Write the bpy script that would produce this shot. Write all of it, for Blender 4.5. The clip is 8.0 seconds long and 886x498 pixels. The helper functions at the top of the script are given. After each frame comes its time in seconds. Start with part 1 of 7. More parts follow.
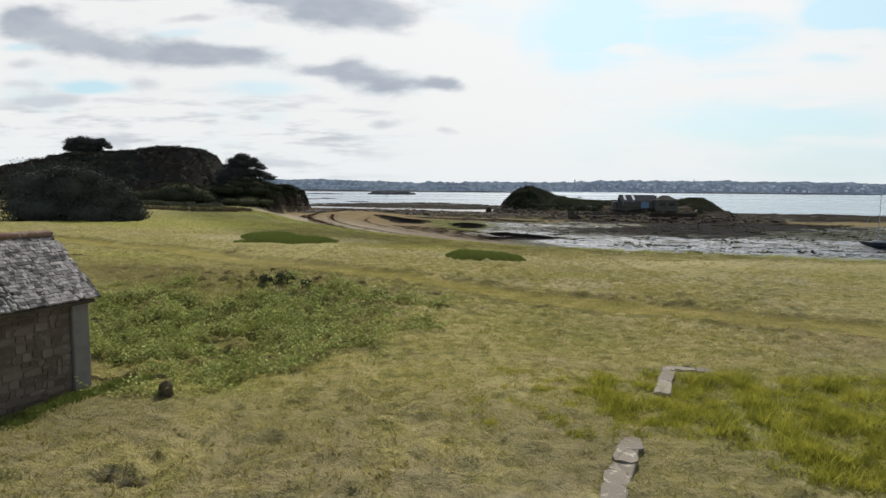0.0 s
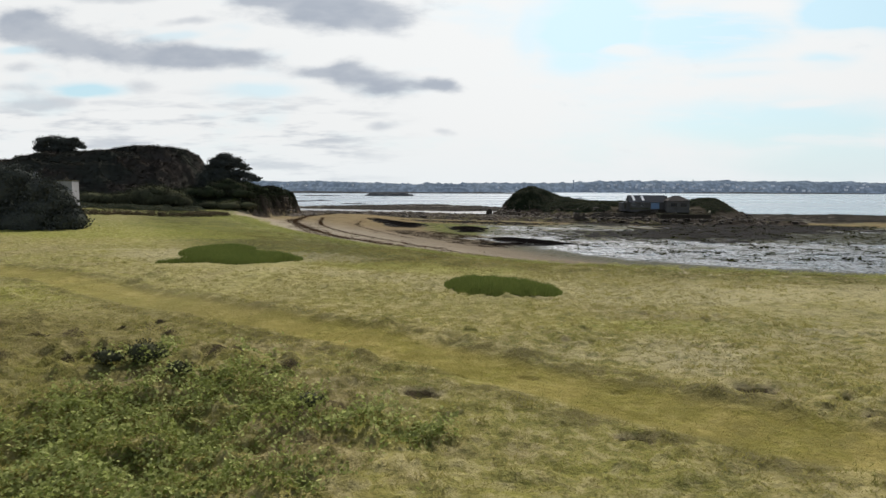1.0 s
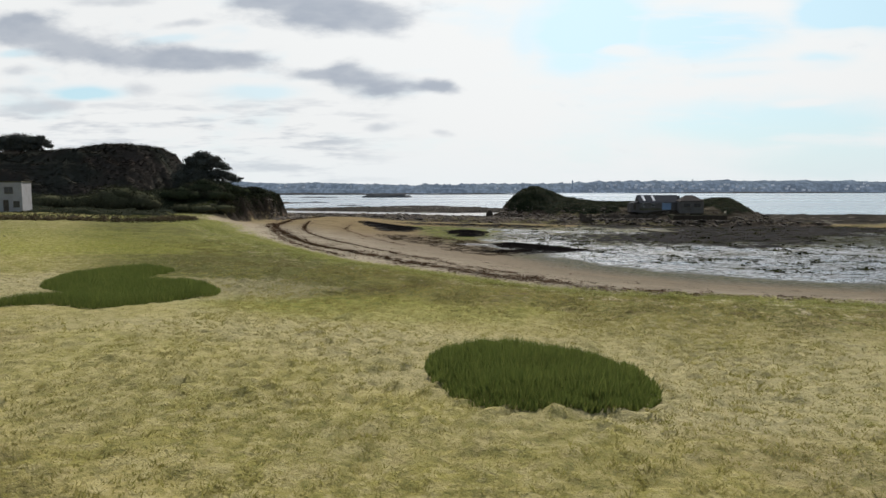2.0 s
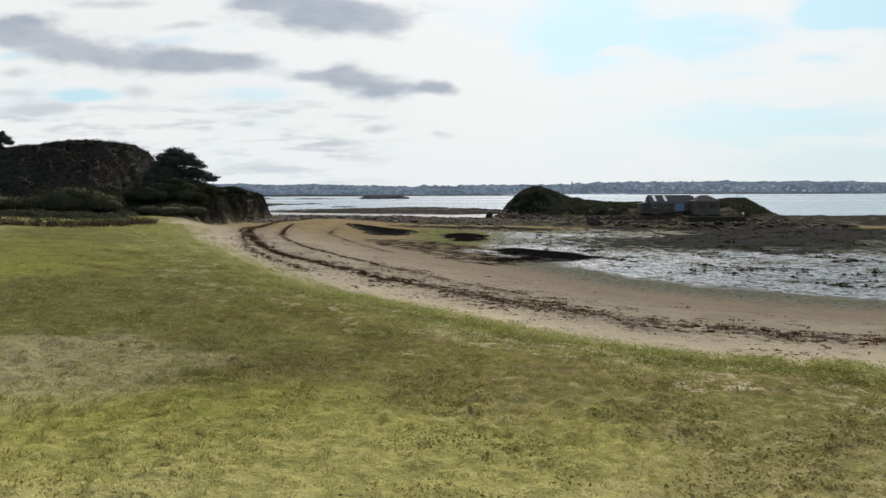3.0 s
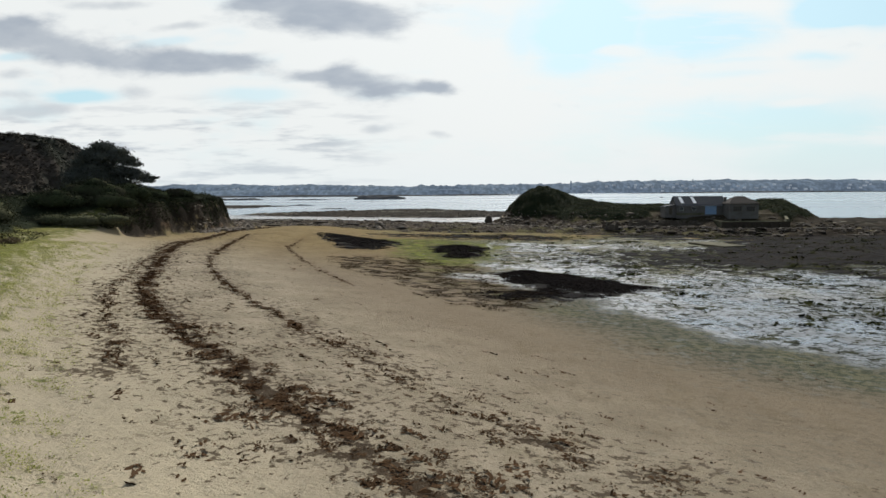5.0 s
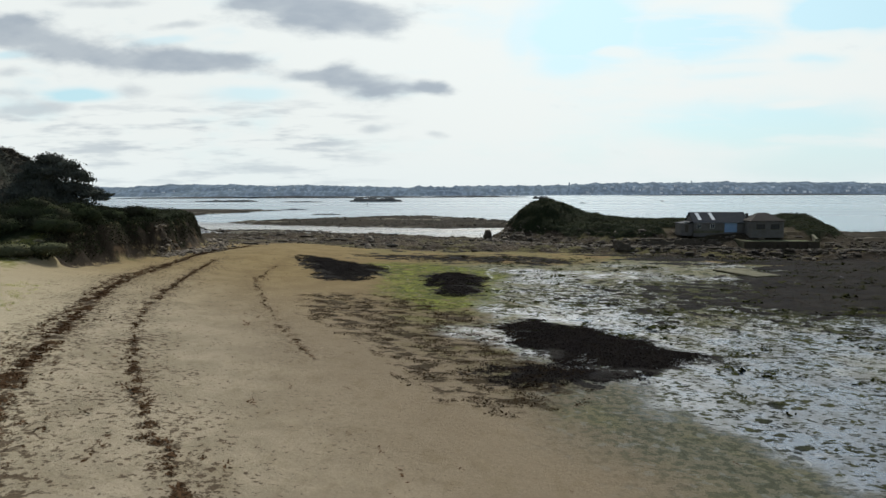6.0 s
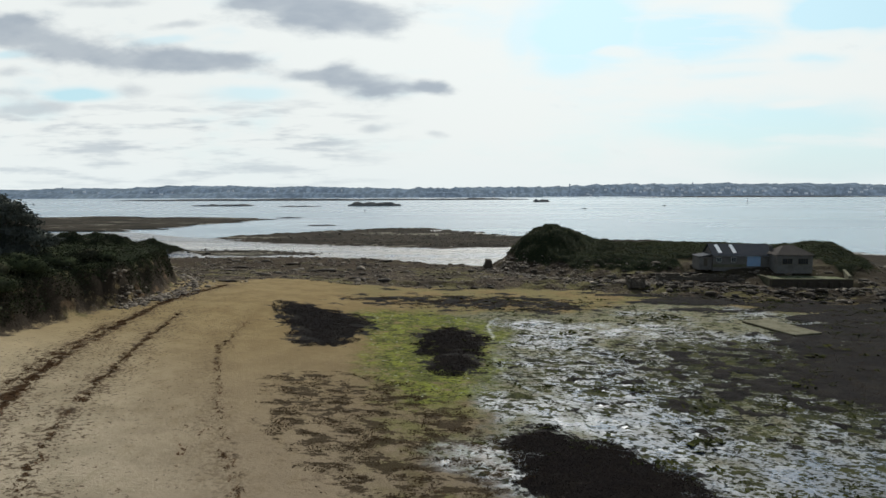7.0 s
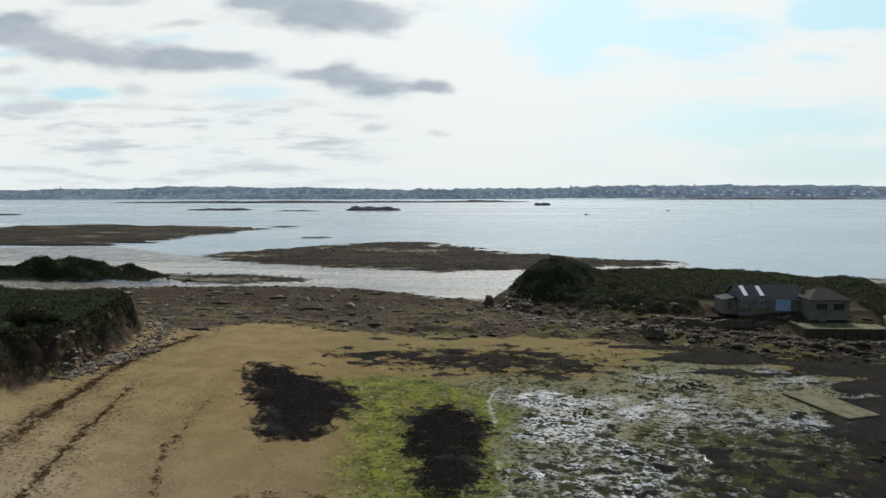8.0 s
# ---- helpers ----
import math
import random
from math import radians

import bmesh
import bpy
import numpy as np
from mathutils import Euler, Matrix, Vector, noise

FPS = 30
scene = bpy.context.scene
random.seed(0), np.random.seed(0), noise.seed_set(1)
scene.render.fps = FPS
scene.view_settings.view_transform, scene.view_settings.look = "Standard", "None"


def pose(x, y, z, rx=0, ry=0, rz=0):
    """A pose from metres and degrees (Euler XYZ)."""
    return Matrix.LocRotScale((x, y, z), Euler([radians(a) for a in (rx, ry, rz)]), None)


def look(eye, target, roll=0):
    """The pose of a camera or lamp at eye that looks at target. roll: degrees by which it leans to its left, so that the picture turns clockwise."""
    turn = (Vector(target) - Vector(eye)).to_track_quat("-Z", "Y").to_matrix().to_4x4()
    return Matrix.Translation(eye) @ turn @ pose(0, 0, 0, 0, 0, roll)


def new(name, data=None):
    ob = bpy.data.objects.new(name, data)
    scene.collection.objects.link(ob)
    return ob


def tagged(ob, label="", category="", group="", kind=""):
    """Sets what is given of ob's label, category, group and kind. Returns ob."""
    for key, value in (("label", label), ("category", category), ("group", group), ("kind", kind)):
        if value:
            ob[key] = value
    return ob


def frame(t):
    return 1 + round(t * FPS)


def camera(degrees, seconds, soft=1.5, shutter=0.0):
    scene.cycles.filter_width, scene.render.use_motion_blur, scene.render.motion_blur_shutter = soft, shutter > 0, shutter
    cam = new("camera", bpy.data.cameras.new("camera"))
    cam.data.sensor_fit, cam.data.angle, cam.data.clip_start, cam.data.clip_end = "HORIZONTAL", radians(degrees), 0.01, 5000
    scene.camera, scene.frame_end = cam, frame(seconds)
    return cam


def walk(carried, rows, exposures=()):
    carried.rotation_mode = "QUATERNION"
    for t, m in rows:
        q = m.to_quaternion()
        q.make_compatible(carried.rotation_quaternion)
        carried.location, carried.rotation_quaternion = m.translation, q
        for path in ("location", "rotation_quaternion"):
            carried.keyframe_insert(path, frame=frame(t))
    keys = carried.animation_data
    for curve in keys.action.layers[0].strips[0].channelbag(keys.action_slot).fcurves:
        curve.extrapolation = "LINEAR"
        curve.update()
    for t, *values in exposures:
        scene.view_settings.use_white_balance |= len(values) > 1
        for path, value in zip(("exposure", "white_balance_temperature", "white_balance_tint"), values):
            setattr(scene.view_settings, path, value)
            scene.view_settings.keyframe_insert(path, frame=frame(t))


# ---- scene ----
cam = camera(70.0, 8.0)
PATH = [
    (0, (0.589, 4.762, 4.843), (0.475, 6.75, 4.65), 0.5),
    (0.5, (0.136, 11.605, 4.817), (0.026, 13.593, 4.626), 0.3),
    (1, (-0.185, 18.713, 4.738), (-0.294, 20.701, 4.549), 0.2),
    (1.5, (-0.432, 26.065, 4.717), (-0.54, 28.054, 4.529), 0.0),
    (3, (-0.521, 48.671, 4.081), (-0.623, 50.66, 3.9), -0.2),
    (3.5, (-0.444, 55.928, 4.104), (-0.546, 57.917, 3.923), -0.3),
    (4, (-0.353, 63.46, 4.112), (-0.453, 65.449, 3.93), -0.3),
    (4.5, (-0.236, 70.355, 4.143), (-0.335, 72.344, 3.961), -0.5),
    (6, (-0.273, 93.317, 8.113), (-0.362, 95.307, 7.932), -0.2),
    (6.5, (-0.237, 100.463, 11.458), (-0.324, 102.453, 11.277), -0.2),
    (7, (-0.046, 107.419, 15.076), (-0.135, 109.409, 14.894), -0.2),
    (7.5, (0.072, 114.708, 18.722), (-0.018, 116.698, 18.538), -0.1),
    (8, (0.171, 122.149, 22.54), (0.081, 124.139, 22.356), -0.1),
]
walk(cam, [(t, look(eye, target, roll)) for t, eye, target, roll in PATH], [(0.0, 0.0, 6500, 10), (4.5, 0.0, 6480, 9), (6.0, 0.0, 6420, 5), (8.0, 0.0, 6450, 6)])

# ---- end of the walk ----

# ---------------------------------------------------------------- world and sun
SUN_AZ, SUN_EL = radians(7), radians(44)


class Sk:
    """A socket of a node tree with arithmetic."""
    def __init__(self, nt, sock):
        self.nt, self.sock = nt, sock

    def op(self, kind, other=None, third=None, clamp=False):
        n = self.nt.nodes.new("ShaderNodeMath")
        n.operation, n.use_clamp = kind, clamp
        for i, v in enumerate((self, other, third)):
            if v is None:
                continue
            if isinstance(v, Sk):
                self.nt.links.new(v.sock, n.inputs[i])
            else:
                n.inputs[i].default_value = v
        return Sk(self.nt, n.outputs[0])

    def __add__(self, o): return self.op("ADD", o)
    def __radd__(self, o): return self.op("ADD", o)
    def __sub__(self, o): return self.op("SUBTRACT", o)
    def __rsub__(self, o): return (self * -1.0) + o
    def __mul__(self, o): return self.op("MULTIPLY", o)
    def __rmul__(self, o): return self.op("MULTIPLY", o)
    def __truediv__(self, o): return self.op("DIVIDE", o)
    def sat(self): return self.op("ADD", 0.0, clamp=True)
    def maxi(self, o): return self.op("MAXIMUM", o)
    def mini(self, o): return self.op("MINIMUM", o)
    def step(self, a, b):
        """Smooth step from 0 at a to 1 at b."""
        n = self.nt.nodes.new("ShaderNodeMapRange")
        n.interpolation_type = "SMOOTHSTEP"
        self.nt.links.new(self.sock, n.inputs[0])
        lo, hi, flip = (a, b, False) if a < b else (b, a, True)
        n.inputs[1].default_value, n.inputs[2].default_value = lo, hi
        n.inputs[3].default_value, n.inputs[4].default_value = (1, 0) if flip else (0, 1)
        return Sk(self.nt, n.outputs[0])


def node(nt, kind, **inputs):
    n = nt.nodes.new(kind)
    for k, v in inputs.items():
        s = n.inputs[k.replace("_", " ")]
        if isinstance(v, Sk):
            nt.links.new(v.sock, s)
        else:
            s.default_value = v
    return n


def vec(nt, x, y, z=0.0):
    n = nt.nodes.new("ShaderNodeCombineXYZ")
    for i, v in enumerate((x, y, z)):
        if isinstance(v, Sk):
            nt.links.new(v.sock, n.inputs[i])
        else:
            n.inputs[i].default_value = v
    return Sk(nt, n.outputs[0])


def noise_of(nt, v, scale, detail=3.0, rough=0.55, color=False, stretch=None):
    if stretch:
        m = nt.nodes.new("ShaderNodeMapping")
        nt.links.new(v.sock, m.inputs["Vector"])
        m.inputs["Scale"].default_value = stretch
        v = Sk(nt, m.outputs[0])
    n = node(nt, "ShaderNodeTexNoise", Vector=v, Scale=scale, Detail=detail, Roughness=rough)
    return Sk(nt, n.outputs["Color" if color else "Fac"])


def mix(nt, fac, a, b):
    n = nt.nodes.new("ShaderNodeMix")
    n.data_type = "RGBA"
    for s, v in ((n.inputs[0], fac), (n.inputs[6], a), (n.inputs[7], b)):
        if isinstance(v, Sk):
            nt.links.new(v.sock, s)
        elif isinstance(v, tuple):
            s.default_value = (*v, 1.0)[:4]
        else:
            s.default_value = v
    return Sk(nt, n.outputs[2])


def mix_sk(nt, fac, a, b):
    return a + (b - a) * fac


def xyz(nt, v):
    n = nt.nodes.new("ShaderNodeSeparateXYZ")
    nt.links.new(v.sock, n.inputs[0])
    return [Sk(nt, o) for o in n.outputs]


world = bpy.data.worlds.new("sky")
world.use_nodes = True
scene.world = world
wt = world.node_tree
wt.nodes.clear()
sky = wt.nodes.new("ShaderNodeTexSky")
sky.sky_type, sky.sun_disc = "NISHITA", False
sky.sun_elevation, sky.sun_rotation = SUN_EL, SUN_AZ
sky.air_density, sky.dust_density, sky.ozone_density = 1.0, 2.0, 1.0
way = Sk(wt, wt.nodes.new("ShaderNodeTexCoord").outputs["Generated"])
dx, dy, dz = xyz(wt, way)
ahead = dy.maxi(0.12)
cu, cv = dx / ahead, dz / ahead
front = dy.step(0.1, 0.45)
flat = vec(wt, cu, cv)
# the edges of the clouds billow at two scales
warp = noise_of(wt, flat, 6.0, 3.0, 0.5, color=True)
wx, wy, _ = xyz(wt, warp)
pu = cu + (wx - 0.5) * 0.060
pv = cv + (wy - 0.5) * 0.030
billow = (noise_of(wt, vec(wt, cu * 10.0, cv * 24.0), 1.0, 6.0, 0.58) - 0.5) * 2.0


def puff(x, y, rx, ry):
    """The bulk of one cloud, at a bearing x and height y (tangents)."""
    a, b = (pu - x) / (rx * 1.05), (pv - y) / (ry * 1.15)
    return ((a * a + b * b) * -1.1).op("EXPONENT")


CLOUDS = [(-0.246, 0.28, 0.106, 0.034), (-0.167, 0.263, 0.07, 0.022), (-0.326, 0.292, 0.053, 0.012), (-0.702, 0.243, 0.079, 0.026), (-0.62, 0.224, 0.065, 0.019),
          (-0.738, 0.265, 0.037, 0.019), (-0.519, 0.212, 0.069, 0.023), (-0.446, 0.204, 0.055, 0.017), (-0.365, 0.198, 0.054, 0.016), (-0.204, 0.178, 0.037, 0.021),
          (-0.133, 0.16, 0.053, 0.021), (-0.262, 0.181, 0.049, 0.009), (-0.058, 0.157, 0.03, 0.009)]
WISPS = [(-0.535, 0.163, 0.033, 0.014), (-0.734, 0.192, 0.037, 0.011), (-0.741, 0.161, 0.047, 0.011), (-0.672, 0.14, 0.065, 0.012), (-0.724, 0.13, 0.047, 0.009),
         (-0.15, 0.098, 0.032, 0.008), (-0.056, 0.09, 0.021, 0.008), (-0.57, 0.298, 0.082, 0.009), (-0.453, 0.258, 0.054, 0.007)]
GAPS = [(-0.624, 0.157, 0.065, 0.011, 0.9), (-0.732, 0.219, 0.037, 0.007, 0.5), (-0.348, 0.154, 0.072, 0.012, 0.5), (-0.481, 0.237, 0.055, 0.007, 0.4), (0.171, 0.247, 0.10, 0.06, 1.0),
        (0.146, 0.197, 0.051, 0.025, 0.7), (0.332, 0.236, 0.12, 0.036, 0.9), (0.56, 0.262, 0.10, 0.032, 1.3), (0.392, 0.184, 0.075, 0.013, 0.6), (0.517, 0.191, 0.049, 0.012, 0.6),
        (0.45, 0.100, 0.24, 0.035, 0.7), (0.56, 0.045, 0.19, 0.035, 0.65), (0.077, 0.24, 0.026, 0.042, 0.5)]
STREAKS = [(0.434, 0.184, 0.165, 0.010), (0.54, 0.224, 0.09, 0.016), (0.406, 0.271, 0.074, 0.010), (0.503, 0.131, 0.066, 0.007), (0.214, 0.208, 0.051, 0.010)]


def union(shapes):
    out = None
    for c in shapes:
        p = puff(*c[:4])
        out = p if out is None else out + p
    return out


thick = (union(CLOUDS) + billow * 0.85).step(0.18, 1.05)
thin = (union(WISPS) + billow * 0.9).step(0.25, 1.15) * 0.6
# thin layered cloud low on the left
layer = noise_of(wt, vec(wt, cu * 4.5, cv * 30.0), 1.6, 4.0, 0.58).step(0.46, 0.66)
layer = layer * cu.step(-0.06, -0.26) * cv.step(-0.005, 0.02) * cv.step(0.17, 0.10)
grey = thick.maxi(thin).maxi(layer * 0.72) * front
# gaps of blue
gap = noise_of(wt, vec(wt, cu * 2.2 + 3.1, cv * 7.0), 1.5, 4.0, 0.6).step(0.50, 0.68) * 0.28
for c in GAPS:
    gap = gap.maxi((puff(*c[:4]) + billow * 0.30).step(0.05, 0.9) * c[4])
streak = noise_of(wt, vec(wt, cu * 1.3 + cv * 2.0, cv * 9.0), 2.3, 4.0, 0.6).step(0.52, 0.66) * 0.7
streak = streak.maxi((union(STREAKS) + billow * 0.5).step(0.2, 0.9))
gap = gap * 1.3 * (1.0 - streak * 0.85) * front + (1.0 - front) * 0.35
gap = gap * (1.0 - grey)
# glare of the veiled sun, brightest where the cloud is thin to its right
sun_way = (math.sin(SUN_AZ) * math.cos(SUN_EL), math.cos(SUN_AZ) * math.cos(SUN_EL), math.sin(SUN_EL))
close = dx * 0.115 + dy * 0.71 + dz * 0.695
glare = close.step(0.88, 1.0) * 1.6 + close.step(0.70, 0.90) * 0.06
white = vec(wt, 8.7, 8.85, 8.85)
fold = noise_of(wt, vec(wt, cu * 8.0, cv * 20.0), 1.2, 4.0, 0.55).step(0.34, 0.66)
body = mix(wt, (grey * (0.80 + fold * 0.20)).sat(), white, (4.1, 4.55, 5.25))
blue = mix(wt, 0.7, Sk(wt, sky.outputs[0]), (5.7, 8.5, 9.6))
air = mix(wt, gap.sat(), body, blue)
open_sky = dz.step(0.30, 0.62).maxi(dy.step(0.30, -0.25) * dz.step(0.0, 0.12))
broken = noise_of(wt, way, 2.6, 5.0, 0.6).step(0.50, 0.66) * 0.6
clear = mix(wt, broken, Sk(wt, sky.outputs[0]), (7.0, 7.2, 7.6))
air = mix(wt, open_sky * 0.9, air, clear)
haze = dz.step(0.10, -0.01)
air = mix(wt, haze * 0.5, air, (8.0, 8.6, 8.9))
lum = node(wt, "ShaderNodeVectorMath")
lum.operation = "SCALE"
wt.links.new(air.sock, lum.inputs[0])
wt.links.new((glare + 1.0).sock, lum.inputs["Scale"])
bg = wt.nodes.new("ShaderNodeBackground")
bg.inputs["Strength"].default_value = 0.1
wt.links.new(lum.outputs[0], bg.inputs[0])
wo = wt.nodes.new("ShaderNodeOutputWorld")
wt.links.new(bg.outputs[0], wo.inputs[0])

sun = new("sun", bpy.data.lights.new("sun", "SUN"))
sun.data.energy, sun.data.angle, sun.data.color = 3.7, radians(1.2), (1.0, 0.968, 0.915)
sun.matrix_world = look((0, 0, 60), (-sun_way[0], -sun_way[1], 60 - sun_way[2]))

# ---------------------------------------------------------------- arithmetic of the land
RNG = np.random.default_rng(7)
_perm = np.random.default_rng(3).permutation(512)
_perm = np.concatenate([_perm, _perm])
_ang = np.random.default_rng(4).uniform(0, 2 * math.pi, 512)
_gx, _gy = np.cos(_ang), np.sin(_ang)


def perlin(x, y):
    x, y = np.asarray(x, float), np.asarray(y, float)
    xi, yi = np.floor(x).astype(int), np.floor(y).astype(int)
    fx, fy = x - xi, y - yi
    xi, yi = xi & 511, yi & 511
    u, v = fx * fx * fx * (fx * (fx * 6 - 15) + 10), fy * fy * fy * (fy * (fy * 6 - 15) + 10)

    def g(i, j, a, b):
        h = _perm[(_perm[i & 511] + j) & 1023]
        return _gx[h] * a + _gy[h] * b
    n00, n10 = g(xi, yi, fx, fy), g(xi + 1, yi, fx - 1, fy)
    n01, n11 = g(xi, yi + 1, fx, fy - 1), g(xi + 1, yi + 1, fx - 1, fy - 1)
    return ((n00 * (1 - u) + n10 * u) * (1 - v) + (n01 * (1 - u) + n11 * u) * v) * 1.5


def fbm(x, y, octaves=4, gain=0.5):
    out, a = 0.0, 1.0
    for k in range(octaves):
        out = out + a * perlin(x * 2 ** k + 17.3 * k, y * 2 ** k - 9.1 * k)
        a *= gain
    return out


def sstep(v, a, b):
    t = np.clip((np.asarray(v, float) - a) / (b - a), 0, 1)
    return t * t * (3 - 2 * t)


def smooth_line(pts, closed=False, n=6):
    """Catmull-Rom through the points."""
    p = np.array(pts, float)
    m = len(p)
    out = []
    for i in range(m if closed else m - 1):
        if closed:
            a, b, c, d = p[(i - 1) % m], p[i], p[(i + 1) % m], p[(i + 2) % m]
        else:
            a, b, c, d = p[max(i - 1, 0)], p[i], p[i + 1], p[min(i + 2, m - 1)]
        for k in range(n):
            t = k / n
            out.append(0.5 * (2 * b + (c - a) * t + (2 * a - 5 * b + 4 * c - d) * t * t + (3 * b - a - 3 * c + d) * t ** 3))
    if not closed:
        out.append(p[-1])
    return np.array(out)


def line_dist(x, y, pts, closed=False):
    d = np.full(np.shape(x), 1e9)
    q = np.vstack([pts, pts[:1]]) if closed else pts
    for (ax, ay), (bx, by) in zip(q[:-1], q[1:]):
        ex, ey = bx - ax, by - ay
        t = np.clip(((x - ax) * ex + (y - ay) * ey) / (ex * ex + ey * ey + 1e-9), 0, 1)
        d = np.minimum(d, (x - ax - t * ex) ** 2 + (y - ay - t * ey) ** 2)
    return np.sqrt(d)


def inside(x, y, pts):
    r = np.zeros(np.shape(x), bool)
    q = np.vstack([pts, pts[:1]])
    for (ax, ay), (bx, by) in zip(q[:-1], q[1:]):
        if ay == by:
            continue
        c = ((ay > y) != (by > y)) & (x < (bx - ax) * (y - ay) / (by - ay) + ax)
        r ^= c
    return r


def area_field(x, y, pts):
    """Metres from the rim of a closed area, above zero inside."""
    d = line_dist(x, y, pts, True)
    return np.where(inside(x, y, pts), d, -d)


# the rim of the turf, then the foot of the headland
RIM = smooth_line([(420, -80), (120, 14), (70, 42), (40, 60), (26, 65), (14, 68.8), (8.4, 70), (4, 72.2), (0.5, 75.2), (-4, 79.8), (-9.7, 85), (-15, 92), (-19.5, 98.5),
                   (-27, 110), (-36.5, 126), (-46, 145), (-54, 162), (-60, 180), (-61, 192), (-60, 203), (-58, 215), (-60.3, 228), (-64, 239.5), (-71, 243.5), (-81, 240), (-97, 247), (-125, 262), (-180, 288), (-400, 330), (-1600, 420)], n=5)
LAND = np.vstack([RIM, [(-1600, -600), (420, -600)]])
# the line where the flats meet the open water
LOW = smooth_line([(-1600, 520), (-420, 450), (-250, 447), (-190, 452), (-125, 408), (-84, 452), (-38, 490), (7, 440), (41, 406), (66, 398), (90, 387), (80, 366), (52, 349), (93, 346),
                   (133, 343), (160, 310), (200, 284), (300, 240), (600, 150), (900, 100)], n=4)
FLATS = np.vstack([LOW, [(900, -600), (-1600, -600)]])
ISLET = smooth_line([(6, 276), (15, 263), (30, 254), (50, 251), (62, 245), (82, 244), (94, 248), (102, 260), (109, 280), (112, 305), (102, 330), (75, 342), (45, 340), (22, 330), (9, 300)], True, 4)
REEF = smooth_line([(-120, 405), (-82, 450), (-38, 488), (7, 438), (41, 404), (66, 395), (86, 387), (80, 376), (54, 366), (20, 357), (-27, 353), (-74, 368)], True, 4)
REEF_LEFT = smooth_line([(-420, 600), (-344, 662), (-234, 650), (-170, 614), (-180, 552), (-196, 470), (-250, 455), (-420, 470)], True, 4)
REEF_EAST = smooth_line([(106, 262), (130, 252), (175, 262), (235, 268), (240, 300), (165, 326), (116, 330), (112, 300)], True, 4)
TONGUE = smooth_line([(-160, 326), (-122, 332), (-90, 341), (-55, 331), (-54, 321), (-80, 316), (-114, 317), (-160, 312)], True, 4)
ROCKS = smooth_line([(-84, 252), (-66, 247), (-57, 240), (-50, 240), (-44, 249), (-15, 246), (8, 246), (22, 248), (34, 242), (60, 236), (90, 232), (110, 240), (60, 256), (20, 268), (9, 285),
                     (-5, 290), (-25, 303), (-47, 309), (-74, 309), (-100, 304), (-140, 290), (-130, 262), (-97, 250)], True, 4)
WEED_A = smooth_line([(-34.4, 218), (-27.3, 216.8), (-19.1, 211.3), (-15.5, 206), (-16.6, 198), (-18, 192), (-21.5, 191), (-25, 195)], True, 4)
WEED_B = smooth_line([(-8, 200), (-3.9, 204.5), (1.3, 200.4), (1.6, 191), (0.4, 182.3), (-3.3, 180), (-6.2, 189)], True, 4)
WEED_C = smooth_line([(3.5, 160), (7.3, 163.2), (13.4, 157), (16.7, 151.8), (20.4, 147.9), (14.4, 144), (10.2, 143), (6.5, 148), (3.6, 153.4)], True, 4)
WEED_F = smooth_line([(1.2, 142.4), (4.7, 143.2), (9.5, 143.9), (12.8, 142.6), (8.4, 138.6), (4.1, 137.5), (1.8, 139.6)], True, 4)
MEADOW = smooth_line([(22, 193), (36, 199), (50, 208), (62, 210), (60, 176), (40, 166), (22, 170), (18, 181)], True, 4)
WEED_D = smooth_line([(-25, 229), (-12, 223), (1.6, 221), (14.7, 219.5), (22.5, 227), (17, 234), (1.8, 236), (-13.4, 233)], True, 4)
WEED_E = smooth_line([(30, 240), (40, 229), (52, 224), (58, 216), (58, 208), (46, 203), (40, 192), (38, 176), (58, 168), (82, 190), (120, 215), (112, 236), (84, 239), (60, 242), (46, 247), (36, 250)], True, 4)
WEED_MOTTLE = smooth_line([(-22, 178), (-19, 164), (-14, 155), (-8.5, 148), (-4, 137), (2, 132), (8, 138), (4, 150), (2, 162), (-4, 172), (-10, 176)], True, 4)
ALGAE = smooth_line([(-21, 214), (-10, 218), (-2, 214), (4, 206), (4.5, 192), (3, 181), (0, 172), (-6, 168), (-11, 176), (-13, 186), (-15, 196)], True, 4)
MUD = smooth_line([(90, 90), (30, 112), (14, 130), (9, 141), (2, 150), (-2, 157), (0, 165), (0, 178), (2, 188), (2, 200), (-2, 208), (-5, 214), (4, 219), (18, 221), (28, 229), (38, 234), (50, 228), (72, 222), (150, 225), (260, 190), (260, 60)], True, 4)
RILL = smooth_line([(16, 163), (10, 170), (5, 177), (3.4, 184), (2.6, 192), (3.2, 200), (2.6, 207), (4.5, 214)], n=4)
CREEK = smooth_line([(-150, 296), (-100, 303), (-60, 315), (-24, 325), (12, 340), (40, 352), (20, 352), (-26, 343), (-62, 352), (-100, 372), (-180, 380), (-300, 360)], True, 4)
TRACK = smooth_line([(-60, 68), (-42, 60.5), (-28, 53.6), (-17.2, 46.8), (-7.1, 40.1), (-1.0, 35.9), (3.4, 32.7), (6.7, 30.5), (13.3, 26.8), (25, 22), (60, 8)], n=3)
BRAMBLE = smooth_line([(-18, 30), (-12.5, 23.5), (-9.2, 21), (-6.5, 20.6), (-3.9, 22.6), (-2.9, 27), (-3.6, 31.5), (-7, 33), (-11, 31.4)], True, 4)
TALL = smooth_line([(3.4, 19.4), (3.6, 17.6), (4.5, 17.4), (5.4, 16.0), (7.8, 15.2), (16, 15.5), (16, 20.0), (6.2, 20.3), (4.4, 20.1)], True, 4)
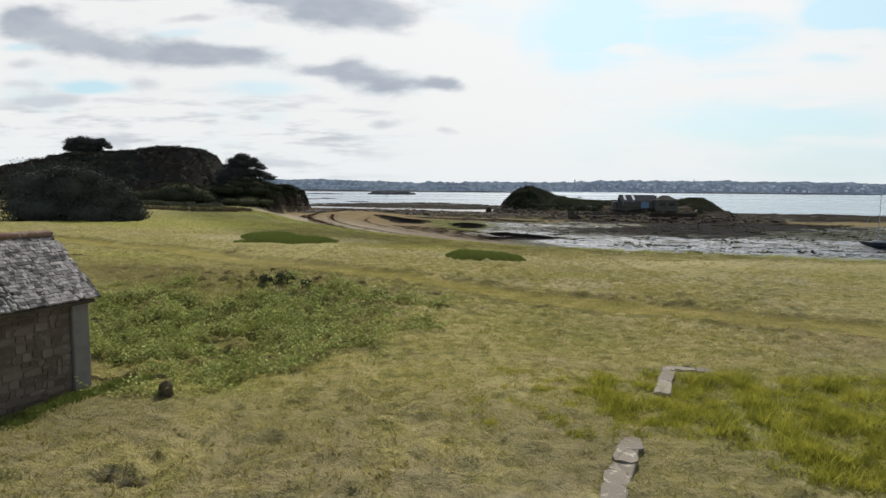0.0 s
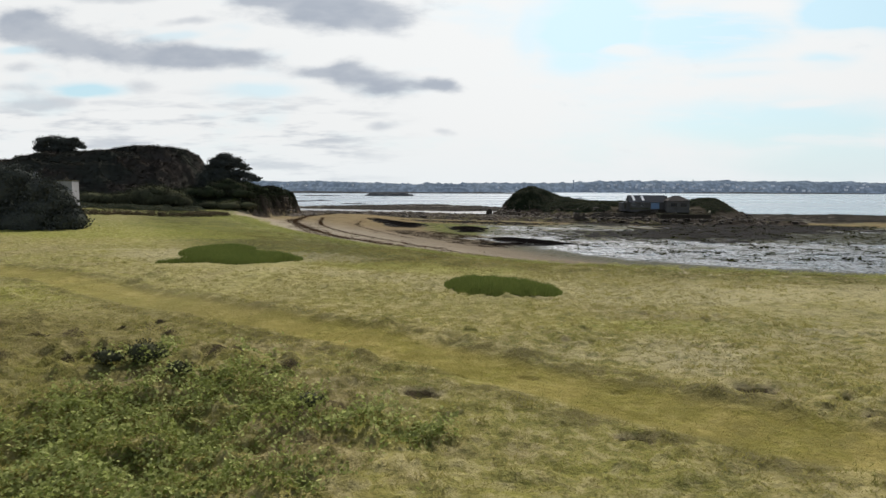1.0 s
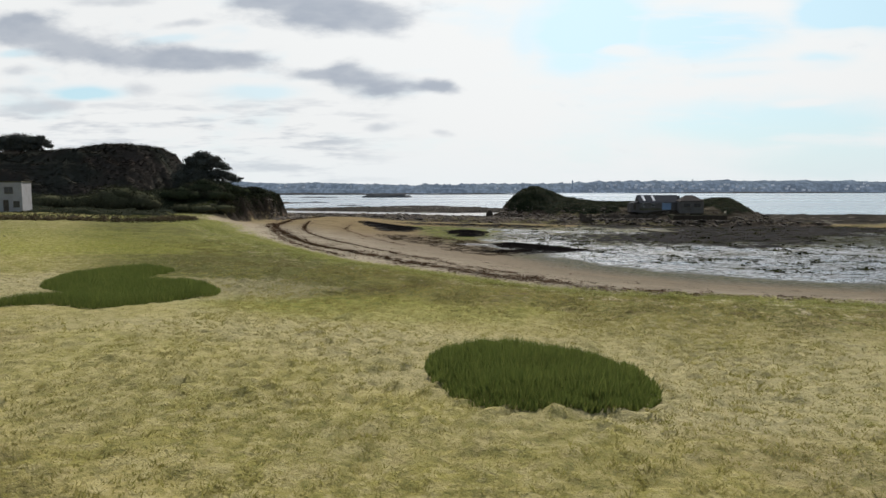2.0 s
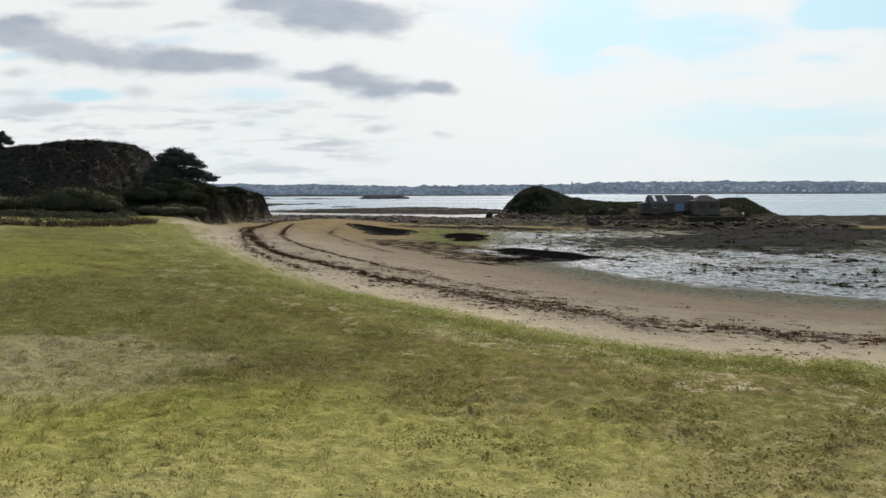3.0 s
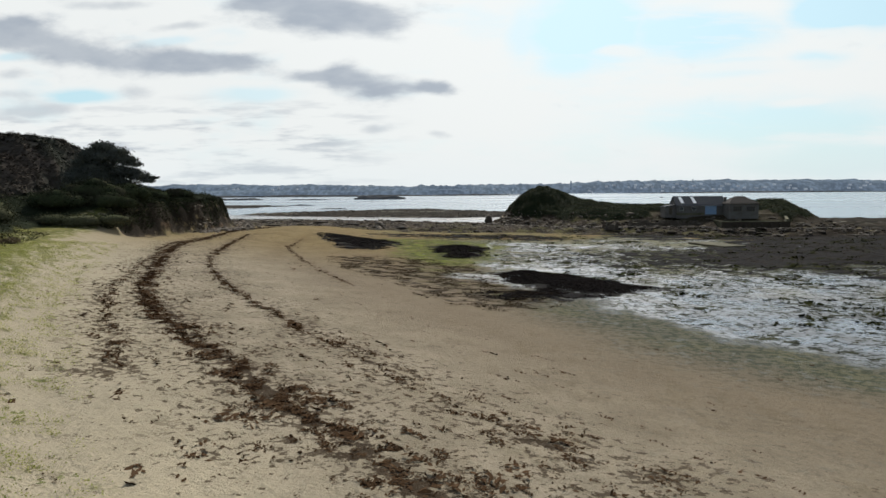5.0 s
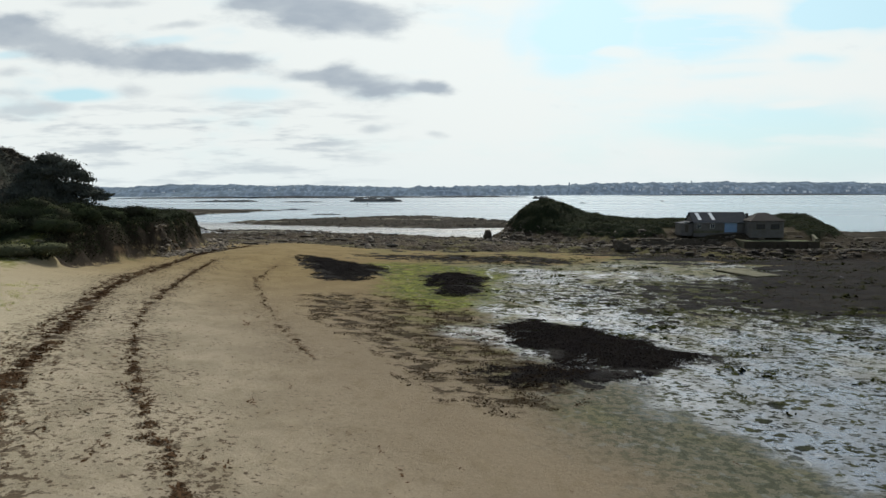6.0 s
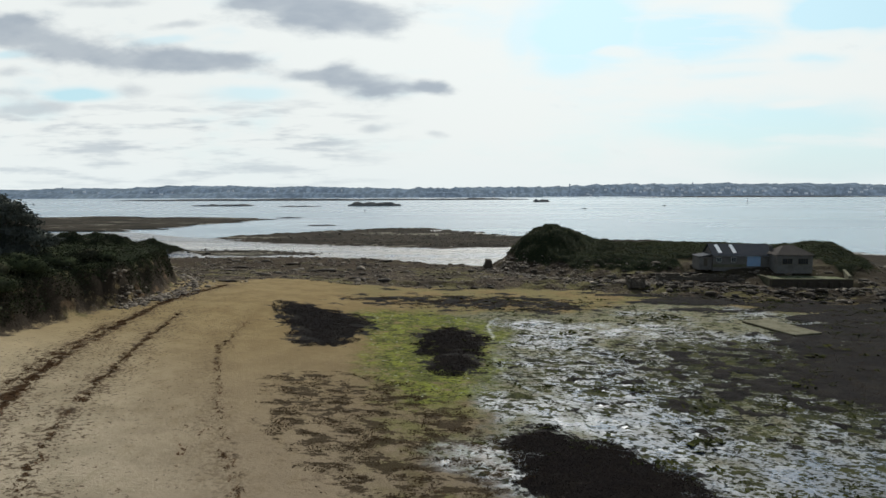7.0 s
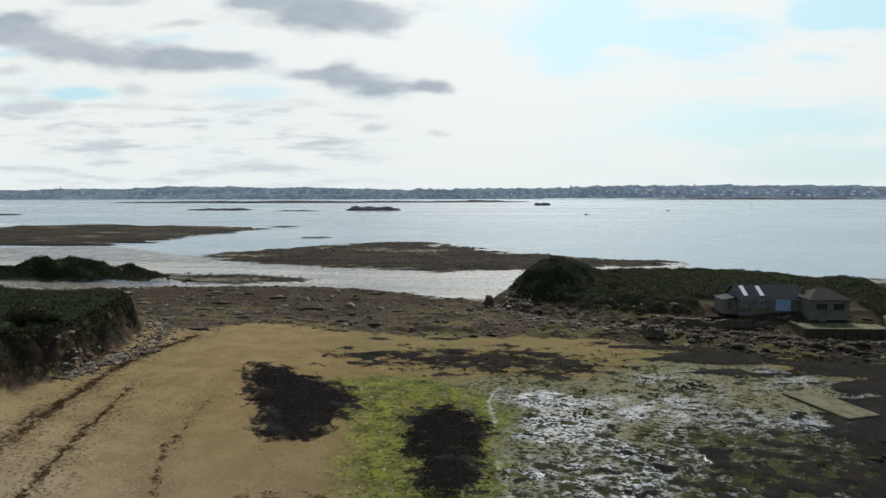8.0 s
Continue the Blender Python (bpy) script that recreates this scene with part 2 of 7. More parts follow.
WRACK = [smooth_line([(-50.5, 235), (-52.4, 224), (-52.8, 209), (-50.8, 194), (-47.5, 181), (-43, 165), (-38, 153), (-32.5, 139.5), (-26.5, 126.5), (-20.5, 117), (-14.3, 108.9), (-10, 103.7), (-6, 98.8), (-1.1, 93), (3.4, 88.9), (9.2, 85), (16, 81.5), (26, 77), (45, 69)], n=5),
         smooth_line([(-46, 205), (-42, 185), (-36.5, 165), (-31, 149.5), (-25.5, 138.5), (-19, 127.5), (-13.8, 119.8), (-4.9, 107.5), (1.3, 99), (6, 95.3)], n=5),
         smooth_line([(-53, 196), (-48.5, 180), (-45.5, 168), (-40, 154.5), (-34, 139), (-28, 124.5), (-22, 114), (-15, 103)], n=5),
         smooth_line([(-34, 202), (-33.4, 193.3), (-31.8, 184), (-28.6, 176.5), (-25, 167), (-19, 154), (-13, 142)], n=5)]
# long scraps of weed left on the sand below the rocks
SCRAPS = ((-35, 255, 5, 0.9), (-20.6, 252.5, 4.5, 0.8), (-10, 254, 4, 0.9), (-17.7, 241.5, 2.6, 0.7), (-4.7, 243.4, 3.6, 0.9), (19.3, 249, 3.4, 1.0), (25, 243, 3.2, 0.9), (6, 239, 3.0, 0.7), (-28, 247, 2.4, 0.6))


_pr = np.random.default_rng(55)
PITS = tuple((_pr.uniform(-2, 15), _pr.uniform(19, 44), _pr.uniform(0.10, 0.28), _pr.uniform(0.07, 0.16)) for _ in range(22))


def rim_dist(x, y):
    """Metres seaward of the turf's rim; below zero inland."""
    d = line_dist(x, y, RIM)
    return np.where(inside(x, y, LAND), -d, d)


PROFILE = ([-400, -26, -14, -6, -2.5, 0.4, 3.5, 8, 14, 22, 35, 50, 80, 130, 300], [0.1, 0.1, -0.45, -0.78, -1.1, -1.75, -2.55, -2.95, -3.4, -4.4, -5.6, -6.15, -6.75, -7.0, -7.1])
CLIFF = ([-400, -60, -14, -5, -1.6, -0.6, 0.5, 6, 14, 22, 35, 50, 80, 130, 300], [4.4, 4.1, 3.7, 3.4, 2.7, 0.4, -3.3, -3.9, -4.3, -4.9, -5.6, -6.0, -6.6, -7.0, -7.1])


def fields(x, y):
    """The height of the ground and the layers on it."""
    s = rim_dist(x, y)
    out = {"shore": s}
    w = sstep(y, 174, 192) * sstep(x, -40, -52)
    z = np.interp(s, *PROFILE) * (1 - w) + np.interp(s + 0.9 * fbm(x * 0.16, y * 0.16, 2) + 0.25 * fbm(x * 0.5, y * 0.5, 2), *CLIFF) * w
    inland = sstep(s, -1, -8)
    z += inland * (fbm(x / 16, y / 16, 3) * 0.22 + fbm(x / 3.1, y / 3.1, 3) * 0.06)
    tussock = np.abs(fbm(x / 0.95, y / 0.75, 3, 0.6))
    z += inland * (0.15 * tussock - 0.06) * (0.55 + 0.7 * sstep(fbm(x / 9 + 2, y / 9, 2), -0.3, 0.4)) * (0.25 + 0.75 * sstep(line_dist(x, y, TRACK), 0.8, 1.9))
    tr = line_dist(x, y, TRACK)
    above = sstep(y + 0.62 * x - np.interp(x, TRACK[:, 0], TRACK[:, 1] + 0.62 * TRACK[:, 0]), -0.5, 0.5)
    z += inland * (-0.10 * sstep(tr, 1.5, 0.7) + 0.13 * np.exp(-((tr - 1.75) / 0.55) ** 2) * (0.35 + 0.65 * above) * (0.6 + 0.9 * fbm(x / 1.5, y / 1.5, 2)))
    # the raised strip at the landward side of the beach, with hollows
    z += (0.05 * fbm(x / 0.9, y / 0.8, 3) - 0.03 * sstep(fbm(x / 0.7 + 4, y / 0.7, 2), 0.25, 0.5)) * sstep(s, 1.5, 4) * sstep(s, 22, 9)
    z += 0.10 * fbm(x / 5.0, y / 9.0, 3) * sstep(s, 0, 6) * sstep(s, 40, 10)
    # the wooded hill of the headland
    hx, hy = (x + 118) / 28, (y - 220) / 24
    z += np.exp(-(hx * hx + hy * hy) ** 2.4) * 7.0 * sstep(s, 0, -16)
    z += sstep(x, -60, -130) * sstep(y, 20, 120) * 1.0 * inland
    # small bare pits in the turf
    pit = 0.0
    for (cx, cy, rx, ry) in ((6.5, 33.8, 0.5, 0.35), (-1.4, 32.6, 0.45, 0.3), (2.9, 30.7, 0.35, 0.25), (-5.6, 14.5, 0.22, 0.12), (-5.05, 14.35, 0.26, 0.14), (0.4, 12.3, 0.4, 0.22)) + PITS:
        pit = np.maximum(pit, np.exp(-(((x - cx) / rx) ** 2 + ((y - cy) / ry) ** 2) ** 1.5 * (1 + 0.6 * fbm(x * 3, y * 3, 2))))
    z -= 0.24 * pit
    # bramble bank
    b = area_field(x, y, BRAMBLE)
    z += -0.45 * sstep(b, -2, 3) + 0.26 * fbm(x / 1.3, y / 1.1, 3) * sstep(b, -1.5, 1)
    hum = np.exp(-((x + 9.5) / 6) ** 2 - ((y - 34.6) / 2.6) ** 2) + 0.8 * np.exp(-((x + 3.2) / 1.6) ** 2 - ((y - 30.5) / 2.5) ** 2) + 0.6 * np.exp(-((x + 17) / 4) ** 2 - ((y - 38) / 3) ** 2)
    hum = hum * inland
    z += hum * (0.10 + 0.36 * np.clip(fbm(x / 0.95, y / 0.8, 3) + 0.05, 0, 1) + 0.24 * np.clip(fbm(x / 0.46 + 3, y / 0.42, 2), 0, 1) + 0.16 * fbm(x / 2.6, y / 2.6, 2))
    # flats and sea bed
    lo = line_dist(x, y, LOW)
    lo = np.where(inside(x, y, FLATS), lo, -lo)
    sea = sstep(lo, 4, -10)
    flat_z = np.where(y > 285, np.maximum(z, -7.15), z)
    z = flat_z * (1 - sea) + (-9.5) * sea
    z += 0.035 * fbm(x / 3.0, y / 2.0, 4) * sstep(s, 30, 50)
    rock = area_field(x, y, ROCKS) + 3.0 * fbm(x / 7, y / 5, 3)
    rough = fbm(x / 2.4, y / 1.8, 4)
    z = np.where(rock > -1, np.maximum(z, -7.1 + np.clip((rock + 1) * 0.24, 0, 1.5)), z) + sstep(rock, 0, 3) * rough * 0.22
    reef = np.maximum(np.maximum(np.maximum(area_field(x, y, REEF), area_field(x, y, REEF_LEFT)), area_field(x, y, TONGUE)), area_field(x, y, REEF_EAST) * 0.5) + 5.0 * fbm(x / 22, y / 9, 4) + 15.0 * fbm(x / 60 + 5, y / 9, 4) * sstep(y, 340, 440)
    z = np.where(reef > -3, np.maximum(z, -7.6 + np.clip((reef + 3) * 0.15, 0, 1.25) * (0.85 + 0.45 * rough)), z)
    spit = np.exp(-((x + 134) / 33) ** 2 - ((y - 321) / 10) ** 2)
    z = np.where(spit > 0.05, np.maximum(z, -7.3 + 6.6 * spit * (1 + 0.5 * fbm(x / 11, y / 7, 3))), z)
    isl = area_field(x, y, ISLET)
    islz = -6.6 + np.interp(isl + 1.6 * fbm(x / 4, y / 4, 3), [0, 2, 6, 9, 14, 30], [0, 1.5, 2.6, 4.0, 5.4, 6.0])
    knob = np.exp(-(((x - 19.5) / 9.5) ** 2 + ((y - 282) / 9) ** 2) ** 1.3) * 5.9 + np.exp(-((x - 32) / 9) ** 2 - ((y - 284) / 8) ** 2) * 2.2
    east = np.exp(-((x - 92) / 8) ** 2 - ((y - 277) / 11) ** 2) * 2.2
    z = np.where(isl > -1, np.maximum(z, islz + (knob + east) * sstep(isl, -1, 4) + rough * 0.25), z)
    z = np.where(isl > -1, z - sstep(y, 280, 308) * sstep(isl, 2, 12) * 1.9, z)
    # level ground for the cottage
    pad = 1 - sstep(np.hypot(np.maximum(np.abs(x - 66) - 14, 0), np.maximum(np.abs(y - 255) - 8, 0)), 0, 4)
    z = z * (1 - pad) + np.minimum(z, -2.2) * pad
    out["veg"] = np.maximum(np.minimum(isl - 6.5 + 4.5 * np.minimum(knob / 5.4, 1) + 2.5 * fbm(x / 6, y / 6, 3), 5.0 - 9.0 * pad), np.where((y > 150) & (x < -40), -s - 1.5 - (1 - w) * 8, -5))
    out["veg"] = np.maximum(out["veg"], (spit - 0.30) * 8.0)
    grown = sstep(out["veg"], -0.5, 2.0)
    z += grown * (0.35 + 0.55 * fbm(x / 3.3, y / 3.3, 3) + 0.25 * np.abs(fbm(x / 1.2, y / 1.2, 2)))
    out["islet"] = np.clip(isl, -8, 8)
    out["wrack"] = np.minimum(np.minimum(line_dist(x, y, WRACK[0]), line_dist(x, y, WRACK[1]) + 0.55), np.minimum(line_dist(x, y, WRACK[2]) + 0.6, line_dist(x, y, WRACK[3]) + 0.75))
    out["rock"] = np.maximum(np.maximum(np.maximum(rock, np.where(w > 0.4, 2.2 - np.abs(s + 0.4), -9)), np.clip(isl, -9, 9)), reef)
    out["reef"] = reef
    wd = np.maximum.reduce([area_field(x, y, WEED_A), area_field(x, y, WEED_B), area_field(x, y, WEED_C), area_field(x, y, WEED_D) * 0.4 + 3.0 * fbm(x / 5, y / 2.5, 4) - 0.5, area_field(x, y, WEED_F), area_field(x, y, MEADOW) * 0.25 + 6.0 * fbm(x / 3.2, y / 2.2, 4) - 2.4, area_field(x, y, WEED_E) * 0.6 + 7.0 * fbm(x / 16, y / 4.5, 4) + 0.6])
    for (cx, cy, rx, ry) in SCRAPS:
        wd = np.maximum(wd, (1 - np.hypot((x - cx) / rx, (y - cy) / ry)) * 5.0)
    out["weed"] = np.clip(wd, -8, 4)
    out["mottle"] = np.clip(area_field(x, y, WEED_MOTTLE), -8, 4)
    out["algae"] = np.clip(area_field(x, y, ALGAE), -10, 5)
    out["rill"] = np.clip(line_dist(x, y, RILL), 0, 12)
    out["mud"] = np.clip(area_field(x, y, MUD), -12, 12)
    out["creek"] = np.clip(area_field(x, y, CREEK), -12, 8)
    out["pit"] = pit
    out["hummock"] = hum
    out["bank"] = np.clip(b, -6, 4)
    out["track"] = np.clip(line_dist(x, y, TRACK), 0, 12)
    z += np.clip(wd, 0, 1.5) * 0.12
    lush, pale = 0.0, 0.0
    for (cx, cy, rx, ry, k) in ((-5, 59.5, 9, 3.4, 1.3), (-42, 133, 9, 8, 1.2), (-47, 144, 6, 8, 1.2), (-27, 104, 5, 9, 0.8), (6, 41, 5, 2.4, 0.7), (-48, 100, 22, 16, 0.9),
                                (8, 17.5, 6, 2.5, 0.8), (-13, 33, 6, 6, 0.7), (-6.6, 19.2, 2.4, 1.3, 1.1), (-22, 46, 8, 5, 0.7), (-40, 84, 18, 9, 0.9), (-30, 92, 10, 8, 0.2), (-30, 72, 12, 5, 0.2), (-9, 27, 7, 5, 0.6)):
        lush = lush + k * np.exp(-((x - cx) / rx) ** 2 - ((y - cy) / ry) ** 2)
    for (cx, cy, rx, ry, k) in ((9, 49, 8, 4, 1.0), (-3, 54, 6, 4, 0.6), (-17, 62, 7, 4, 1.3), (-12, 62.5, 3.2, 2.2, 1.0), (-24, 66, 6, 5, 0.8), (1, 49.5, 4.5, 4.5, 0.9), (-11.5, 65.2, 4, 2.0, 1.1), (5.5, 36.5, 4, 2, 0.9), (1, 12.5, 6, 3, 0.8), (10, 27, 6, 2, 0.5), (14, 40, 8, 3, 0.7), (20, 52, 12, 4, 0.8), (-10, 54, 8, 4, 0.6), (-1, 70.5, 2, 2, 0.9)):
        pale = pale + k * np.exp(-((x - cx) / rx) ** 2 - ((y - cy) / ry) ** 2)
    out["lush"], out["pale"] = lush, pale
    out["z"] = z
    return out


# ---------------------------------------------------------------- materials
def material(name):
    m = bpy.data.materials.new(name)
    m.use_nodes = True
    nt = m.node_tree
    nt.nodes.clear()
    out = nt.nodes.new("ShaderNodeOutputMaterial")
    b = nt.nodes.new("ShaderNodeBsdfPrincipled")
    nt.links.new(b.outputs[0], out.inputs[0])
    return m, nt, b


def wire(nt, b, name, v):
    if isinstance(v, Sk):
        nt.links.new(v.sock, b.inputs[name])
    elif isinstance(v, tuple):
        b.inputs[name].default_value = (*v, 1.0)[:4]
    else:
        b.inputs[name].default_value = v


def bump(nt, b, h, strength=0.5, dist=0.05):
    n = node(nt, "ShaderNodeBump", Height=h, Strength=strength, Distance=dist)
    nt.links.new(n.outputs[0], b.inputs["Normal"])


def place(nt):
    return Sk(nt, nt.nodes.new("ShaderNodeNewGeometry").outputs["Position"])


def attr(nt, name):
    n = nt.nodes.new("ShaderNodeAttribute")
    n.attribute_name = name
    return Sk(nt, n.outputs["Fac"])


def rand(nt):
    return Sk(nt, nt.nodes.new("ShaderNodeNewGeometry").outputs["Random Per Island"])


def orand(nt):
    return Sk(nt, nt.nodes.new("ShaderNodeObjectInfo").outputs["Random"])


def clumps(nt, v, scale, spread, share):
    """Separate round clumps of uneven size: how far inside one; share of the cells that hold one (a socket)."""
    n = nt.nodes.new("ShaderNodeTexVoronoi")
    n.voronoi_dimensions = "2D"
    nt.links.new(v.sock, n.inputs["Vector"])
    n.inputs["Scale"].default_value = scale
    a, b, _ = xyz(nt, Sk(nt, n.outputs["Color"]))
    size = (a * 0.7 + 0.3) * spread * (share - b).step(-0.03, 0.03)
    return size - Sk(nt, n.outputs["Distance"])


def turf_colour(nt, p):
    """Grazed turf: olive, straw and moss at several scales."""
    big = noise_of(nt, p, 0.055, 3.0)
    mid = noise_of(nt, p, 0.42, 5.0, 0.65)
    small = noise_of(nt, p, 1.9, 5.0, 0.7)
    fine = noise_of(nt, p, 8.0, 4.0, 0.72)
    c = mix(nt, mid.step(0.42, 0.58), (0.212, 0.190, 0.050), (0.300, 0.254, 0.098))
    c = mix(nt, big.step(0.50, 0.60) * 0.6, c, (0.190, 0.185, 0.038))
    return c, big, mid, small, fine


def ground_material():
    m, nt, b = material("turf_sand_and_mud")
    p = place(nt)
    shore, weed, mottle, algae = attr(nt, "shore"), attr(nt, "weed"), attr(nt, "mottle"), attr(nt, "algae")
    rock, veg, creek, track, bank, reef = attr(nt, "rock"), attr(nt, "veg"), attr(nt, "creek"), attr(nt, "track"), attr(nt, "bank"), attr(nt, "reef")
    lush, pale, wr, isl = attr(nt, "lush"), attr(nt, "pale"), attr(nt, "wrack"), attr(nt, "islet")
    east, north, _ = xyz(nt, p)
    turf, big, mid, small, fine = turf_colour(nt, p)
    near_rim = (shore + east.step(0.0, -12.0) * 8.0).step(-15.0, -8.0)
    patch = noise_of(nt, p, 0.21, 5.0, 0.62)
    turf = mix(nt, patch.step(0.46, 0.62) * 0.60, turf, (0.142, 0.136, 0.036))
    turf = mix(nt, noise_of(nt, p, 0.75, 4.0, 0.6).step(0.50, 0.62) * 0.5, turf, (0.215, 0.190, 0.068))
    turf = mix(nt, noise_of(nt, p, 0.13, 4.0, 0.6).step(0.54, 0.64) * 0.6, turf, (0.205, 0.165, 0.080))
    rusty = noise_of(nt, p, 0.30, 6.0, 0.68)
    green = mix(nt, mid.step(0.40, 0.60), (0.100, 0.100, 0.022), (0.165, 0.152, 0.036))
    green = mix(nt, shore.step(-7.5, -13.0) * east.step(5.0, -4.0) * 0.85, green, (0.072, 0.072, 0.018))
    green = mix(nt, shore.step(-6.0, -10.0) * east.step(0.0, 8.0) * 0.7, green, (0.205, 0.188, 0.062))
    green = mix(nt, rusty.step(0.50, 0.60) * 0.8, green, (0.118, 0.080, 0.036))
    green = mix(nt, shore.step(-7.0, -3.0) * noise_of(nt, p, 0.55, 5.0, 0.68).step(0.40, 0.56) * (east.step(-12.0, -1.0) * 0.6 + 0.25), green, (0.265, 0.250, 0.090))
    green = mix(nt, east.step(-3.0, -12.0) * north.step(100.0, 85.0) * 0.55, green, (0.080, 0.088, 0.020))
    turf = mix(nt, near_rim, turf, green)
    turf = mix(nt, (lush + (mid - 0.5) * 1.6).step(0.25, 0.85) * 0.85, turf, (0.200, 0.205, 0.030))
    turf = mix(nt, (pale + (mid - 0.5) * 2.0).step(0.30, 1.0) * 0.8, turf, (0.330, 0.290, 0.165))
    turf = mix(nt, bank.step(-1.0, 0.8) * 0.6, turf, mix(nt, small.step(0.42, 0.58), (0.100, 0.092, 0.028), (0.185, 0.168, 0.036)))
    # tussocks: straw on top, darker between
    rougher = 1.0 - near_rim * 0.25
    turf = mix(nt, small.step(0.50, 0.62) * 0.42 * rougher, turf, (0.29, 0.240, 0.120))
    turf = mix(nt, small.step(0.46, 0.36) * 0.48 * rougher, turf, (0.050, 0.048, 0.018))
    turf = mix(nt, fine.step(0.52, 0.64) * 0.20, turf, (0.30, 0.255, 0.14))
    turf = mix(nt, fine.step(0.46, 0.36) * 0.30, turf, (0.042, 0.040, 0.017))
    turf = mix(nt, near_rim * east.step(3.0, -6.0) * 0.28, turf, (0.066, 0.072, 0.018))
    turf = mix(nt, north.step(84.0, 100.0) * east.step(-14.0, -24.0) * 0.55, turf, mix(nt, mid.step(0.42, 0.58), (0.070, 0.080, 0.020), (0.130, 0.128, 0.034)))
    hum = attr(nt, "hummock").step(0.15, 0.7)
    turf = mix(nt, hum * mid.step(0.38, 0.56) * 0.7, turf, (0.165, 0.130, 0.062))
    turf = mix(nt, hum * noise_of(nt, p, 1.1, 5.0, 0.7).step(0.55, 0.63) * 0.8, turf, (0.050, 0.036, 0.020))
    hole = attr(nt, "pit")
    turf = mix(nt, hole.step(0.04, 0.30) * 0.6, turf, (0.27, 0.225, 0.13))
    turf = mix(nt, hole.step(0.35, 0.6) * 0.9, turf, (0.035, 0.024, 0.014))
    # straw and green flecks of single plants
    speck = noise_of(nt, p, 2.9, 4.0, 0.62)
    dry = 1.0 - near_rim * east.step(9.0, -2.0) * 0.8
    turf = mix(nt, speck.step(0.51, 0.60) * dry * (north.step(18.0, 34.0) * 0.24 + 0.16), turf, (0.375, 0.325, 0.165))
    turf = mix(nt, speck.step(0.47, 0.39) * 0.45, turf, (0.098, 0.098, 0.026))
    turf = mix(nt, (lush + (mid - 0.5) * 1.2).step(0.45, 1.0) * north.step(52.0, 57.0) * north.step(90.0, 75.0) * 0.6, turf, mix(nt, speck.step(0.42, 0.58), (0.112, 0.124, 0.018), (0.215, 0.215, 0.040)))
    tw = track + (mid - 0.5) * 0.9
    turf = mix(nt, tw.step(2.7, 1.7) * noise_of(nt, p, 0.9, 5.0, 0.7).step(0.42, 0.54) * 0.70, turf, (0.080, 0.068, 0.022))
    turf = mix(nt, tw.step(1.55, 0.80) * 0.65, turf, mix(nt, mid.step(0.40, 0.60), (0.185, 0.160, 0.030), (0.245, 0.200, 0.048)))
    turf = mix(nt, east.step(-4.0, -14.0) * north.step(48.0, 38.0) * 0.60, turf, (0.108, 0.092, 0.030))
    turf = mix(nt, north.step(21.0, 15.0) * east.step(9.0, 2.0) * noise_of(nt, p, 0.35, 4.0, 0.6).step(0.36, 0.54) * 0.6, turf, (0.160, 0.136, 0.080))
    turf = mix(nt, north.step(38.0, 52.0) * (1.0 - near_rim) * (east.step(-24.0, -8.0) * 0.75 + 0.25) * (0.20 + speck * 0.34), turf, (0.400, 0.352, 0.160))
    # bare sand shows in the last metres of turf
    bare = (noise_of(nt, p, 0.7, 6.0, 0.7) - 0.5) * 2.0 + shore * 0.03
    turf = mix(nt, bare.step(-0.10, 0.06) * near_rim * shore.step(-11.0, -6.0) * (east.step(-12.0, -3.0) * 0.35 + 0.60), turf, (0.390, 0.335, 0.215))
    # sand
    s2 = noise_of(nt, p, 0.22, 5.0, 0.65)
    s3 = noise_of(nt, p, 5.0, 5.0, 0.72)
    s4 = noise_of(nt, p, 0.9, 4.0, 0.6, stretch=(1.0, 0.5, 1.0))
    sand = mix(nt, s2.step(0.40, 0.60), (0.268, 0.228, 0.164), (0.208, 0.176, 0.124))
    sand = mix(nt, shore.step(14.0, 4.0) * 0.8, sand, (0.335, 0.290, 0.202))
    sand = mix(nt, shore.step(11.0, 2.0) * east.step(-14.0, -1.0) * 0.7, sand, (0.440, 0.375, 0.245))
    sand = mix(nt, shore.step(15.0, 32.0) * 0.85, sand, (0.150, 0.117, 0.078))
    sand = mix(nt, shore.step(34.0, 44.0) * 0.6, sand, (0.106, 0.085, 0.060))
    sand = mix(nt, s4.step(0.52, 0.64) * shore.step(6.0, 16.0) * 0.25, sand, (0.120, 0.094, 0.052))
    sand = mix(nt, s3.step(0.46, 0.34) * 0.25, sand, (0.10, 0.08, 0.05))
    sand = mix(nt, s3.step(0.56, 0.68) * 0.20, sand, (0.28, 0.245, 0.17))
    sand = mix(nt, north.step(140.0, 210.0) * 0.85, sand, mix(nt, s2.step(0.40, 0.60), (0.176, 0.128, 0.054), (0.144, 0.101, 0.040)))
    scraps = noise_of(nt, p, 2.4, 5.0, 0.72, stretch=(1.0, 1.0, 1.0))
    dense = (noise_of(nt, p, 0.25, 3.0) - 0.5) * 0.25
    near_line = wr.step(6.0, 0.3)
    sand = mix(nt, (scraps + dense + near_line * 0.10).step(0.615, 0.64) * shore.step(1.0, 5.0) * shore.step(34.0, 18.0) * 0.85, sand, (0.050, 0.034, 0.020))
    drift = noise_of(nt, p, 0.9, 6.0, 0.72) + wr.step(1.1, 0.15) * 0.115
    sand = mix(nt, drift.step(0.585, 0.61) * shore.step(1.0, 4.0) * wr.step(2.2, 0.9) * 0.92, sand, (0.036, 0.024, 0.014))
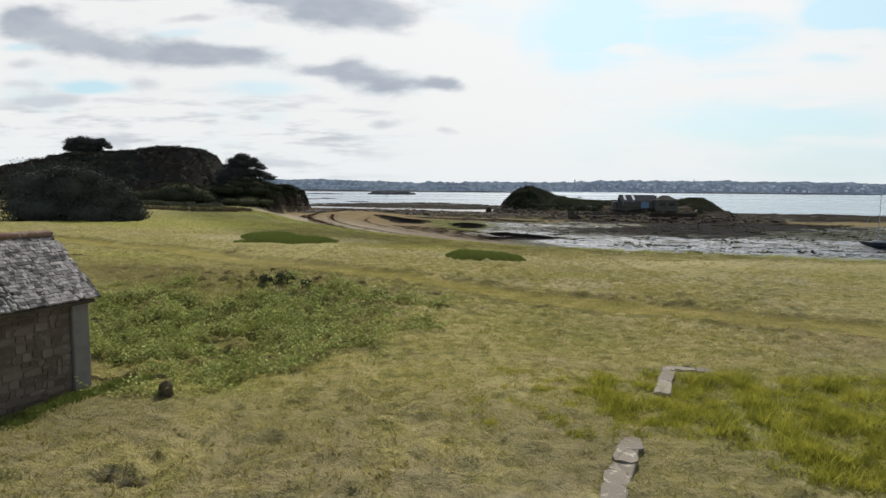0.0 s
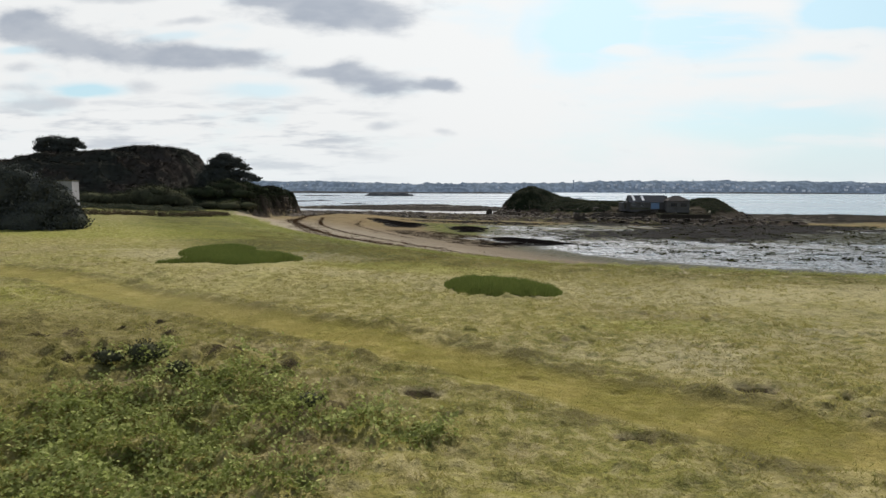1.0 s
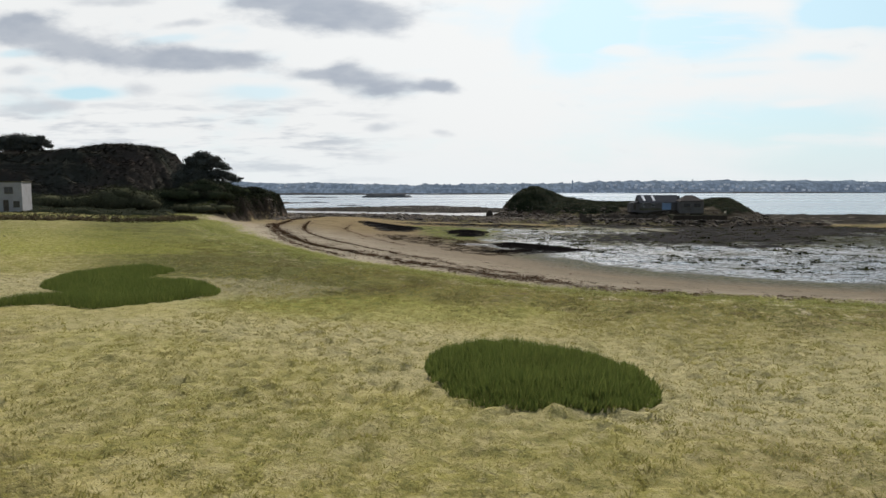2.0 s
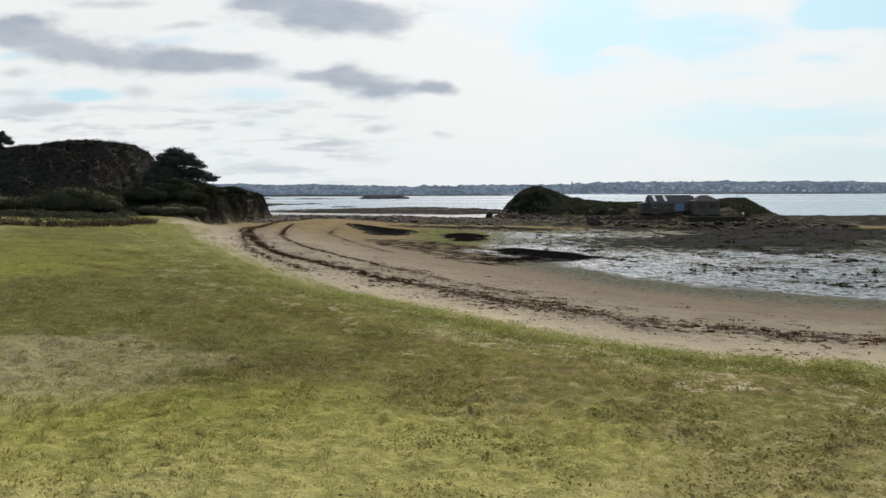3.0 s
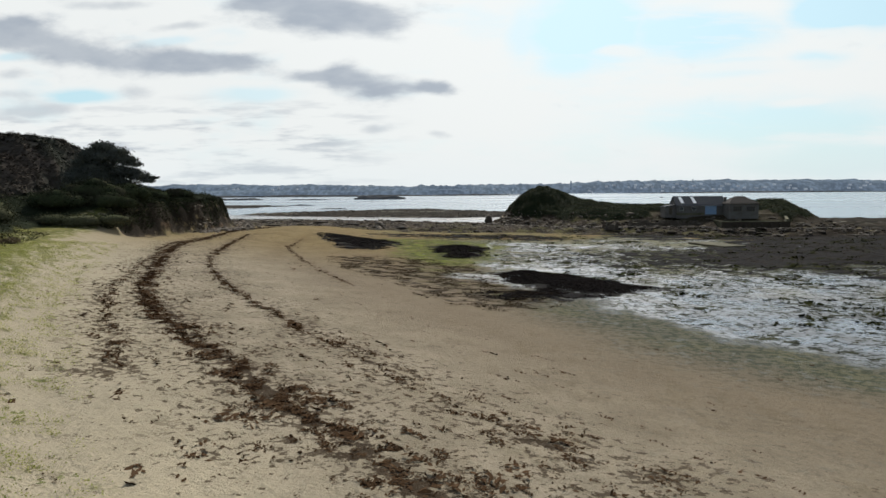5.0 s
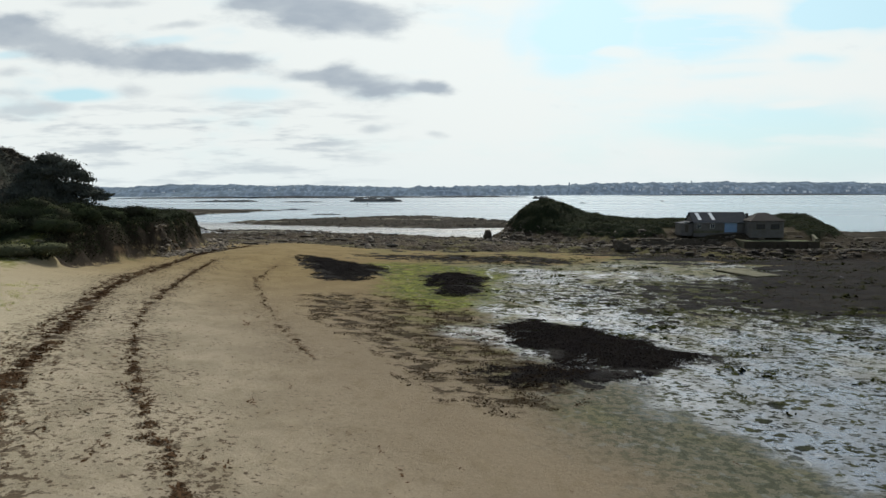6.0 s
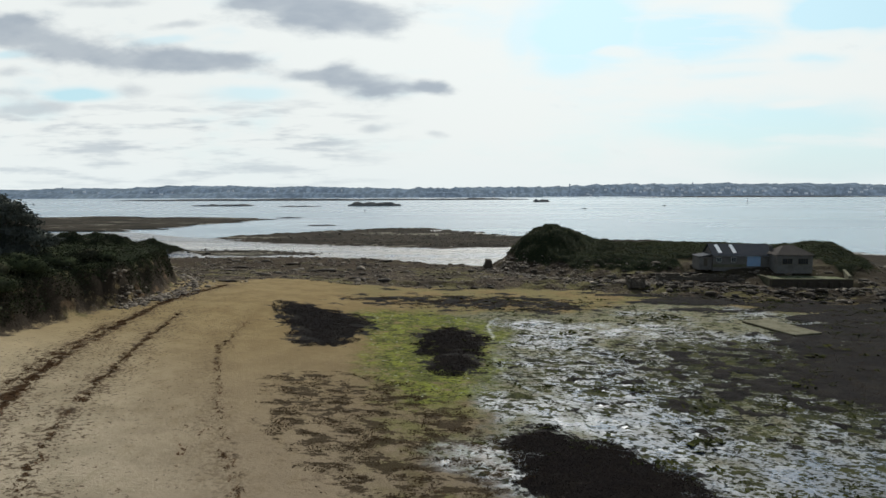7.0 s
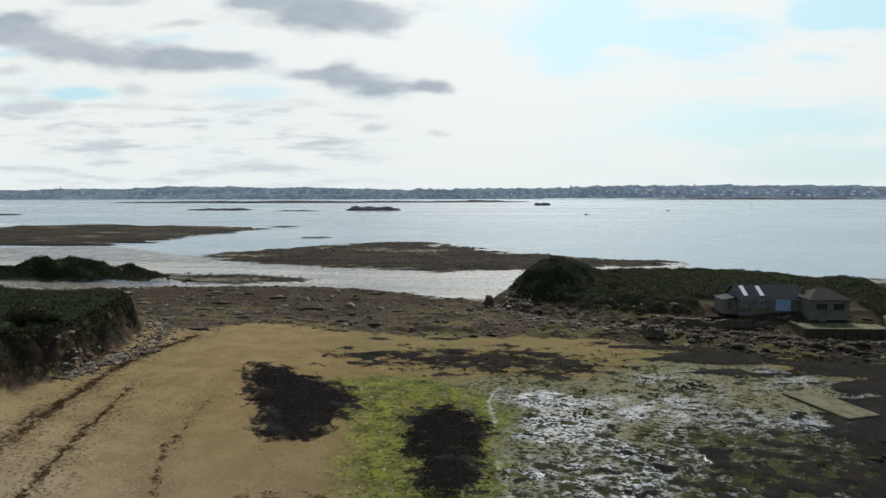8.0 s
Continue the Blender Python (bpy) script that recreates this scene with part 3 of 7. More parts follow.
    sand = mix(nt, noise_of(nt, p, 0.65, 6.0, 0.72).step(0.60, 0.63) * shore.step(2.0, 5.0) * shore.step(17.0, 11.0) * 0.55, sand, (0.095, 0.072, 0.048))
    # turf gives way to sand along a ragged rim
    edge = shore + (noise_of(nt, p, 0.5, 5.0, 0.7) - 0.5) * 7.0 + (noise_of(nt, p, 2.6, 4.0, 0.7) - 0.5) * 6.0
    c = mix(nt, (edge + north.step(92.0, 108.0) * 2.0).step(-0.5, 0.8), turf, sand)
    tuft = noise_of(nt, p, 0.95, 5.0, 0.66) - shore.step(-4.0, 5.0) * 0.16
    c = mix(nt, tuft.step(0.485, 0.525) * shore.step(-6.0, -2.5) * shore.step(6.0, 3.0) * north.step(150.0, 120.0) * 0.92, c, mix(nt, fine.step(0.40, 0.60), (0.060, 0.072, 0.018), (0.145, 0.158, 0.042)))
    # wet mud of the flats
    jag = (noise_of(nt, p, 0.40, 7.0, 0.74) - 0.5) * 18.0
    flat_p = vec(nt, east, north)
    mud_a = attr(nt, "mud")
    wander = (noise_of(nt, flat_p, 0.10, 5.0, 0.65) - 0.5) * 16.0
    mud_in = (mud_a + wander + jag * 0.25).step(-1.5, 2.5).maxi(north.step(284.0, 296.0))
    mud_noise = noise_of(nt, p, 0.25, 8.0, 0.74)
    # blue of the reflected sky is mixed into the mud's base colour
    mud = mix(nt, mud_noise.step(0.42, 0.60), (0.070, 0.094, 0.128), (0.046, 0.055, 0.062))
    film = (noise_of(nt, p, 0.085, 8.0, 0.70) + north.step(172.0, 196.0) * 0.035 + north.step(192.0, 224.0) * 0.10 + mud_a.step(8.0, 0.0) * 0.05).step(0.45, 0.66) * north.step(128.0, 165.0) * north.step(300.0, 285.0)
    filmcol = mix(nt, noise_of(nt, p, 0.5, 5.0, 0.7).step(0.42, 0.60), (0.118, 0.112, 0.034), (0.140, 0.122, 0.064))
    grit = noise_of(nt, p, 3.0, 5.0, 0.75)
    mud = mix(nt, film * 0.8, mud, filmcol)
    mud = mix(nt, grit.step(0.50, 0.36) * 0.40, mud, (0.040, 0.040, 0.028))
    mud = mix(nt, grit.step(0.56, 0.68) * 0.25, mud, (0.20, 0.21, 0.20))
    # brown stain and green scum between sand and mud
    fringe = (mud_a + wander).step(-12.0, -4.0) * shore.step(34.0, 42.0)
    stain = noise_of(nt, p, 0.55, 6.0, 0.72, stretch=(1.0, 0.8, 1.0))
    c = mix(nt, fringe * stain.step(0.44, 0.58) * 0.75, c, (0.072, 0.058, 0.026))
    c = mix(nt, fringe * east.step(2.0, 14.0) * north.step(150.0, 132.0) * 0.6, c, (0.100, 0.108, 0.074))
    c = mix(nt, fringe * noise_of(nt, p, 0.17, 5.0, 0.65).step(0.48, 0.60) * 0.6, c, (0.120, 0.118, 0.042))
    c = mix(nt, north.step(222.0, 236.0) * shore.step(30.0, 45.0) * noise_of(nt, p, 0.12, 5.0, 0.65).step(0.40, 0.55) * 0.75, c, (0.128, 0.112, 0.048))
    skirt = (mud_a + wander * 0.5).step(-15.0, -3.0) * east.step(-2.0, 10.0) * north.step(158.0, 136.0)
    c = mix(nt, skirt * 0.55, c, (0.098, 0.094, 0.072))
    c = mix(nt, skirt * (noise_of(nt, flat_p, 1.6, 4.0, 0.66) + skirt * 0.05).step(0.53, 0.58) * 0.7, c, (0.034, 0.040, 0.026))
    c = mix(nt, skirt * noise_of(nt, flat_p, 0.9, 4.0, 0.66).step(0.56, 0.62) * 0.5, c, (0.150, 0.160, 0.150))
    mud = mix(nt, east.step(18.0, 40.0) * north.step(208.0, 188.0) * north.step(160.0, 180.0) * 0.85, mud, (0.042, 0.046, 0.032))
    beyond = noise_of(nt, p, 0.05, 7.0, 0.7, stretch=(0.3, 1.6, 1.0))
    mud = mix(nt, north.step(284.0, 296.0) * beyond.step(0.42, 0.54) * 0.85, mud, mix(nt, beyond.step(0.46, 0.58), (0.100, 0.088, 0.060), (0.034, 0.029, 0.020)))
    c = mix(nt, mud_in, c, mud)
    share = (noise_of(nt, flat_p, 0.075, 4.0, 0.6) - 0.5) * 2.2 + 0.30 + east.step(10.0, 26.0) * north.step(206.0, 190.0) * north.step(150.0, 176.0) * 0.80 - north.step(198.0, 206.0) * 0.12 - north.step(182.0, 160.0) * 0.24
    warped = vec(nt, east * 0.72 + (noise_of(nt, flat_p, 0.9, 3.0) - 0.5) * 1.6, north + (noise_of(nt, flat_p, 1.1, 3.0) - 0.5) * 1.3)
    torn = (noise_of(nt, flat_p, 2.6, 4.0, 0.65) - 0.5) * 0.7
    fleck = (clumps(nt, warped, 0.50, 0.60, share - 0.12) + torn).step(0.0, 0.06).maxi((clumps(nt, warped, 1.15, 0.60, share + 0.12) + torn).step(0.0, 0.06))
    fleck = fleck.maxi((clumps(nt, warped, 2.3, 0.60, share * 0.5 + 0.36) + torn).step(0.0, 0.08)).maxi((clumps(nt, vec(nt, east * 0.6, north), 3.7, 0.62, share * 0.4 + 0.34) + torn).step(0.0, 0.1) * 0.8) * mud_in * north.step(290.0, 280.0)
    c = mix(nt, fleck * 0.95, c, mix(nt, stain.step(0.4, 0.6), (0.014, 0.015, 0.008), (0.040, 0.042, 0.014)))
    # a rill of water runs off between the weed beds
    run = (attr(nt, "rill") + (noise_of(nt, flat_p, 0.9, 4.0, 0.65) - 0.5) * 2.6).step(0.40, 0.0) * mud_in
    c = mix(nt, run * 0.45, c, (0.26, 0.29, 0.30))
    # weed, algae, rock
    alg = (algae + jag * 0.8 + wander * 0.35).step(-2.5, 3.0) * noise_of(nt, p, 0.6, 6.0, 0.75).step(0.36, 0.47)
    acol = mix(nt, noise_of(nt, p, 0.35, 5.0, 0.7).step(0.42, 0.58), (0.056, 0.064, 0.014), (0.125, 0.142, 0.020))
    c = mix(nt, alg * 0.90, c, acol)
    c = mix(nt, alg * noise_of(nt, p, 1.9, 4.0, 0.68).step(0.52, 0.57) * 0.85, c, (0.024, 0.026, 0.009))
    c = mix(nt, alg * noise_of(nt, p, 1.3, 5.0, 0.72, stretch=(1.0, 0.7, 1.0)).step(0.60, 0.65) * 0.8, c, (0.24, 0.24, 0.20))
    mot = (mottle + jag * 0.8).step(-1.0, 1.2) * noise_of(nt, p, 0.55, 6.0, 0.75, stretch=(0.75, 1.2, 1.0)).step(0.50, 0.54)
    c = mix(nt, mot * 0.92, c, (0.027, 0.019, 0.010))
    wd = (weed + jag * 1.0).step(-0.5, 0.5)
    c = mix(nt, wd, c, mix(nt, mud_noise.step(0.4, 0.62), (0.009, 0.008, 0.008), (0.017, 0.015, 0.013)))
    rk = (rock + jag * 0.7).step(-1.0, 1.0)
    tide = (noise_of(nt, p, 0.055, 6.0, 0.68, stretch=(0.45, 1.7, 1.0)) - 0.5) * 26.0
    rk = mix_sk(nt, north.step(310.0, 330.0), rk, (rock + tide).step(-1.0, 1.5))
    kelp = north.step(258.0, 286.0) * noise_of(nt, p, 0.16, 5.0, 0.68, stretch=(0.5, 1.4, 1.0)).step(0.34, 0.48)
    rcol = mix(nt, noise_of(nt, p, 0.4, 6.0, 0.72).step(0.42, 0.58), (0.022, 0.016, 0.011), (0.058, 0.044, 0.029))
    rcol = mix(nt, noise_of(nt, p, 2.0, 5.0, 0.72).step(0.54, 0.64) * 0.6, rcol, (0.21, 0.18, 0.14))
    rcol = mix(nt, noise_of(nt, p, 0.10, 6.0, 0.72, stretch=(0.6, 1.3, 1.0)).step(0.48, 0.58) * 0.75, rcol, (0.098, 0.088, 0.034))
    rcol = mix(nt, noise_of(nt, p, 0.13, 6.0, 0.72, stretch=(0.35, 1.6, 1.0)).step(0.52, 0.58) * 0.85, rcol, (0.020, 0.015, 0.010))
    rcol = mix(nt, kelp * 0.85, rcol, (0.030, 0.021, 0.013))
    reefcol = mix(nt, noise_of(nt, p, 0.09, 6.0, 0.7, stretch=(0.5, 1.6, 1.0)).step(0.46, 0.56), (0.013, 0.011, 0.008), (0.030, 0.025, 0.017))
    reefcol = mix(nt, noise_of(nt, p, 0.045, 7.0, 0.72, stretch=(0.4, 1.8, 1.0)).step(0.56, 0.62) * 0.75, reefcol, (0.19, 0.175, 0.135))
    rcol = mix(nt, reef.step(-2.0, 2.0) * 0.92, rcol, reefcol)
    # brown cliff earth, with the shade of its steep face put into the colour
    rcol = mix(nt, east.step(-48.0, -53.0) * shore.step(1.2, 0.5) * north.step(172.0, 182.0) * 0.94, rcol, mix(nt, noise_of(nt, p, 0.22, 5.0, 0.7).step(0.56, 0.66), (0.022, 0.017, 0.012), (0.072, 0.047, 0.027)))
    rcol = mix(nt, isl.step(-1.0, 3.0) * east.step(38.0, 60.0) * 0.75, rcol, (0.035, 0.028, 0.018))
    c = mix(nt, rk, c, rcol)
    ck = (creek + jag * 0.7).step(-0.5, 2.0) * (1.0 - reef.step(-1.0, 2.0))
    ck = ck * noise_of(nt, p, 0.07, 7.0, 0.7, stretch=(0.25, 1.5, 1.0)).step(0.60, 0.48)
    c = mix(nt, ck * 0.8, c, (0.175, 0.163, 0.138))
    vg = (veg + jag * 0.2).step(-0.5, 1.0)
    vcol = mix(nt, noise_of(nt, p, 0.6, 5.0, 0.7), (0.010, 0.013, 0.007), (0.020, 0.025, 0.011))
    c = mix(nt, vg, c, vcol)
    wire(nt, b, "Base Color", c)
    soaked = mud_in * (1.0 - fleck) * (1.0 - wd) * (1.0 - rk) * (1.0 - alg) * (1.0 - film * 0.8) * (1.0 - east.step(30.0, 46.0) * north.step(208.0, 188.0) * north.step(160.0, 180.0) * 0.5)
    wet = soaked.maxi(ck * 0.34).maxi(run * 0.6) * (1.0 - vg)
    pool = mud_noise.step(0.60, 0.42).maxi(ck)
    wire(nt, b, "Roughness", 0.95 - wet * 0.48 - wet * pool * 0.22)
    wire(nt, b, "Specular IOR Level", 0.04 + wet * 0.20 + wet * pool * 0.22)
    h = fine * 0.5 + small * 1.1 + noise_of(nt, p, 30.0, 2.0) * 0.2
    bump(nt, b, h * (1.0 - wet * 0.93), 0.9, 0.155)
    return m


def leaf_material(name, a, c, d, scale=0.5, rough=0.6, trans=0.0):
    m, nt, b = material(name)
    p = place(nt)
    r = rand(nt)
    col = mix(nt, r, a, c)
    col = mix(nt, noise_of(nt, p, scale, 4.0, 0.65).step(0.40, 0.66) * 0.7, col, d)
    wire(nt, b, "Base Color", col)
    wire(nt, b, "Roughness", rough)
    wire(nt, b, "Specular IOR Level", 0.0)
    if trans:
        t = nt.nodes.new("ShaderNodeBsdfTranslucent")
        nt.links.new(col.sock, t.inputs[0])
        mx = nt.nodes.new("ShaderNodeMixShader")
        mx.inputs[0].default_value = trans
        out = [n for n in nt.nodes if n.type == "OUTPUT_MATERIAL"][0]
        nt.links.new(b.outputs[0], mx.inputs[1])
        nt.links.new(t.outputs[0], mx.inputs[2])
        nt.links.new(mx.outputs[0], out.inputs[0])
    return m


def blade_material():
    m = leaf_material("grass_blades", (0.19, 0.176, 0.052), (0.29, 0.25, 0.105), (0.185, 0.178, 0.045), 0.30, 0.7, 0.75)
    return m


def stone_material(name, a, c, lichen=(0.36, 0.34, 0.27), scale=3.0, rough=0.85, per_object=True, amount=0.5):
    m, nt, b = material(name)
    p = place(nt)
    n1, n2 = noise_of(nt, p, scale, 5.0, 0.65), noise_of(nt, p, scale * 7, 4.0, 0.7)
    r = orand(nt) if per_object else rand(nt)
    col = mix(nt, (n1 * 0.5 + r * 1.0 - 0.25).sat(), a, c)
    col = mix(nt, n1.step(0.55, 0.68) * amount, col, lichen)
    col = mix(nt, n2.step(0.42, 0.25) * 0.45, col, tuple(v * 0.35 for v in a))
    wire(nt, b, "Base Color", col)
    wire(nt, b, "Roughness", rough)
    wire(nt, b, "Specular IOR Level", 0.3)
    bump(nt, b, n1 * 0.5 + n2 * 0.5, 0.6, 0.03)
    return m


def plain_material(name, a, c=None, scale=1.5, rough=0.7, metal=0.0, amount=0.6):
    m, nt, b = material(name)
    p = place(nt)
    c = c or tuple(v * 0.7 for v in a)
    n1 = noise_of(nt, p, scale, 5.0, 0.65)
    n2 = noise_of(nt, p, scale * 9, 3.0, 0.6)
    col = mix(nt, n1.step(0.40, 0.68) * amount, a, c)
    col = mix(nt, n2.step(0.60, 0.75) * 0.25, col, tuple(v * 0.5 for v in c))
    wire(nt, b, "Base Color", col)
    wire(nt, b, "Roughness", rough)
    wire(nt, b, "Metallic", metal)
    wire(nt, b, "Specular IOR Level", 0.5 if rough < 0.5 else 0.1)
    bump(nt, b, n2, 0.25, 0.01)
    return m


def water_material():
    m, nt, b = material("sea_water")
    p = place(nt)
    wire(nt, b, "Base Color", (0.13, 0.19, 0.235))
    calm = noise_of(nt, p, 0.005, 4.0, 0.6, stretch=(0.25, 1.0, 1.0))
    wire(nt, b, "Roughness", calm.step(0.30, 0.70) * 0.12 + 0.20)
    wire(nt, b, "IOR", 1.33)
    wire(nt, b, "Specular IOR Level", 0.42)
    bump(nt, b, noise_of(nt, p, 0.35, 4.0, 0.6, stretch=(0.5, 1.0, 1.0)), 0.14, 0.5)
    return m


def hazed_distance_material(name, a, c, haze_glow):
    """Land two kilometres off; its haze is put in as blue emission."""
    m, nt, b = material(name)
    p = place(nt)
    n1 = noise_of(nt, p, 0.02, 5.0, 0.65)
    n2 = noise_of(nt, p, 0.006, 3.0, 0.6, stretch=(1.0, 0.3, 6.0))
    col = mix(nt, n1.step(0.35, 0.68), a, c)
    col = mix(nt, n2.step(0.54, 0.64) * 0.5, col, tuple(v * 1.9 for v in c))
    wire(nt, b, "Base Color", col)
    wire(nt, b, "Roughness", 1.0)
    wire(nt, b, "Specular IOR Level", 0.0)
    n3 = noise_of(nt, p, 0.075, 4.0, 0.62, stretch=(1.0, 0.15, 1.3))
    wire(nt, b, "Emission Color", mix(nt, n3.step(0.40, 0.64), tuple(v * 0.74 for v in haze_glow), tuple(v * 1.36 for v in haze_glow)))
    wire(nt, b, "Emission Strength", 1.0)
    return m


M_GROUND = ground_material()
M_BLADE = blade_material()
M_RUSH = leaf_material("rush_blades", (0.074, 0.104, 0.026), (0.160, 0.180, 0.046), (0.104, 0.134, 0.032), 0.8, 0.7, 0.45)
M_TALL = leaf_material("tall_grass", (0.24, 0.245, 0.028), (0.40, 0.37, 0.065), (0.13, 0.145, 0.022), 1.5, 0.7, 0.55)
M_BRAMBLE = leaf_material("bramble_leaves", (0.160, 0.195, 0.045), (0.43, 0.45, 0.18), (0.17, 0.195, 0.040), 0.5, 0.7, 0.55)
M_TWIG = leaf_material("dead_gorse", (0.085, 0.068, 0.042), (0.17, 0.135, 0.085), (0.065, 0.056, 0.034), 0.9, 0.9, 0.3)
# scrub, pine and heath colours are lifted to stand for haze over them
M_LEAF = leaf_material("scrub_leaves", (0.060, 0.062, 0.050), (0.074, 0.072, 0.058), (0.086, 0.068, 0.058), 0.07, 0.85)
M_PINE = leaf_material("pine_needles", (0.060, 0.066, 0.056), (0.086, 0.090, 0.074), (0.064, 0.066, 0.058), 0.3, 0.85)
M_HEATH = leaf_material("headland_heath", (0.026, 0.032, 0.018), (0.044, 0.053, 0.026), (0.038, 0.034, 0.025), 0.25, 0.9)
M_ISLET = leaf_material("islet_scrub_leaves", (0.036, 0.042, 0.020), (0.058, 0.064, 0.028), (0.050, 0.042, 0.026), 0.12, 0.9)
M_BARK = plain_material("bark", (0.07, 0.055, 0.04), (0.12, 0.10, 0.08), 3.0, 0.9)
M_WRACK = leaf_material("dried_wrack", (0.044, 0.026, 0.014), (0.094, 0.057, 0.032), (0.056, 0.034, 0.019), 1.2, 0.95)
M_WEED = leaf_material("wet_bladder_weed", (0.011, 0.009, 0.009), (0.020, 0.017, 0.014), (0.014, 0.012, 0.012), 0.3, 0.9)
M_WEED_BROWN = leaf_material("brown_wrack_weed", (0.020, 0.013, 0.007), (0.046, 0.030, 0.015), (0.028, 0.019, 0.009), 0.4, 0.9)
M_WEED_GREEN = leaf_material("green_brown_weed", (0.018, 0.020, 0.009), (0.045, 0.046, 0.016), (0.030, 0.034, 0.012), 0.3, 0.9)
M_ROCK = stone_material("shore_rock", (0.036, 0.027, 0.019), (0.165, 0.136, 0.102), (0.27, 0.25, 0.21), 1.2, 0.95, False, 0.4)
M_WET_ROCK = stone_material("weedy_rock", (0.018, 0.014, 0.010), (0.052, 0.040, 0.027), (0.055, 0.048, 0.020), 0.9, 0.95, False, 0.5)
M_SLATE = stone_material("stone_slate", (0.018, 0.017, 0.017), (0.270, 0.255, 0.240), (0.52, 0.50, 0.45), 7.0, 0.9, True, 0.6)
M_SLATE_FAR = stone_material("stone_slate_courses", (0.018, 0.017, 0.017), (0.270, 0.255, 0.240), (0.52, 0.50, 0.45), 7.0, 0.9, False, 0.6)
M_WALLSTONE = stone_material("granite_wall_stone", (0.085, 0.062, 0.046), (0.180, 0.142, 0.110), (0.24, 0.205, 0.155), 5.0, 0.9, True, 0.4)
M_MORTAR = plain_material("lime_mortar", (0.135, 0.112, 0.085), (0.085, 0.068, 0.050), 5.0, 0.95)
M_PILLAR = plain_material("grey_render", (0.20, 0.185, 0.165), (0.14, 0.125, 0.11), 2.5, 0.95)
M_RIDGE = stone_material("ridge_tile_clay", (0.15, 0.085, 0.055), (0.23, 0.15, 0.105), (0.40, 0.36, 0.28), 5.0, 0.85, True, 0.5)
M_LEDGE = stone_material("lichened_coping_stone", (0.17, 0.145, 0.110), (0.27, 0.238, 0.185), (0.46, 0.43, 0.33), 5.0, 0.95, True, 0.7)
M_WHITE = plain_material("white_render", (0.50, 0.49, 0.47), (0.40, 0.39, 0.36), 0.7, 0.85)
# limewash set well below white: the shade on the fronts is in its colour
M_LIME_SHADED = plain_material("shaded_limewash", (0.31, 0.305, 0.30), (0.23, 0.225, 0.215), 0.7, 0.95)
# grey render, darkened further to carry the shade on the cottage fronts
M_HOUSE = plain_material("weathered_grey_render_shaded", (0.128, 0.120, 0.108), (0.080, 0.070, 0.061), 0.8, 0.9)
M_ROOF = plain_material("dark_slate_roof", (0.034, 0.038, 0.046), (0.050, 0.050, 0.052), 0.9, 0.85)
M_ROOF_BROWN = plain_material("brown_tile_roof", (0.034, 0.029, 0.026), (0.050, 0.043, 0.036), 0.9, 0.9)
M_GLASS = plain_material("dark_window_glass", (0.02, 0.022, 0.025), (0.03, 0.03, 0.03), 1.0, 0.12)
M_SKYLIGHT = plain_material("translucent_roof_sheet", (0.80, 0.80, 0.78), (0.70, 0.70, 0.68), 1.0, 0.35)
M_BLUE = plain_material("faded_blue_paint", (0.20, 0.30, 0.44), (0.26, 0.34, 0.44), 1.2, 0.6)
M_CONCRETE = plain_material("tide_stained_concrete", (0.115, 0.106, 0.07), (0.06, 0.058, 0.032), 0.45, 0.95, 0.0, 0.9)
M_SEA = water_material()
# far woods and reefs emit a faint blue that stands for haze
M_FAR = hazed_distance_material("far_shore_woods", (0.030, 0.040, 0.045), (0.055, 0.065, 0.065), (0.100, 0.130, 0.178))
M_FAR_NEAR = hazed_distance_material("far_reef", (0.035, 0.035, 0.032), (0.06, 0.055, 0.05), (0.022, 0.026, 0.032))
M_HULL = plain_material("dark_blue_hull_paint", (0.03, 0.035, 0.05), (0.06, 0.06, 0.07), 1.0, 0.35)
M_METAL = plain_material("grey_mast_aluminium", (0.35, 0.35, 0.36), (0.25, 0.25, 0.26), 2.0, 0.4, 0.6)


# ---------------------------------------------------------------- mesh helpers
def mesh_np(name, verts, faces, mat, smooth=False):
    verts = np.ascontiguousarray(verts, np.float32)
    faces = np.ascontiguousarray(faces, np.int32)
    k = faces.shape[1]
    me = bpy.data.meshes.new(name)
    me.vertices.add(len(verts))
    me.vertices.foreach_set("co", verts.ravel())
    me.loops.add(faces.size)
    me.loops.foreach_set("vertex_index", faces.ravel())
    me.polygons.add(len(faces))
    me.polygons.foreach_set("loop_start", np.arange(0, faces.size, k, dtype=np.int32))
    if smooth:
        me.polygons.foreach_set("use_smooth", np.ones(len(faces), bool))
    me.materials.append(mat)
    me.update(calc_edges=True)
    return me


def empty(name, m=None):
    ob = new(name)
    if m is not None:
        ob.matrix_world = m
    return ob


def under(ob, parent):
    ob.parent = parent
    return ob


def part(name, bm, mat, parent=None, label="", m=None):
    me = bpy.data.meshes.new(name)
    bm.normal_update()
    bm.to_mesh(me)
    bm.free()
    me.materials.append(mat)
    ob = new(name, me)
    if parent is not None:
        ob.parent = parent
    if m is not None:
        ob.matrix_basis = m
    if label:
        tagged(ob, label)
    return ob


def box(bm, x0, x1, y0, y1, z0, z1):
    v = [bm.verts.new(c) for c in ((x0, y0, z0), (x1, y0, z0), (x1, y1, z0), (x0, y1, z0), (x0, y0, z1), (x1, y0, z1), (x1, y1, z1), (x0, y1, z1))]
    for f in ((0, 3, 2, 1), (4, 5, 6, 7), (0, 1, 5, 4), (1, 2, 6, 5), (2, 3, 7, 6), (3, 0, 4, 7)):
        bm.faces.new([v[i] for i in f])
    return v


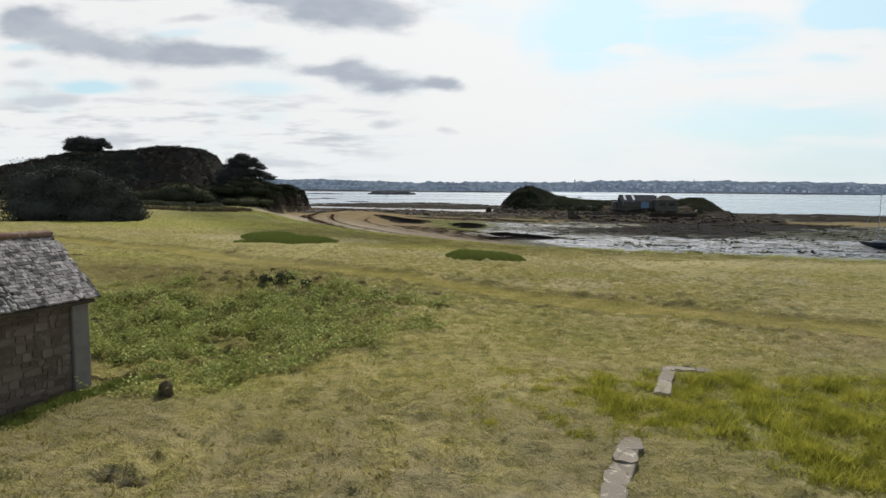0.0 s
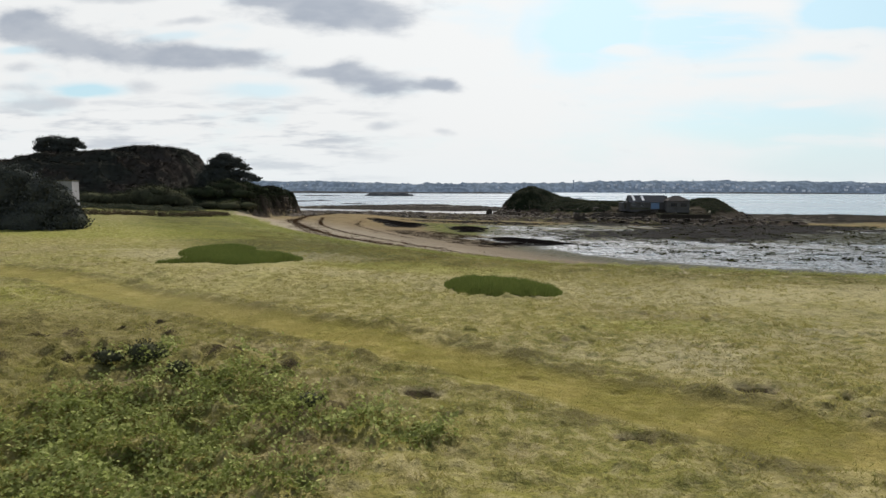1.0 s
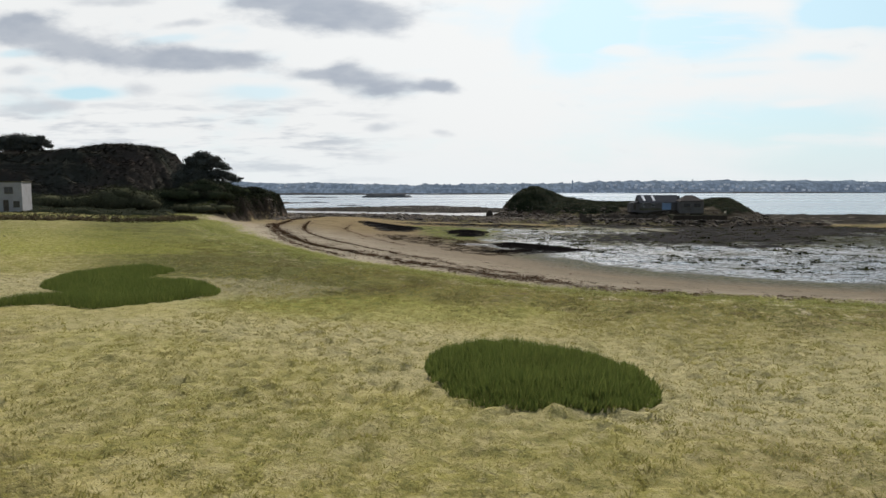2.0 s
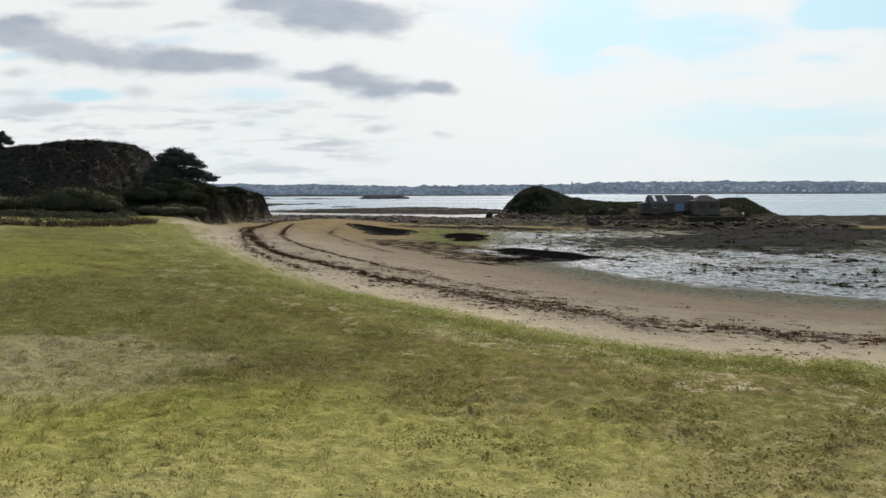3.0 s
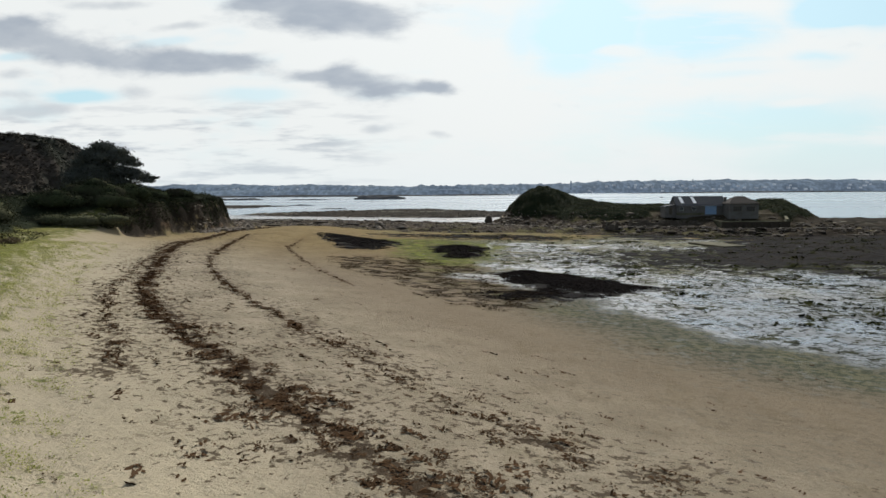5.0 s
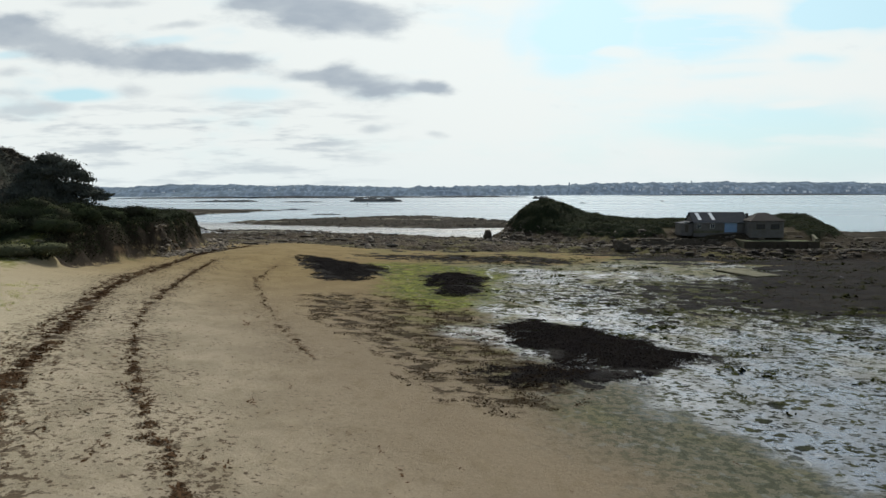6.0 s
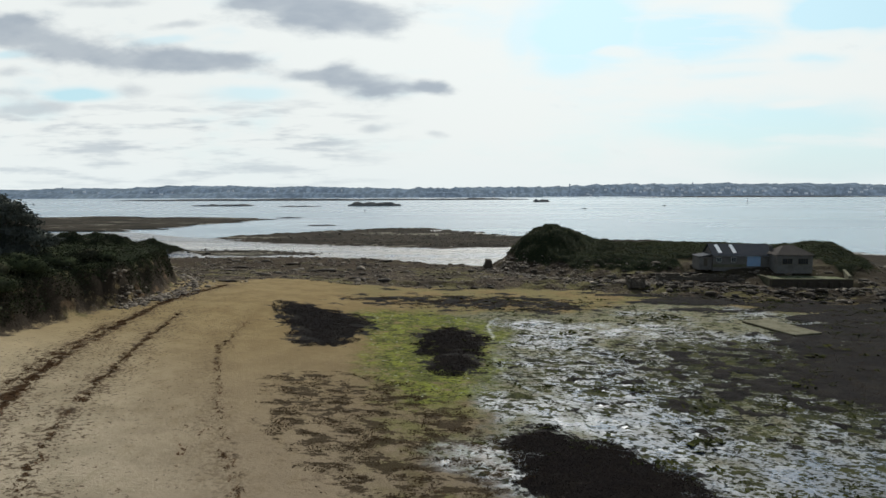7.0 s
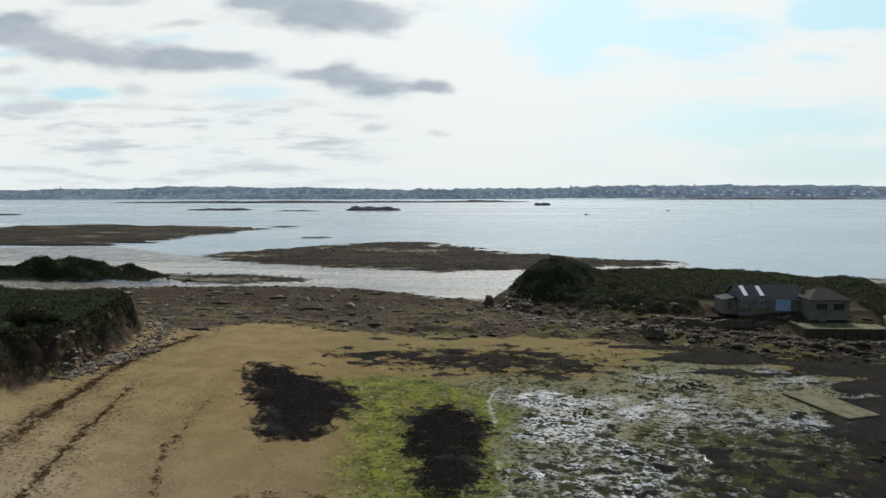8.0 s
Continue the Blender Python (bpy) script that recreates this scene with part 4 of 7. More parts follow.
def bm_box(*a, bevel=0.0):
    bm = bmesh.new()
    box(bm, *a)
    if bevel:
        bmesh.ops.bevel(bm, geom=bm.edges[:], offset=bevel, segments=1, affect="EDGES", clamp_overlap=True)
    return bm


def prism(bm, outline, z0, z1):
    """A closed outline of (x, y) drawn up from z0 to z1."""
    lo = [bm.verts.new((x, y, z0)) for x, y in outline]
    hi = [bm.verts.new((x, y, z1)) for x, y in outline]
    n = len(lo)
    bm.faces.new(lo[::-1])
    bm.faces.new(hi)
    for i in range(n):
        bm.faces.new((lo[i], lo[(i + 1) % n], hi[(i + 1) % n], hi[i]))
    return bm


def icosphere(sub):
    bm = bmesh.new()
    bmesh.ops.create_icosphere(bm, subdivisions=sub, radius=1.0)
    v = np.array([x.co[:] for x in bm.verts])
    f = np.array([[w.index for w in g.verts] for g in bm.faces])
    bm.free()
    return v, f


ICO1, ICO2 = icosphere(1), icosphere(2)


def lumps(centres, size, jitter=0.3, ico=ICO1, rng=RNG, turn=None):
    """Irregular lumps: centres (n, 3), size (n, 3)."""
    v, f = ico
    n = len(centres)
    a = rng.uniform(0, 2 * math.pi, n) if turn is None else turn
    ca, sa = np.cos(a)[:, None], np.sin(a)[:, None]
    w = v[None] * size[:, None, :] * (1 + rng.uniform(-jitter, jitter, (n, len(v), 1)))
    x, y = w[..., 0] * ca - w[..., 1] * sa, w[..., 0] * sa + w[..., 1] * ca
    w = np.stack([x, y, w[..., 2]], -1) + centres[:, None, :]
    return w.reshape(-1, 3), (f[None] + (np.arange(n) * len(v))[:, None, None]).reshape(-1, 3)


def leaves(points, size, rng=RNG, up=0.4, aspect=0.6):
    """One bent quad of two halves at each point."""
    n = len(points)
    d = rng.normal(size=(n, 3))
    d[:, 2] = np.abs(d[:, 2]) * up + up * 0.3
    d /= np.linalg.norm(d, axis=1)[:, None]
    t = np.cross(d, rng.normal(size=(n, 3)))
    t /= np.linalg.norm(t, axis=1)[:, None] + 1e-9
    b = np.cross(d, t)
    s = (np.asarray(size) * rng.uniform(0.6, 1.4, n))[:, None]
    v = np.stack([points - t * s, points - b * s * aspect, points + t * s, points + b * s * aspect], 1)
    f = np.arange(n * 4).reshape(n, 4)
    return v.reshape(-1, 3), f


def blades(x, y, z, h, w, rng=RNG, lean=0.5):
    n = len(x)
    w = np.broadcast_to(np.asarray(w, float), (n,))
    a = rng.uniform(0, 2 * math.pi, n)
    l = rng.normal(size=(n, 2)) * (np.asarray(h) * lean)[:, None]
    base = np.stack([x, y, z - 0.01], 1)
    side = np.stack([np.cos(a) * w, np.sin(a) * w, np.zeros(n)], 1)
    tip = base + np.stack([l[:, 0], l[:, 1], np.asarray(h)], 1)
    v = np.stack([base - side, base + side, tip], 1).reshape(-1, 3)
    return v, np.arange(n * 3).reshape(n, 3)


def scatter_in(pts, n, rng=RNG, margin=0.0):
    lo, hi = pts.min(0) - margin, pts.max(0) + margin
    out = np.zeros((0, 2))
    while len(out) < n:
        q = rng.uniform(lo, hi, (n * 2, 2))
        out = np.vstack([out, q[area_field(q[:, 0], q[:, 1], pts) > -margin]])
    return out[:n]


def stuff(name, vf, mat, label, category, smooth=False):
    return tagged(new(name, mesh_np(name, vf[0], vf[1], mat, smooth)), label, category, kind="stuff")


def joined(*vfs):
    vs, fs, k = [], [], 0
    for v, f in vfs:
        vs.append(v)
        fs.append(f + k)
        k += len(v)
    return np.vstack(vs), np.vstack(fs)


# ---------------------------------------------------------------- ground, one sheet to the horizon
def steps(spans):
    out = [spans[0][0]]
    for a, b, d0, d1 in spans:
        x, d = a, d0
        while x < b - 1e-6:
            f = (x - a) / (b - a)
            x = x + d0 + (d1 - d0) * f
            out.append(min(x, b))
    return np.array(out)


GX = steps([(0, 14, 0.13, 0.17), (14, 30, 0.17, 0.45), (30, 70, 0.45, 0.8), (70, 140, 0.9, 2.5), (140, 600, 2.5, 40), (600, 4200, 60, 500)])
GX = np.concatenate([-GX[:0:-1], GX])
GY = steps([(-600, -30, 60, 8), (-30, 8, 4, 0.4), (8, 62, 0.15, 0.15), (62, 110, 0.15, 0.40), (110, 300, 0.45, 0.7), (300, 500, 1.2, 3), (500, 800, 4, 14), (800, 4600, 40, 400)])
gx, gy = np.meshgrid(GX, GY)
F = fields(gx.ravel(), gy.ravel())
gv = np.stack([gx.ravel(), gy.ravel(), F["z"]], 1)
nx, ny = len(GX), len(GY)
i0 = (np.arange(ny - 1)[:, None] * nx + np.arange(nx - 1)[None]).ravel()
gme = mesh_np("ground", gv, np.stack([i0, i0 + 1, i0 + nx + 1, i0 + nx], 1), M_GROUND, True)
for key in ("shore", "weed", "mottle", "algae", "rock", "veg", "creek", "track", "bank", "reef", "lush", "pale", "wrack", "islet", "mud", "pit", "hummock", "rill"):
    a = gme.attributes.new(key, "FLOAT", "POINT")
    a.data.foreach_set("value", np.ascontiguousarray(F[key], np.float32))
ground = tagged(new("ground", gme), "grazed coastal turf falling to a sandy beach and tidal mud", "ground", kind="structure")



def lay(key, x, y):
    """A layer of the finished ground at the given places."""
    x, y = np.atleast_1d(np.asarray(x, float)), np.atleast_1d(np.asarray(y, float))
    i = np.clip(np.searchsorted(GX, x) - 1, 0, nx - 2)
    j = np.clip(np.searchsorted(GY, y) - 1, 0, ny - 2)
    u, v = np.clip((x - GX[i]) / (GX[i + 1] - GX[i]), 0, 1), np.clip((y - GY[j]) / (GY[j + 1] - GY[j]), 0, 1)
    g = F[key].reshape(ny, nx)
    return (g[j, i] * (1 - u) + g[j, i + 1] * u) * (1 - v) + (g[j + 1, i] * (1 - u) + g[j + 1, i + 1] * u) * v


def ground_z(x, y):
    return lay("z", x, y)


SEA = -7.3
bm = bmesh.new()
bmesh.ops.create_grid(bm, x_segments=40, y_segments=40, size=4600, matrix=Matrix.Translation((0, 300, SEA)))
water = tagged(part("water", bm, M_SEA), "calm pale sea at low tide reflecting cloud", "sea", kind="structure")


# ---------------------------------------------------------------- far shore
def ridge_mesh(name, y, x0, x1, step, height, mat, depth=300):
    xs = np.arange(x0, x1, step)
    h = height(xs)
    rows = [(y - depth * 0.12, 0.0), (y, 0.72), (y + depth * 0.25, 1.0), (y + depth, 0.9)]
    v = np.concatenate([np.stack([xs, np.full_like(xs, yy) + 30 * perlin(xs / 170, xs * 0 + yy), SEA - 0.3 + h * k], 1) for yy, k in rows])
    n = len(xs)
    i = (np.arange(3)[:, None] * n + np.arange(n - 1)[None]).ravel()
    return mesh_np(name, v, np.stack([i, i + 1, i + n + 1, i + n], 1), mat)


def coast_h(x):
    base = 30 + 9 * perlin(x / 420 + 3.3, x * 0) + 18 * np.exp(-((x - 900) / 620) ** 2) + 12 * np.exp(-((x + 900) / 700) ** 2) + 8 * np.exp(-((x - 1750) / 400) ** 2)
    return base + 4.6 * perlin(x / 60, x * 0 + 4) + 9.0 * np.clip(perlin(x / 26, x * 0 + 6), 0, 1) ** 0.8 + 3.0 * np.abs(perlin(x / 9, x * 0 + 8)) + 1.5 * perlin(x / 4.5, x * 0 + 2)


def coast_low(x):
    return np.maximum(1.0, 17 + 9 * perlin(x / 260 + 7, x * 0) + 2.5 * np.abs(perlin(x / 14, x * 0 + 5)) + 1.2 * perlin(x / 5, x * 0))


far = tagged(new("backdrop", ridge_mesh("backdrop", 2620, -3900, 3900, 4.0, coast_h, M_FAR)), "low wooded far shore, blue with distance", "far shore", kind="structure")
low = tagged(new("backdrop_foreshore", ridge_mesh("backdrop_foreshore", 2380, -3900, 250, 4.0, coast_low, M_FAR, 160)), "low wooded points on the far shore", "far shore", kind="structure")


def far_village():
    rng = np.random.default_rng(21)
    vs, fs, k = [], [], 0
    for i in range(95):
        x = rng.choice([rng.normal(850, 380), rng.normal(1500, 260), rng.normal(-1300, 420), rng.normal(-800, 200)], p=[0.45, 0.2, 0.25, 0.1])
        h = float(coast_h(np.array([x]))[0])
        t = rng.uniform(0.1, 0.72)
        y = 2584 + 36 * t / 0.72 - 6
        z = SEA - 0.3 + h * t
        w, d, e, r = rng.uniform(5, 13), 5.0, rng.uniform(3, 5), rng.uniform(1.5, 3)
        vs += [(x - w / 2, y - d, z - 3), (x + w / 2, y - d, z - 3), (x + w / 2, y, z - 3), (x - w / 2, y, z - 3), (x - w / 2, y - d, z + e), (x + w / 2, y - d, z + e), (x + w / 2, y, z + e), (x - w / 2, y, z + e)]
        fs += [[k + a for a in f] for f in ((0, 1, 5, 4), (1, 2, 6, 5), (2, 3, 7, 6), (3, 0, 4, 7), (4, 5, 6, 7))]
        k += 8
    # house walls carry the same emission in place of haze
    m = hazed_distance_material("hazed_house_walls", (0.24, 0.24, 0.24), (0.14, 0.14, 0.14), (0.16, 0.185, 0.225))
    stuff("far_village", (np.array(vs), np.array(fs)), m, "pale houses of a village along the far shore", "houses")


far_village()


def far_tower(name, x, y, z0, h, r, label):
    t = empty(name, pose(x, y, z0))
    bm = bmesh.new()
    bmesh.ops.create_cone(bm, cap_ends=True, segments=12, radius1=r, radius2=r * 0.7, depth=h, matrix=Matrix.Translation((0, 0, h / 2)))
    part("shaft", bm, M_FAR, t)
    bm = bmesh.new()
    bmesh.ops.create_cone(bm, cap_ends=True, segments=12, radius1=r * 1.0, radius2=r * 0.9, depth=h * 0.05, matrix=Matrix.Translation((0, 0, h * 1.0)))
    part("gallery", bm, M_FAR, t)
    bm = bmesh.new()
    bmesh.ops.create_cone(bm, cap_ends=True, segments=12, radius1=r * 0.5, radius2=r * 0.1, depth=h * 0.12, matrix=Matrix.Translation((0, 0, h * 1.08)))
    part("lantern", bm, M_FAR, t)
    tagged(t, label, "tower")


far_tower("lighthouse", 384, 2608, 6, 33, 3.6, "tall slender grey lighthouse on the far shore")
far_tower("church_spire", 545, 2640, 20, 16, 2.5, "small pointed church spire on the far shore")
far_tower("water_tower", 880, 2680, 30, 15, 2.6, "grey water tower above the far village")
far_tower("water_tower", -1700, 2680, 18, 18, 2.6, "grey water tower above the far village")


# ---------------------------------------------------------------- skerries out in the sea
ICO4 = icosphere(4)


def skerry(x, y, rx, ry, h, seed):
    v, f = ICO4[0].copy(), ICO4[1]
    n = fbm(v[:, 0] * 2.3 + seed * 5.1, v[:, 1] * 2.3, 4)
    v = v * (1 + 0.35 * fbm(v[:, 0] * 1.3 + seed, v[:, 1] * 1.3, 3))[:, None]
    up = np.clip(v[:, 2], 0, 1) ** 0.6 * (0.45 + 0.8 * np.clip(n + 0.3, 0, 1.2))
    v = np.stack([x + v[:, 0] * rx, y + v[:, 1] * ry, SEA - 0.3 + up * h], 1)
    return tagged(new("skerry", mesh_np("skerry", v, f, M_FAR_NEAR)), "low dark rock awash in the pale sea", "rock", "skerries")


for k, (x, y, rx, ry, h) in enumerate(((-392, 1100, 48, 20, 3.2), (-255, 1050, 32, 10, 1.6), (-150, 1085, 40, 18, 6.5), (141, 1390, 16, 10, 5.5), (-560, 1700, 320, 40, 4.5), (-120, 1750, 230, 30, 3.5),
                                     (-155, 640, 12, 8, 1.0), (-700, 900, 110, 25, 2.6), (-100, 520, 10, 5, 0.8), (30, 1900, 60, 20, 3.0), (1000, 2200, 400, 40, 4))):
    skerry(x, y, rx, ry, h, 40 + k)


def moored_boat(x, y, n):
    b = empty("motor_boat", pose(x, y, SEA, 0, 0, n))
    bm = bmesh.new()
    bmesh.ops.create_grid(bm, x_segments=8, y_segments=3, size=1)
    for v in bm.verts:
        u = v.co.x
        v.co = (u * 3.2, v.co.y * 1.1 * (1 - max(0, u) ** 2 * 0.9), 0.75 + 0.25 * max(0, u))
    g = bmesh.ops.extrude_face_region(bm, geom=bm.faces[:])
    for v in [q for q in g["geom"] if isinstance(q, bmesh.types.BMVert)]:
        v.co = (v.co.x * 0.9, v.co.y * 0.6, -0.25)
    part("hull", bm, M_HULL, b)
    part("cabin", bm_box(-0.8, 0.9, -0.7, 0.7, 0.7, 1.6, bevel=0.12), M_WHITE, b)
    return tagged(b, "small dark motor boat lying at its mooring", "boat", "moored boats")


moored_boat(281, 1043, 20)
moored_boat(140, 900, 160)
moored_boat(690, 1500, 80)


def channel_mark(x, y, h):
    b = empty("channel_mark", pose(x, y, SEA - 0.2))
    bm = bmesh.new()
    bmesh.ops.create_cone(bm, cap_ends=True, segments=8, radius1=0.35, radius2=0.2, depth=h, matrix=Matrix.Translation((0, 0, h / 2)))
    part("pole", bm, M_HULL, b)
    bm = bmesh.new()
    bmesh.ops.create_cone(bm, cap_ends=True, segments=8, radius1=0.7, radius2=0.1, depth=1.2, matrix=Matrix.Translation((0, 0, h + 0.5)))
    part("topmark", bm, M_HULL, b)
    tagged(b, "thin dark channel beacon standing in the sea", "beacon", "channel marks")


channel_mark(421, 1095, 9)
channel_mark(-110, 760, 3)


# ---------------------------------------------------------------- trees and scrub
def limb(bm, a, b, r0, r1, seg=6):
    a, b = Vector(a), Vector(b)
    q = (b - a).to_track_quat("Z", "Y").to_matrix().to_4x4()
    bmesh.ops.create_cone(bm, cap_ends=True, segments=seg, radius1=r0, radius2=r1, depth=(b - a).length, matrix=Matrix.Translation((a + b) / 2) @ q)


def crown_points(plates, rng, density):
    """Points in flat cushions: (x, y, z, rx, ry, rz)."""
    out = []
    for (x, y, z, rx, ry, rz) in plates:
        n = int(density * (rx * ry + rx * rz + ry * rz))
        d = rng.normal(size=(n, 3))
        d /= np.linalg.norm(d, axis=1)[:, None]
        r = rng.uniform(0.55, 1.05, n)[:, None] * (1 + 0.25 * rng.normal(size=(n, 1)) * 0.6)
        out.append(np.array([x, y, z]) + d * r * np.array([rx, ry, rz]))
    return np.vstack(out)


def tree(name, base, trunk, plates, leaf, density, mat, label, seed, core=True, z=None):
    rng = np.random.default_rng(seed)
    x, y = base
    z = float(ground_z(x, y)[0]) - 0.2 if z is None else z
    t = empty(name, pose(x, y, z))
    bm = bmesh.new()
    pts = [Vector(p) for p in trunk]
    for i in range(len(pts) - 1):
        r = 0.45 * (1 - i / len(pts)) + 0.12
        limb(bm, pts[i], pts[i + 1], r, r * 0.8, 8)
    part("trunk", bm, M_BARK, t)
    for (px, py, pz, rx, ry, rz) in plates:
        bm = bmesh.new()
        k = max(range(len(pts)), key=lambda i: -abs(pts[i].z - pz * 0.75))
        limb(bm, pts[k], (px, py, pz), 0.16, 0.05, 5)
        part("limb", bm, M_BARK, t)
    p = crown_points(plates, rng, density)
    part_v, part_f = leaves(p, leaf, rng, 0.5, 0.55)
    me = mesh_np("crown", part_v, part_f, mat)
    under(new("crown", me), t)
    if core:
        c = np.array([q[:3] for q in plates], float)
        s = np.array([q[3:] for q in plates], float) * 0.72
        v, f = lumps(c, s, 0.2, ICO2, rng, np.zeros(len(c)))
        under(new("inner_foliage", mesh_np("inner_foliage", v, f, mat)), t)
    return tagged(t, label, "tree")


# spreading cypress at the seaward end of the wood; its crown is in flat tiers
tree("cypress_tree", (-75.5, 203), [(0, 0, 0), (0.2, 0, 3), (0.6, 0, 6), (0.8, 0, 10), (0.5, 0, 14)],
     [(0.6, 0, 14.6, 2.4, 2.4, 1.1), (3.6, 0, 13.5, 2.6, 2.4, 1.0), (-1.6, 0, 13.2, 2.6, 2.8, 1.2), (1.4, 0, 12.4, 4.6, 3.5, 1.4), (5.6, 0, 11.9, 2.2, 2.2, 0.9), (-3.4, 0, 11.6, 2.4, 2.4, 0.9),
      (7.4, 0, 11.0, 1.4, 1.4, 0.45), (6.6, 0, 9.4, 2.4, 2.0, 0.9), (8.2, 0, 8.6, 2.4, 2.2, 0.9), (9.8, 0, 7.8, 1.5, 1.5, 0.5), (4.4, 0, 9.6, 2.6, 2.4, 1.5), (11.0, 0.5, 8.4, 0.8, 0.8, 0.25),
      (-0.4, 0, 9.8, 3.8, 3.6, 2.2), (-4.2, 0, 8.6, 3.4, 3.4, 2.6), (0, 0, 8.0, 4.2, 4.2, 3.4), (0, 0, 5.0, 4.6, 4.4, 4.3), (4.2, 0, 5.4, 4.4, 4.0, 3.6), (8.4, 0, 3.6, 4.2, 4.0, 2.2), (-4.4, 0, 5.4, 4.4, 4.0, 4.4)],
     0.20, 90, M_PINE, "dark flat-topped cypress with ragged tiered branches", 5, z=-0.6)
tree("pine_tree", (-129, 211), [(0, 0, 0), (0.3, 0, 3), (0.2, 0, 6)],
     [(-6.6, 0, 6.6, 2.3, 2.4, 1.9), (-3.6, 0, 7.2, 2.4, 2.4, 1.7), (-0.6, 0, 7.0, 2.3, 2.4, 1.6), (2.0, 0, 6.6, 2.2, 2.2, 1.5), (4.6, 0, 6.2, 1.7, 1.8, 1.1), (-8.4, 0, 5.0, 1.5, 1.6, 1.1), (-6.0, 0, 4.6, 2.0, 2, 1.2),
      (3.6, 0, 7.6, 1.3, 1.4, 0.8), (6.0, 0, 5.3, 1.2, 1.2, 0.6), (1.2, 0, 4.9, 2.4, 2.2, 1.2), (-2.2, 0, 5.0, 2.6, 2.4, 1.4)],
     0.22, 85, M_PINE, "dark rounded pine standing above the wood", 6, z=12.0)
tree("conifer_tree", (-51.5, 88), [(0, 0, 0), (0, 0, 2.4), (0.2, 0, 4.4)],
     [(-8.88, 1.48, 4.42, 5.18, 4.44, 3.7), (-3.33, 0.74, 4.42, 4.59, 4.07, 3.33), (-0.74, 0.0, 6.16, 2.07, 1.92, 1.76), (1.63, 0.0, 4.42, 2.52, 2.37, 2.23), (1.92, 0.0, 2.69, 3.55, 3.26, 2.23), (4.44, 0.0, 1.35, 2.37, 2.52, 1.39), (0.37, -1.48, 1.35, 5.18, 2.96, 1.85), (-6.66, -1.48, 1.92, 5.92, 3.7, 2.69),
      (4.0, 0.0, 3.46, 1.78, 1.78, 1.01), (5.18, 0.0, 2.5, 1.41, 1.26, 0.65), (-5.18, 0.0, 6.93, 1.92, 1.78, 1.01), (-2.59, 0.0, 6.93, 1.63, 1.63, 0.93), (2.96, 0.0, 5.2, 1.33, 1.33, 0.84), (3.55, 0.0, 4.42, 1.63, 1.48, 1.3), (5.48, 0.0, 1.53, 1.63, 1.85, 1.47), (4.88, 0.0, 3.28, 1.18, 1.18, 0.84)],
     0.15, 110, M_PINE, "broad dark conifer with branches down to the grass", 7, z=-0.5)


def bush(name, x, y, plates, leaf, density, mat, label, seed, group=""):
    rng = np.random.default_rng(seed)
    z = float(ground_z(x, y)[0])
    tall = min(q[5] for q in plates)
    t = empty(name, pose(x, y, z - 0.1 * min(tall, 1.0)))
    bm = bmesh.new()
    for a in range(5):
        limb(bm, (0, 0, 0), (math.cos(a * 1.3) * 0.5 * tall, math.sin(a * 1.3) * 0.5 * tall, 0.6 * tall), 0.06 * tall, 0.02 * tall, 5)
    part("stem", bm, M_BARK, t)
    v, f = leaves(crown_points(plates, rng, density), leaf, rng, 0.6, 0.6)
    under(new("foliage", mesh_np("foliage", v, f, mat)), t)
    c, s = np.array([q[:3] for q in plates], float), np.array([q[3:] for q in plates], float) * 0.8
    v, f = lumps(c, s, 0.15, ICO2, rng, np.zeros(len(c)))
    under(new("inner_foliage", mesh_np("inner_foliage", v, f, mat)), t)
    return tagged(t, label, "bush", group)


M_BUSH = leaf_material("broad_bush_leaves", (0.056, 0.060, 0.034), (0.088, 0.088, 0.050), (0.056, 0.055, 0.036), 0.25, 0.85)
M_MOOR = leaf_material("grey_green_moor_grass", (0.050, 0.050, 0.026), (0.084, 0.076, 0.042), (0.046, 0.046, 0.024), 0.2, 0.9)
bush("rounded_bush", -80, 169, [(0, 0, 2.2, 6.0, 5, 3.0), (5, 1, 1.8, 4.5, 4, 2.6), (-5.5, 0, 1.5, 4.5, 4, 2.2), (1.5, 0, 3.4, 4, 3.5, 1.9), (7.6, 1, 1.2, 2.6, 3, 1.5)], 0.16, 75, M_BUSH, "broad rounded green bush beside the turf", 11, "bushes by the turf")
bush("rounded_bush", -94, 168, [(0, 0, 1.2, 5, 4, 1.8), (-5, 1, 1.2, 5, 4, 1.7), (4, 0, 1.0, 3.5, 3, 1.5)], 0.16, 75, M_BUSH, "low spreading green bush beside the turf", 12, "bushes by the turf")
bush("rounded_bush", -64, 178, [(0, 0, 0.7, 4, 3, 1.2), (4, 2, 0.7, 3, 3, 1.0), (-5, 0, 0.8, 3.4, 3, 1.2)], 0.14, 75, M_BUSH, "low dull green bush at the beach head", 13, "bushes by the turf")
for n, (x, y, w, h) in enumerate(((-64.5, 187, 4.0, 2.6), (-69, 190, 5.0, 3.6), (-65.5, 195, 3.6, 2.8), (-72, 184, 4.4, 2.8), (-66.5, 203, 4.0, 2.4), (-64, 211, 3.4, 1.8))):
    bush("headland_bush", x, y, [(0, 0, h * 0.4, w, w * 0.8, h * 0.6), (w * 0.6, 0.4, h * 0.3, w * 0.6, w * 0.6, h * 0.5), (-w * 0.6, 0.2, h * 0.35, w * 0.7, w * 0.6, h * 0.55), (0.2, 0, h * 0.7, w * 0.6, w * 0.5, h * 0.4)],
         0.15, 70, M_HEATH, "dense dark bush on the headland's slope", 120 + n, "bushes on the headland")
